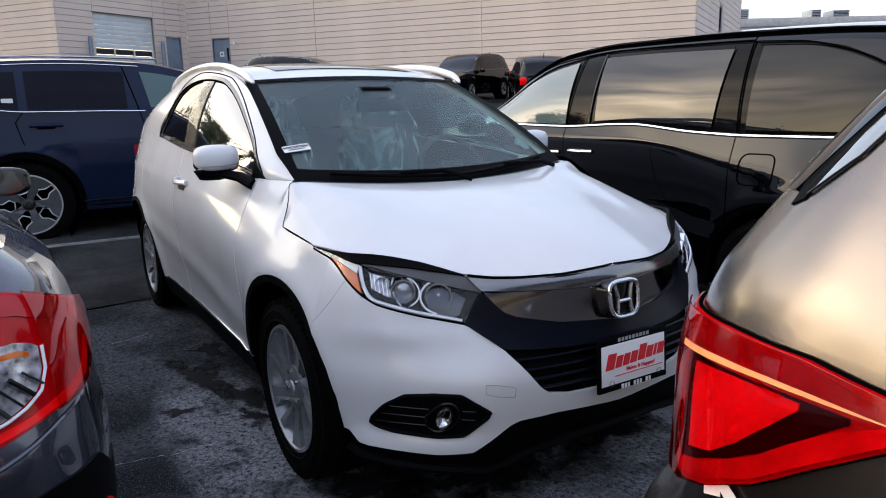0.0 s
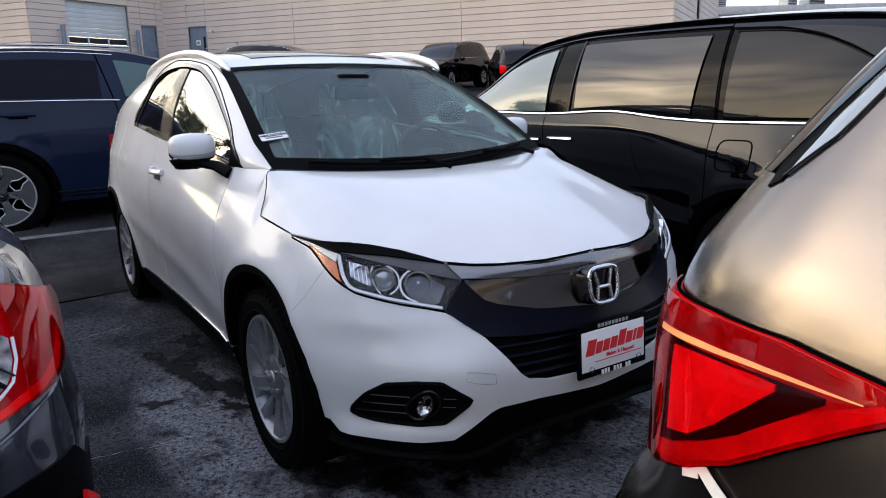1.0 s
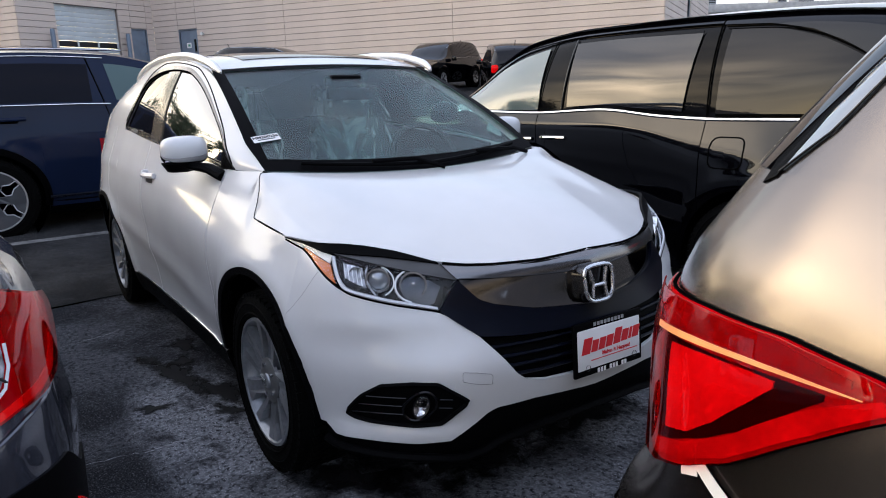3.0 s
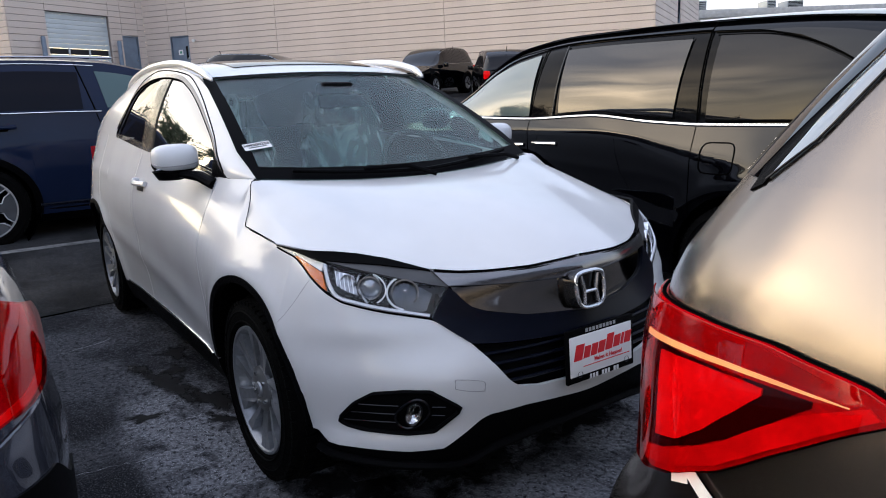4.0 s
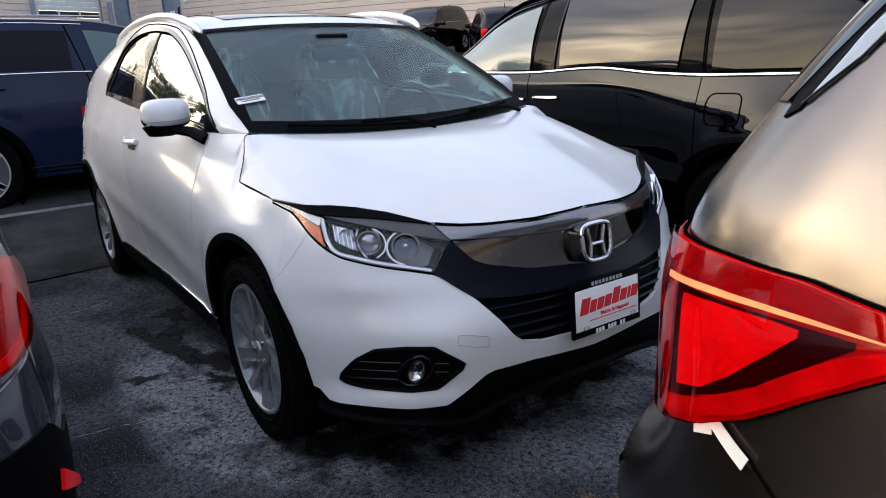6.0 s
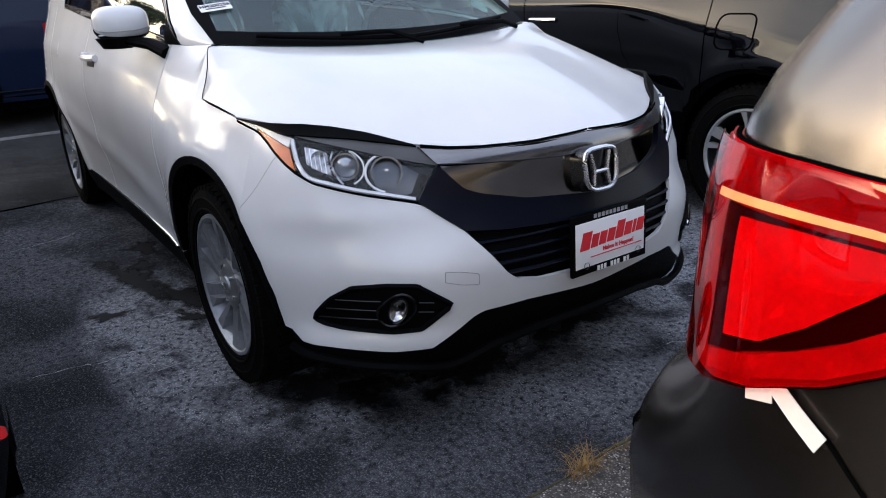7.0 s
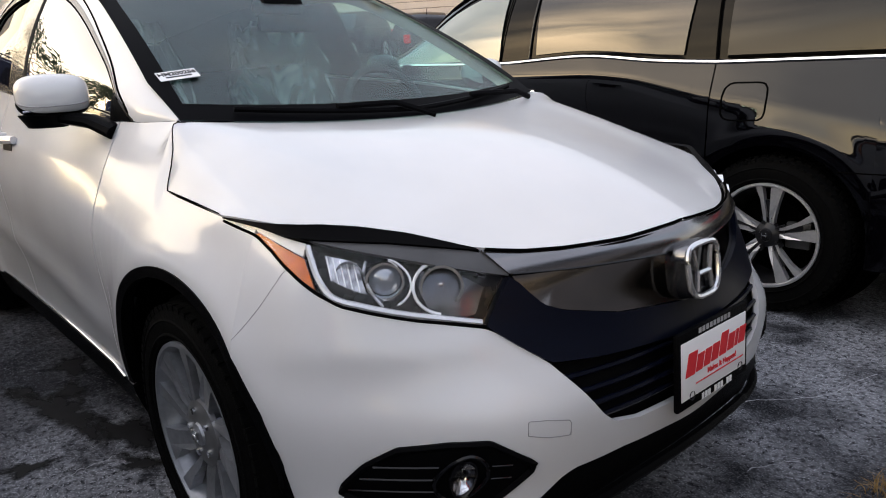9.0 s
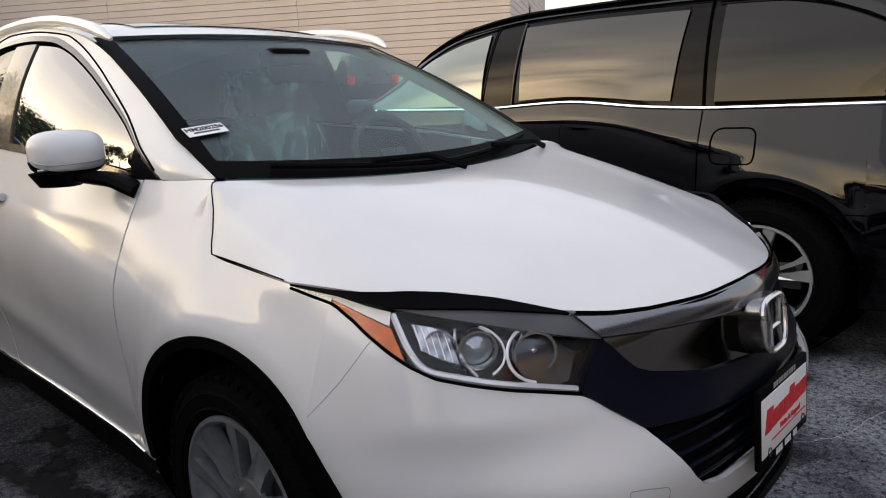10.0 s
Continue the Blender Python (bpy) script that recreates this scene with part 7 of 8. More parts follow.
def brz_body(s, v):
    x = brz(s, 0.5).x
    lo = arch_lo(x, [BHX, BHX + 2.65], 0.41, 0.34, 0.27)
    return brz(s, lo + (1.20 - lo) * v)


bsteps = sorted(set([-7.5 + 0.234375 * i for i in range(33)] + [-1.46, -1.465, -0.0001] + [round(-0.64 - 0.82 * math.cos(math.pi * k / 30), 4) for k in range(31)] + [i * 0.2 for i in range(51)]))
bb = grid(brz_body, bsteps, steps(0, 1, 26))
for mm in (Matrix.Identity(4), BM):
    part("body_side", moved(thick(bb, 0.01), mm), BRONZE, bronze, "bronze metallic bodywork")
    part("upper_body", moved(thick(grid(lambda s, v: brz(s, 1.20 + 0.40 * v), steps(-4.4, 10, 56), steps(0, 1, 10)), 0.01), mm), BRONZE, bronze)
    for a, b in ((-1.9, -0.15), (-3.9, -2.05)):
        part("side_window", moved(thick(strip(brz, [(a, 1.24), (b, 1.24)], [(a + 0.05, 1.52), (b - 0.05, 1.52)], 10, 5, 0.004), 0.003), mm), TINT, bronze, "dark side window")
    # Pale blue-grey base: the sky's reflection put into the pane's colour.
    part("quarter_window", moved(thick(strip(brz, [(3.55, 1.203), (3.05, 1.25), (2.90, 1.30), (2.6, 1.38), (1.8, 1.50)], [(3.58, 1.207), (3.66, 1.25), (4.1, 1.30), (4.2, 1.40), (4.2, 1.56)], 24, 6, 0.002), 0.002), mm), material("sky_painted_glass", (0.22, 0.25, 0.29), 0.03, coat=1.0, spec=0.9) if mm == Matrix.Identity(4) else bpy.data.materials["sky_painted_glass"], bronze, "quarter window with the sky's pale reflection put into its colour")
    part("window_seal", moved(ribbon(brz, [(3.58, 1.20), (3.02, 1.25), (2.87, 1.30), (2.57, 1.38), (1.77, 1.50)], 0.003, 0.003, 24), mm), GLOSS, bronze)
    part("tailgate_pillar", moved(thick(strip(brz, [(3.56, 1.195), (3.68, 1.25), (4.12, 1.30), (4.22, 1.40), (4.22, 1.58)], [(3.9, 1.185), (4.6, 1.25), (4.85, 1.30), (5.0, 1.40), (5.0, 1.58)], 20, 8, 0.0025), 0.003), mm), PLASTIC, bronze, "black tailgate pillar")
    part("rear_screen", moved(thick(strip(brz, [(4.2, 1.20), (10, 1.18)], [(4.0, 1.58), (10, 1.58)], 20, 8, 0.004), 0.004), mm), TINT, bronze)
    lo = [(0.95, 1.0), (1.12, 0.982), (1.48, 0.942), (1.96, 0.895), (2.28, 0.868), (3.0, 0.829), (3.64, 0.809), (4.3, 0.803), (5.35, 0.812)]
    hi = [(0.95, 1.008), (1.16, 1.022), (1.88, 1.036), (3.0, 1.038), (4.04, 1.036), (5.35, 1.03)]
    lamp = part("tail_light", moved(thick(strip(brz, lo, hi, 44, 12, 0.010), 0.02), mm), REDBASE, bronze, "glossy red tail light")
    part("outer_lens", moved(thick(strip(brz, lo[:-1] + [(4.9, 0.808)], hi[:-1] + [(4.9, 1.032)], 44, 12, 0.020), 0.002), mm), REDLENS, lamp, "clear red outer lens").visible_shadow = False
    part("light_gap", moved(ribbon(brz, lo + hi[::-1], 0.006, 0.005, 90, True), mm), DARK, lamp)
    part("light_dark_cell", moved(thick(strip(brz, [(1.45, 0.985), (2.0, 0.925), (2.6, 0.885), (3.3, 0.852), (3.85, 0.835)], [(1.45, 0.992), (2.0, 0.992), (3.0, 0.988), (3.85, 0.985)], 26, 8, 0.0125), 0.003), mm), REDDARK, lamp)
    part("light_reflector", moved(thick(strip(brz, [(1.84, 0.980), (2.1, 0.95), (2.5, 0.91), (2.95, 0.878), (3.5, 0.862)], [(1.84, 0.988), (2.1, 0.989), (2.8, 0.985), (3.5, 0.978)], 20, 8, 0.015), 0.003), mm), REDGLOW, lamp, "bright red reflector")
    # Orange line: the evening sky's reflection on the lens edge, put into colour.
    part("lens_glint_band", moved(thick(strip(brz, [(1.2, 1.000), (2.2, 0.999), (3.0, 0.994), (3.9, 0.988)], [(1.2, 1.001), (1.7, 1.004), (2.2, 1.005), (3.0, 1.002), (3.9, 0.996)], 20, 4, 0.0215), 0.002), mm), material("sky_glint_on_lens", (0.95, 0.36, 0.13), 0.12, coat=0.6, blotch=0.2, blotch_scale=12) if mm == Matrix.Identity(4) else bpy.data.materials["sky_glint_on_lens"], lamp)
    part("light_top", moved(thick(strip(brz, [(1.3, 1.006), (2.2, 1.008), (3.0, 1.005), (3.95, 1.0), (5.2, 0.998)], [(1.3, 1.014), (1.9, 1.030), (3.0, 1.032), (4.0, 1.030), (5.2, 1.026)], 24, 4, 0.0125), 0.003), mm), PINKRED, lamp, "upper red band, the sky's pink tinge put into its colour")
    part("light_low_band", moved(thick(strip(brz, [(1.05, 0.996), (1.48, 0.948), (1.96, 0.902), (2.28, 0.875), (3.0, 0.838), (3.75, 0.816)], [(1.12, 1.004), (1.52, 0.974), (2.28, 0.903), (3.0, 0.862), (3.75, 0.836)], 24, 4, 0.0135), 0.003), mm), REDMID, lamp)
    part("reversing_light", moved(thick(strip(brz, [(5.0, 0.835), (5.33, 0.84)], [(5.0, 0.985), (5.33, 0.99)], 8, 6, 0.0145), 0.004), mm), SILVER, lamp, "clear reversing light")
    part("bumper_gap", moved(ribbon(brz, [(2.75, 0.842), (2.2, 0.820), (1.84, 0.788), (1.3, 0.71), (0.6, 0.57)], 0.004, 0.001, 30), mm), DARK, bronze)
    part("hatch_gap", moved(ribbon(brz, [(5.2, 0.79), (5.2, 0.62), (5.6, 0.57), (10, 0.55)], 0.006, 0.001, 30), mm), DARK, bronze)
    part("lower_bumper", moved(thick(strip(brz, [(1.8, 0.25), (10, 0.25)], [(1.4, 0.36), (3, 0.38), (10, 0.40)], 24, 5, 0.006), 0.02), mm), PLASTIC, bronze, "black lower bumper")
    part("wheel_well", moved(moved(lathe([(0.41, -0.01), (0.41, 0.28), (0, 0.28)], 32), Matrix.Translation((BHX, BR_Y - 0.90, 0.34))), mm), DARK, bronze)
    for hx in (BHX, BHX + 2.65):
        if mm == BM:
            wheel(bronze, hx, BR_Y + 0.80, 0.34, 1, 0.34, 0.22, 0.215, "y")
        else:
            wheel(bronze, hx, BR_Y - 0.80, 0.34, -1, 0.34, 0.22, 0.215, "y")
part("roof", thick(grid(lambda x, u: (x, BR_Y + u * 0.66, 1.60 + 0.06 * (1 - u * u)), steps(2.05, 4.05, 16), steps(-1, 1, 12)), 0.01), BRONZE, bronze)
part("windscreen", thick(grid(lambda t, u: (4.05 + 0.95 * t, BR_Y + u * (0.66 + 0.18 * t), 1.60 - 0.42 * t + 0.06 * (1 - u * u)), steps(0, 1, 10), steps(-1, 1, 12)), 0.006), TINT, bronze)
for sgn in (1, -1):
    part("front_pillar", thick(grid(lambda t, v: Vector((4.05 + 0.95 * t, BR_Y + sgn * (0.66 + 0.18 * t), 1.60 - 0.42 * t)).lerp(Vector((4.05 + 0.95 * t, BR_Y + sgn * 0.89, 1.19)), v), steps(0, 1, 10), steps(0, 1, 3)), 0.01), BRONZE, bronze)
part("nose", thick(grid(lambda u, v: (6.05 + 0.18 * (1 - u * u) - 0.05 * v * v, BR_Y + u * 0.775, 0.28 + 0.75 * v), steps(-1, 1, 12), steps(0, 1, 8)), 0.01), BRONZE, bronze)
part("bonnet", thick(grid(lambda x, u: (x - 0.12 * u * u * max(x - 5.3, 0) / 0.8, BR_Y + u * (0.90 - br_taper(x)), 1.18 - 0.15 * ((x - 4.8) / 1.4) ** 2 + 0.03 * (1 - u * u)), steps(4.8, 6.12, 10), steps(-1, 1, 10)), 0.01), BRONZE, bronze)
part("underbody", rbox(1.9, 6.0, BR_Y - 0.7, BR_Y + 0.7, 0.2, 0.4, 0.04), DARK, bronze)
# shipping tape over the seam
part("tape", thick(strip(brz, [(3.08, 0.814), (2.74, 0.826)], [(3.12, 0.836), (2.80, 0.850)], 10, 3, 0.0075), 0.001), TAPE, bronze, "white tape on the seam")
part("tape", thick(strip(brz, [(2.84, 0.838), (2.26, 0.808)], [(2.76, 0.855), (2.19, 0.825)], 10, 3, 0.0075), 0.001), TAPE, bronze, "white tape on the seam")
part("tail_badge", thick(strip(brz, [(6.6, 0.72), (8.4, 0.72)], [(6.6, 0.75), (8.4, 0.75)], 12, 3, 0.004), 0.004), CHROME, bronze, "chrome tail badge")

# ---- ground ----
def lot(name, x0, x1, y0, y1, mat, label, dz=0.0, nx=60, ny=8):
    geo = grid(lambda x, y: (x, y, lot_z(x) + dz), steps(x0, x1, nx), steps(y0, y1, ny))
    ob = part(name, geo, mat)
    return tagged(ob, label, "ground", kind="structure")


far_x = sorted(set([-400, -200, -100, -60, -45.001, -45] + [-45 + i for i in range(41)] + [-5 + 0.2 * i for i in range(25)] + [0, 20, 60, 150, 400]))
ground = part("ground", grid(lambda x, y: (x, y, lot_z(x)), far_x, [-400, -150, -60, -20, -6, 0, 6, 20, 60, 150, 400]), ASPHALT)
tagged(ground, "weathered dark asphalt with pale worn stone and stains", "ground", kind="structure")
bay = lot("pavement", -30.0, -2.76, -14, 20, ASPHALT2, "smoother dark asphalt bay behind the seam", 0.004, 60, 4)
apron = part("road", grid(lambda u, v: (1.062 + 0.012 * math.sin(v * 5.3) + 0.008 * math.sin(v * 13) + u, v, 0.004), [0, 0.05, 0.5, 2, 6, 30], steps(-12, 14, 200)), GRAVEL)
tagged(apron, "coarse aggregate paving beyond a ragged seam", "road", kind="structure")
seam = part("paving_seam", tube([(1.055 + 0.012 * math.sin(v * 5.3) + 0.008 * math.sin(v * 13), v, 0.002) for v in steps(-6, 8, 160)], lambda t: 0.0075 + 0.004 * math.sin(t * 90) + 0.002 * math.sin(t * 211), 6, flat=0.5), MOSS)
tagged(seam, "mossy crack along the paving seam", "ground", kind="structure")
seam2 = part("paving_seam", tube([(-2.745 + 0.03 * math.sin(v * 2.2) + 0.012 * math.sin(v * 9), v, lot_z(-2.745) + 0.003) for v in steps(-6, 8, 160)], 0.009, 6, flat=0.5), DARK)
tagged(seam2, "dark open crack in the asphalt", "ground", kind="structure")


def crack(name, pts, w, mat, label):
    rnd = random.Random(len(pts) + int(pts[0][0] * 100))
    out = []
    for (a, b), (c, d) in zip(pts[:-1], pts[1:]):
        for t in steps(0, 1, 10)[:-1]:
            out.append((a + (c - a) * t + rnd.uniform(-0.008, 0.008), b + (d - b) * t + rnd.uniform(-0.008, 0.008), lot_z(a) + 0.001))
    ob = part(name, tube(out, lambda t: w * 0.55 * (0.2 + 0.8 * rnd.random()), 5, flat=0.25), mat)
    return tagged(ob, label, "ground", kind="structure")


PALE = material("pale_crack_dust", (0.34, 0.345, 0.37), 0.95, grain=0.6, grain_scale=90)

for pts, w in ((((-0.40, -1.16), (-0.41, -1.05), (-0.39, -0.94)), 0.007), (((-0.21, -1.02), (-0.21, -0.91)), 0.006), (((-0.60, -1.17), (-0.64, -1.04), (-0.67, -0.93), (-0.68, -0.79)), 0.006), (((-0.44, -1.36), (-0.41, -1.16)), 0.004),
               (((-1.94, -1.28), (-2.0, -1.04), (-2.12, -0.86)), 0.005), (((1.00, 0.16), (1.045, 0.14)), 0.006), (((1.035, 0.10), (1.045, 0.40)), 0.006), (((0.55, 0.85), (0.72, 1.05), (0.80, 1.4)), 0.006), (((0.75, 0.45), (0.85, 0.62)), 0.006)):
    crack("pavement_crack", list(pts), w, PALE, "pale dusty crack line in the asphalt")

# painted bay line
bl = part("bay_line", grid(lambda x, y: (x, y, lot_z(x) + 0.008), [-4.86, -4.80, -4.75], steps(-3.2, 3.0, 20)), LINEPAINT)
tagged(bl, "worn pale bay line", "road marking", kind="structure")

# oil stains, flat and uneven, and painted shade under the car's nose
def stain(cx, cy, rx, ry, turn, seed):
    rnd = random.Random(seed)
    n = 36
    ph = [rnd.uniform(0, 6.28) for _ in range(5)]
    ca, sa = math.cos(radians(turn)), math.sin(radians(turn))
    verts = [(cx, cy, lot_z(cx) + 0.0022)]
    for i in range(n):
        a = 2 * math.pi * i / n
        k = 1 + 0.22 * math.sin(3 * a + ph[0]) + 0.16 * math.sin(5 * a + ph[1]) + 0.10 * math.sin(9 * a + ph[2])
        x, y = 1.5 * rx * k * math.cos(a), 1.7 * ry * k * math.sin(a)
        px = cx + x * ca - y * sa
        verts.append((px, cy + x * sa + y * ca, lot_z(px) + 0.0022))
    ob = part("stain_and_shade", (verts, [(0, 1 + i, 1 + (i + 1) % n) for i in range(n)]), STAIN_SHADE)
    patch_fade = ob.data.attributes.new("patch_fade", "FLOAT", "POINT")
    patch_fade.data.foreach_set("value", [1.0] + [0.0] * n)
    return tagged(ob, "dark soft patch on the asphalt: oil stains, and shade painted under the nose", "stain", kind="structure")


# Rows with x from 0.05 to 0.40 paint shade under the bumper.
for i, row in enumerate(((-1.12, -0.86, 0.26, 0.055, 12), (-0.80, -0.74, 0.16, 0.06, 15), (-1.40, -0.93, 0.10, 0.035, 20), (-0.80, -1.05, 0.075, 0.030, 70), (-0.57, -0.78, 0.07, 0.035, 30), (0.52, -0.36, 0.055, 0.045, 0), (0.26, -0.58, 0.20, 0.13, 40), (0.40, -0.18, 0.13, 0.26, 0), (0.38, 0.32, 0.12, 0.22, 0), (0.05, 0.0, 0.30, 0.42, 0), (-1.55, -0.72, 0.12, 0.05, 0), (-1.30, -0.80, 0.07, 0.06, 0))):
    stain(*row, 11 + i)

# tufts of dry grass in the seam
def tuft(cx, cy, n, h, seed):
    rnd = random.Random(seed)
    for _ in range(n):
        a, lean = rnd.uniform(0, 6.28), rnd.uniform(0.4, 1.3)
        l = h * rnd.uniform(0.5, 1.1)
        bx, by = cx + rnd.gauss(0, 0.018), cy + rnd.gauss(0, 0.03)
        dx, dy = math.cos(a), math.sin(a)
        w = rnd.uniform(0.0010, 0.0022)
        o = len(blades)
        for k in range(4):
            t = k / 3
            px, py, pz = bx + dx * l * lean * t * t, by + dy * l * lean * t * t, 0.003 + l * (t - 0.45 * lean * t * t)
            ww = w * (1 - 0.85 * t)
            blades.extend([(px - dy * ww, py + dx * ww, pz), (px + dy * ww, py - dx * ww, pz)])
        for k in range(3):
            blade_faces.append((o + 2 * k, o + 2 * k + 1, o + 2 * k + 3, o + 2 * k + 2))


blades, blade_faces = [], []
for i, row in enumerate(((1.06, -0.28, 90, 0.075), (1.05, 0.44, 60, 0.05), (1.05, 0.60, 70, 0.05), (1.045, 0.90, 40, 0.035), (1.04, 1.25, 50, 0.04), (1.06, 0.22, 25, 0.025), (1.05, 1.9, 40, 0.04), (1.07, -0.15, 30, 0.03))):
    tuft(*row, 31 + i)
grass = part("grass", (blades, blade_faces), DRYGRASS, smooth=0)
tagged(grass, "tufts of dry yellow grass growing from the paving seam", "grass", kind="stuff")

# ---- building ----
def wall_run(name, a, b, z0, z1, label, openings=(), course=0.30, thick_m=0.3, seams=()):
    """A wall from plan point a to b, faced with long courses of block; openings as (start, end, bottom, top) along it."""
    ax, ay = a
    L = math.hypot(b[0] - ax, b[1] - ay)
    m = Matrix.Translation((ax, ay, 0)) @ pose(0, 0, 0, 0, 0, math.degrees(math.atan2(b[1] - ay, b[0] - ax)))
    wall = thing(name, label, "wall", at=m, kind="structure")
    cuts = sorted(set([0, L] + [c for o in openings for c in o[:2]] + list(seams)))
    back, nb = [], 0
    z = z0
    k = 0
    protos = {}
    pieces = []
    while z < z1 - 1e-6:
        h = min(course, z1 - z)
        for c0, c1 in zip(cuts[:-1], cuts[1:]):
            zlo, zhi = z, z + h
            for o0, o1, ob_, ot in openings:
                if c0 >= o0 - 1e-6 and c1 <= o1 + 1e-6:
                    if zlo < ot and zhi > ob_:
                        if zhi > ot:
                            zlo = ot
                        else:
                            zhi = zlo
            if zhi - zlo > 0.02:
                pieces.append((c0 + 0.006, c1 - 0.006, zlo + 0.011, zhi - 0.011))
        z += h
        k += 1
    for x0, x1, q0, q1 in pieces:
        key = (round(x1 - x0, 3), round(q1 - q0, 3))
        if key not in protos:
            me = bpy.data.meshes.new("course_block")
            g = rbox(0, key[0], -0.03, 0.03, 0, key[1], 0.006, 1)
            me.from_pydata(g[0], [], g[1])
            me.materials.append(SIDING)
            protos[key] = me
        ob = new("course_block", protos[key])
        ob.parent, ob.matrix_basis = wall, Matrix.Translation((x0, 0, q0))
    # backing with joints set back behind the faces
    spans = []
    for c0, c1 in zip(cuts[:-1], cuts[1:]):
        segs = [(z0, z1)]
        for o0, o1, ob_, ot in openings:
            if c0 >= o0 - 1e-6 and c1 <= o1 + 1e-6:
                segs = [(lo, hi) for s0, s1 in segs for lo, hi in ((s0, min(s1, ob_)), (max(s0, ot), s1)) if hi - lo > 0.01]
        for lo, hi in segs:
            spans.append(rbox(c0, c1, 0.024, thick_m, lo, hi, 0))
    part("wall_core", merge(*spans), JOINT, wall, smooth=0)
    return wall, m


C0, C1, C2, C3, CL = (-37.4, 1.6), (-41.1, 8.5), (-18.5, 24.2), (-26.7, 38.5), (-45.6, -4.1)
GZ = 3.1
w0, m0 = wall_run("wall_garage", C0, C1, 1.8, 10.2, "beige block wall round a pale roller door", [(1.95, 5.55, GZ - 0.5, 6.3), (6.30, 7.35, GZ - 0.5, 5.36)])
w1, m1 = wall_run("wall_long", C1, C2, 1.0, 10.2, "long beige wall of level block courses", [(1.72, 2.98, GZ - 0.5, 5.27)], seams=(8.6, 17.9))
w2, m2 = wall_run("wall_end", C2, C3, 1.0, 10.2, "pale grey end wall of block courses", [(6.9, 8.1, 3.6, 6.0)])
w3, m3 = wall_run("wall_left", CL, C0, 1.8, 10.2, "beige block wall in the corner")
top = part("roof_slab", ([(*C0, 10.2), (*C1, 10.2), (*C2, 10.2), (*C3, 10.2), (-60, 45, 10.2), (-60, -4.1, 10.2), (*CL, 10.2), (*C0, 10.5), (*C1, 10.5), (*C2, 10.5), (*C3, 10.5), (-60, 45, 10.5), (-60, -4.1, 10.5), (*CL, 10.5)],
                        [(0, 1, 2, 3, 4, 5, 6), (13, 12, 11, 10, 9, 8, 7)] + [(i, (i + 1) % 7, (i + 1) % 7 + 7, i + 7) for i in range(7)]), ROOFMETAL, smooth=0)
tagged(top, "grey flat roof edge", "roof", kind="structure")

gar = thing("garage_door", "pale grey roller door with a row of small dark windows, closed", "garage door", at=m0, kind="structure")
for i in range(14):
    z = GZ + i * 0.232
    if i == 5:
        for k in range(3):
            part("window_pane", rbox(2.02 + k * 1.17, 3.10 + k * 1.17, 0.185, 0.20, z + 0.012, z + 0.30, 0.003), INK, gar)
        part("window_row", merge(rbox(1.95, 2.02, 0.15, 0.21, z, z + 0.312, 0.004), *[rbox(3.10 + k * 1.17, 3.19 + k * 1.17, 0.15, 0.21, z, z + 0.312, 0.004) for k in range(2)], rbox(5.44, 5.55, 0.15, 0.21, z, z + 0.312, 0.004)), SHUTTER, gar)
    else:
        z += 0.085 if i > 5 else 0.0
        part("door_slat", rbox(1.95, 5.55, 0.15, 0.21, z, min(z + 0.226, 6.3), 0.012), SHUTTER, gar)
for x in (1.45, 5.78):
    b = part("bollard", moved(lathe([(0, 1.95), (0.08, 1.94), (0.11, 1.88), (0.11, 0)], 20, "z"), m0 @ Matrix.Translation((x, -0.35, GZ))), DOORBLUE)
    tagged(b, "grey-blue steel bollard guarding the roller door", "bollard", "bollards")


def steel_door(m, x0, x1, top_z, sign, plate):
    d = thing("steel_door", "closed blue-grey steel service door", "door", at=m, kind="structure")
    part("leaf", rbox(x0 + 0.06, x1 - 0.06, 0.06, 0.11, GZ - 0.1, top_z - 0.06, 0.01), DOORBLUE, d)
    part("door_frame", merge(rbox(x0, x0 + 0.06, 0.0, 0.14, GZ - 0.1, top_z, 0.01), rbox(x1 - 0.06, x1, 0.0, 0.14, GZ - 0.1, top_z, 0.01), rbox(x0 + 0.06, x1 - 0.06, 0.0, 0.14, top_z - 0.06, top_z, 0.01)), DOORBLUE, d)
    if plate:
        part("vision_panel", rbox(x1 - 0.30, x1 - 0.16, 0.05, 0.06, top_z - 1.25, top_z - 0.55, 0.004), TINT, d)
        part("door_notice", rbox(x0 + 0.45, x0 + 0.75, 0.052, 0.06, top_z - 1.0, top_z - 0.72, 0.002), PAPER, d)
        part("notice_mark", rbox(x0 + 0.52, x0 + 0.68, 0.049, 0.053, top_z - 0.92, top_z - 0.80, 0.001), material("green_ink", (0.1, 0.3, 0.2), 0.6), d)
    part("door_lever", rbox(x1 - 0.22, x1 - 0.10, 0.02, 0.06, GZ + 0.95, GZ + 1.0, 0.008), CHROME, d)


steel_door(m0, 6.30, 7.35, 5.36, False, False)
steel_door(m1, 1.72, 2.98, 5.27, True, True)
wp = thing("wall_lamp", "small pale lamp on a bracket beside the service door", "lamp", at=m1 @ Matrix.Translation((3.45, -0.03, 4.95)))
part("lamp_head", moved(lathe([(0, -0.26), (0.07, -0.25), (0.09, -0.15), (0.05, -0.06)], 16), Matrix.Identity(4)), PAPER, wp)
part("bracket", rbox(-0.02, 0.02, -0.10, 0.0, -0.02, 0.02, 0.004), DARKCHROME, wp)
sw = thing("slot_window", "tall dark window in the end wall", "window", at=m2, kind="structure")
part("pane", rbox(6.95, 8.05, 0.10, 0.12, 3.65, 5.95, 0.004), TINT, sw)
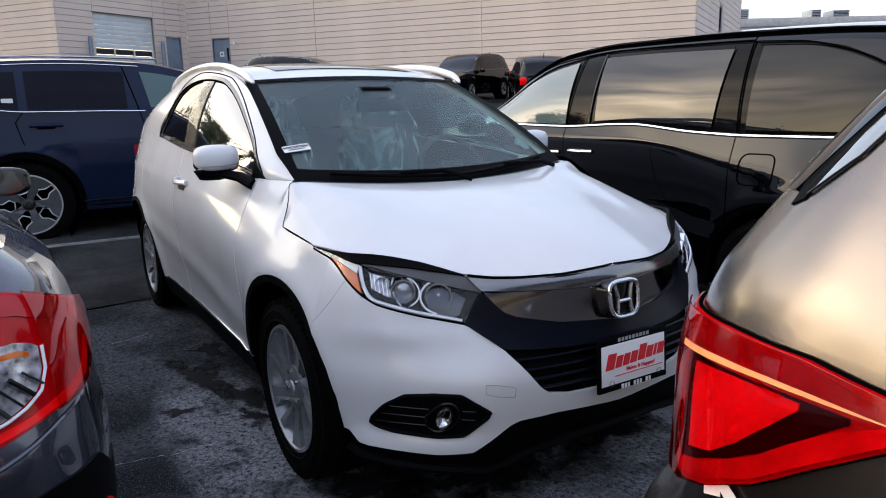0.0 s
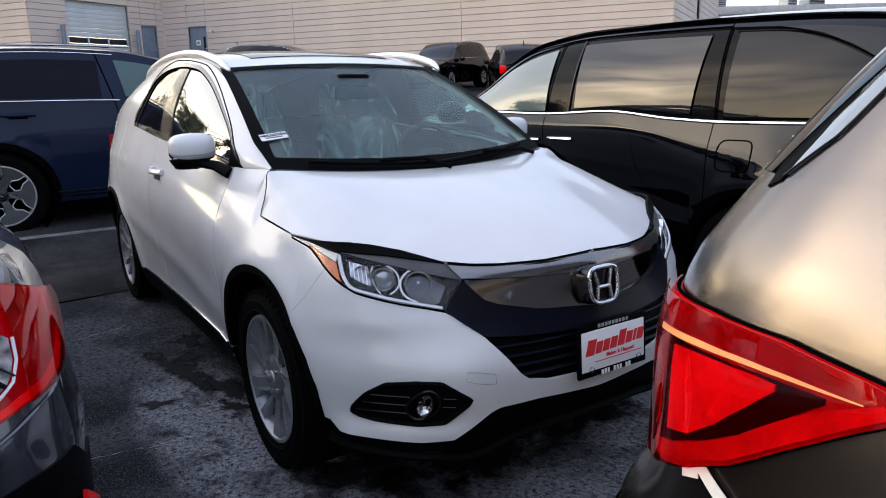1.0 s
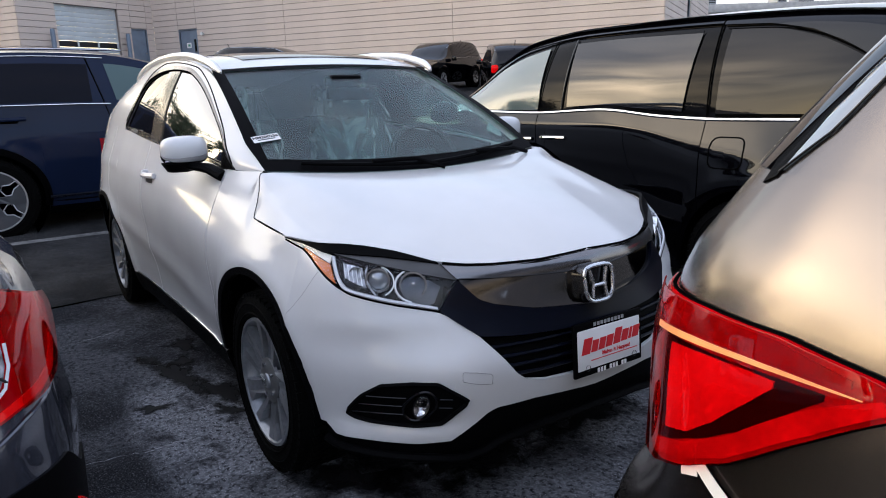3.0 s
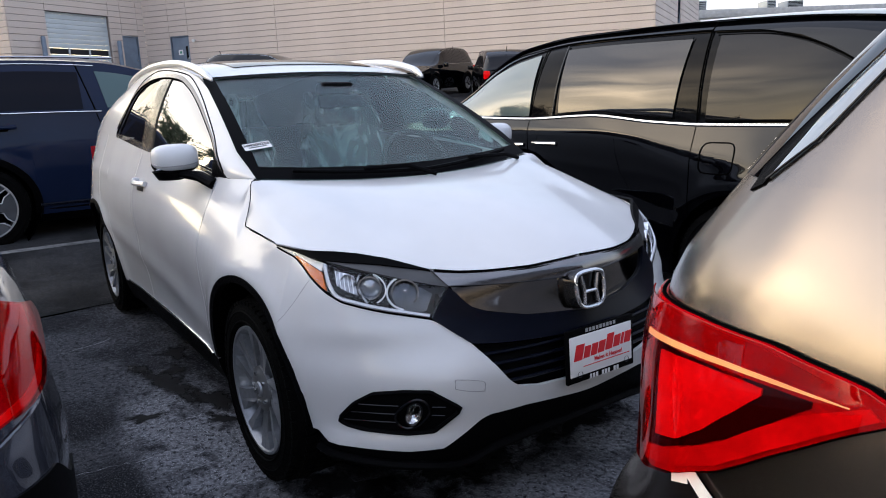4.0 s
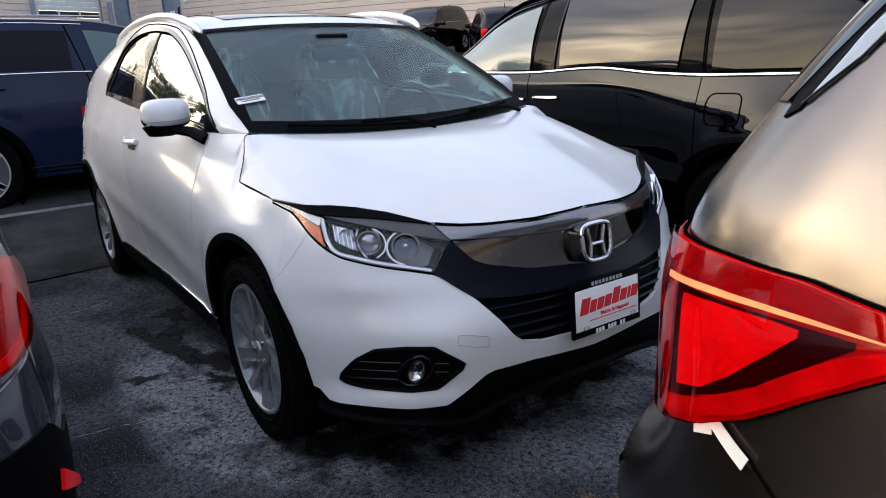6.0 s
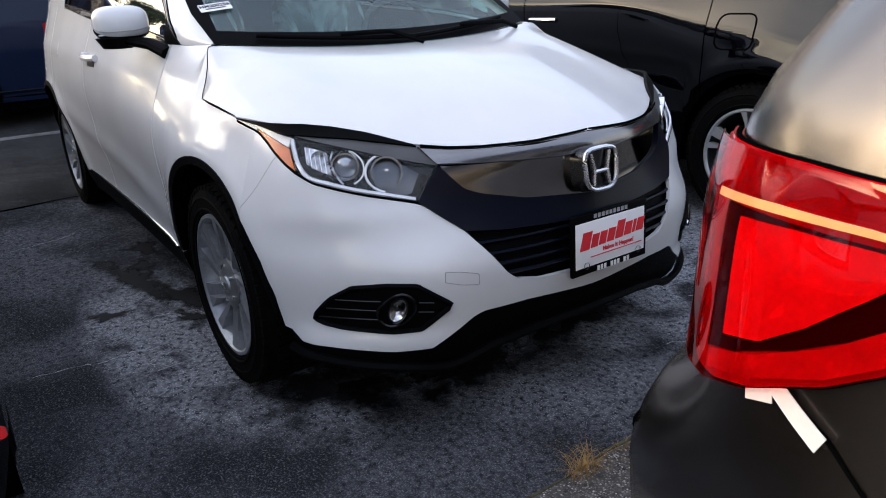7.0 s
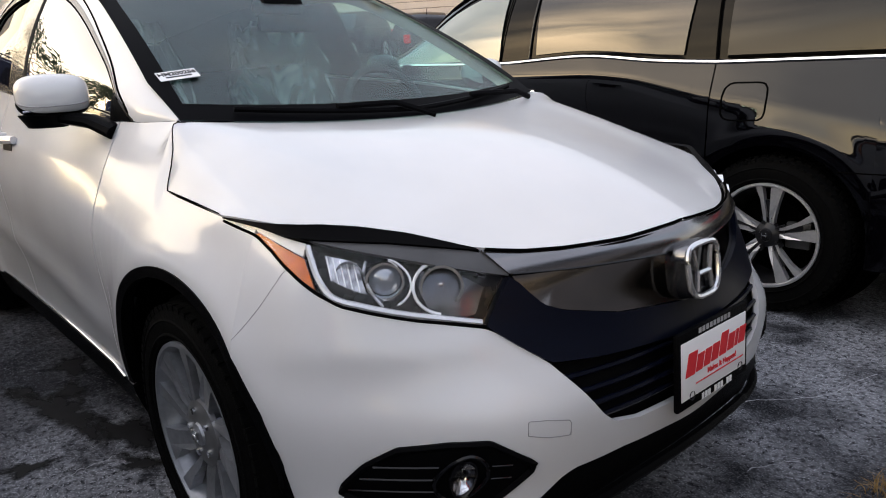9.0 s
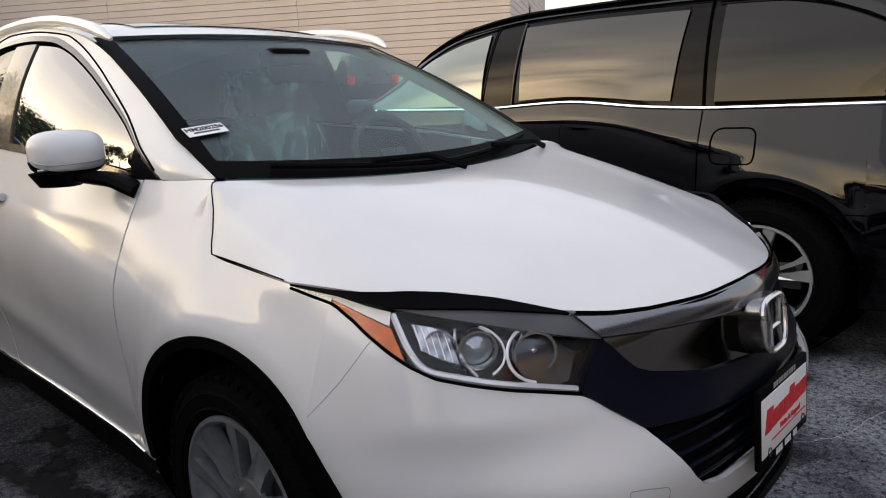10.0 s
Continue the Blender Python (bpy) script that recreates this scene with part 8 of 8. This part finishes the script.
part("window_frame", merge(rbox(6.9, 6.98, 0.02, 0.16, 3.6, 6.0, 0.01), rbox(8.02, 8.1, 0.02, 0.16, 3.6, 6.0, 0.01), rbox(6.98, 8.02, 0.02, 0.16, 5.92, 6.0, 0.01)), DOORBLUE, sw)

# low neighbour building with roof units
nb = thing("warehouse", "long low pale warehouse with rooftop air units", "building", at=Matrix.Translation((-58, 42, 0)) @ pose(0, 0, 0, 0, 0, 58))
part("wall", rbox(0, 60, 0, 20, 2.5, 8.35, 0.02), material("pale_grey_cladding", (0.46, 0.45, 0.44), 0.7, blotch=0.1, blotch_scale=0.3), nb)
part("parapet", rbox(-0.2, 60.2, -0.2, 20.2, 8.35, 9.15, 0.02), ROOFMETAL, nb)
for x0, l, h in ((24.0, 2.6, 1.1), (33.0, 1.0, 0.9), (35.2, 1.7, 0.8)):
    u = part("air_unit", rbox(x0, x0 + l, 1.5, 3.5, 9.15, 9.15 + h, 0.03), material("unit_grey", (0.30, 0.33, 0.36), 0.5) if x0 < 30 else bpy.data.materials["unit_grey"], nb)
    for k in range(5):
        part("unit_louvre", rbox(x0 + 0.1, x0 + l - 0.1, 1.46, 1.5, 9.3 + k * h / 6, 9.3 + k * h / 6 + 0.06, 0.005), DARK, u)


# far parked SUVs
def far_suv(name, label, cx, cy, heading, dark, group="parked cars by the building", tall=1.70):
    m = Matrix.Translation((cx, cy, lot_z(cx))) @ pose(0, 0, 0, 0, -4.6 * math.cos(radians(heading)) * -1, heading) @ Matrix.Translation((-2.3, 0, 0))
    k = tall / 1.70
    car, side, up = simple_car(name, label, "car", m, dark, 4.6, 0.92, (0.95, 3.65), 0.35, 0.23,
                               curve((0, 1.0), (0.4, 1.10), (3.3, 1.06), (3.7, 1.02), (4.6, 0.80)), curve((0, 1.05), (0.3, 1.48 * k), (0.9, 1.66 * k), (1.8, 1.68 * k), (2.5, 1.64 * k), (2.9, 1.50 * k), (3.7, 1.04), (4.6, 0.82)), 0.68,
                               ((0.4, 1.2), (1.28, 2.0), (2.08, 2.8)), "y", front=(2.5, 3.7), rear=(0.05, 0.5), group=group)
    for mm in (Matrix.Identity(4), MIRROR):
        part("tail_light", moved(rbox(-0.06, 0.10, -0.84, -0.62, 0.75, 1.02, 0.03), mm), REDGLOW, car)
        part("headlight", moved(rbox(4.35, 4.58, -0.80, -0.5, 0.62, 0.78, 0.04), mm), SILVER, car)
        part("door_mirror", moved(rbox(2.9, 3.05, -1.10, -0.92, 0.98, 1.14, 0.04), mm), dark, car)
    part("antenna", tube([(0.4, 0, 1.62 * k), (0.3, 0, 1.80 * k)], 0.012), DARK, car)
    return car


far_suv("black_suv", "black SUV seen from the front, parked before the building", -21.0, 14.2, -62, BLACKP)
far_suv("black_suv", "black SUV showing its tail and red rear light", -18.6, 15.6, 148, BLACKP)
far_suv("dark_suv", "dark SUV of which the roof shows above the white car", -22.4, 8.2, 40, BLACKP, tall=1.46)

# timber kerb under the blue car
kb = part("timber_kerb", moved(rbox(-0.07, 0.07, -1.15, 1.1, -0.03, 0.05, 0.015), Matrix.Translation((-6.12, 0.0, lot_z(-6.12)))), KERB)
tagged(kb, "weathered pale timber kerb lying under the blue car", "kerb", kind="structure")


# ---- trees: some seen in the glass, the rest added unseen ----
def tree(cx, cy, h, seed):
    rnd = random.Random(seed)
    t = thing("tree", "dark leafy tree at the edge of the lot", "tree", "trees behind the lot", at=Matrix.Translation((cx, cy, lot_z(cx))))
    trunk = [(0, 0, 0), (0.1 * rnd.uniform(-1, 1), 0.1, h * 0.3), (0.25 * rnd.uniform(-1, 1), 0.1, h * 0.65), (0, 0, h * 0.95)]
    limbs = [tube(trunk, lambda k: 0.20 * (1 - 0.85 * k), 8)]
    verts, faces = [], []
    for i in range(16):
        z = h * rnd.uniform(0.25, 0.9)
        a, l = rnd.uniform(0, 6.28), h * 0.30 * (1.15 - z / h) + 0.4
        tip = Vector((math.cos(a) * l, math.sin(a) * l, z + l * 0.5))
        limbs.append(tube([(0, 0, z), tuple(tip * 0.5 + Vector((0, 0, z * 0.45))), tuple(tip)], lambda k: 0.06 * (1 - 0.8 * k), 5))
        for _ in range(150):
            p = tip + Vector((rnd.gauss(0, 1), rnd.gauss(0, 1), rnd.gauss(0, 0.8))) * (0.10 * h * 0.75)
            n = Vector((rnd.gauss(0, 1), rnd.gauss(0, 1), rnd.gauss(0, 1))).normalized()
            u = n.orthogonal().normalized() * rnd.uniform(0.10, 0.24)
            w = n.cross(u) * 0.6
            o = len(verts)
            verts += [tuple(p - u), tuple(p + w), tuple(p + u), tuple(p - w)]
            faces.append((o, o + 1, o + 2, o + 3))
    part("trunk", merge(*limbs), BARK, t)
    part("crown", (verts, faces), LEAF, t, smooth=0)


for i, (x, y, h) in enumerate(((-42, -10.5, 11), (-38, -14, 7.5), (-46, -17, 9), (-36, -19, 6.5), (-33, -24, 8), (-40, -28, 10), (-28, -30, 6), (-20, -34, 5.5), (-8, -38, 5.2), (4, -40, 8), (16, -38, 7), (28, -30, 9), (36, -14, 7), (38, 4, 8), (36, 22, 7))):
    tree(x, y, h, 70 + i)
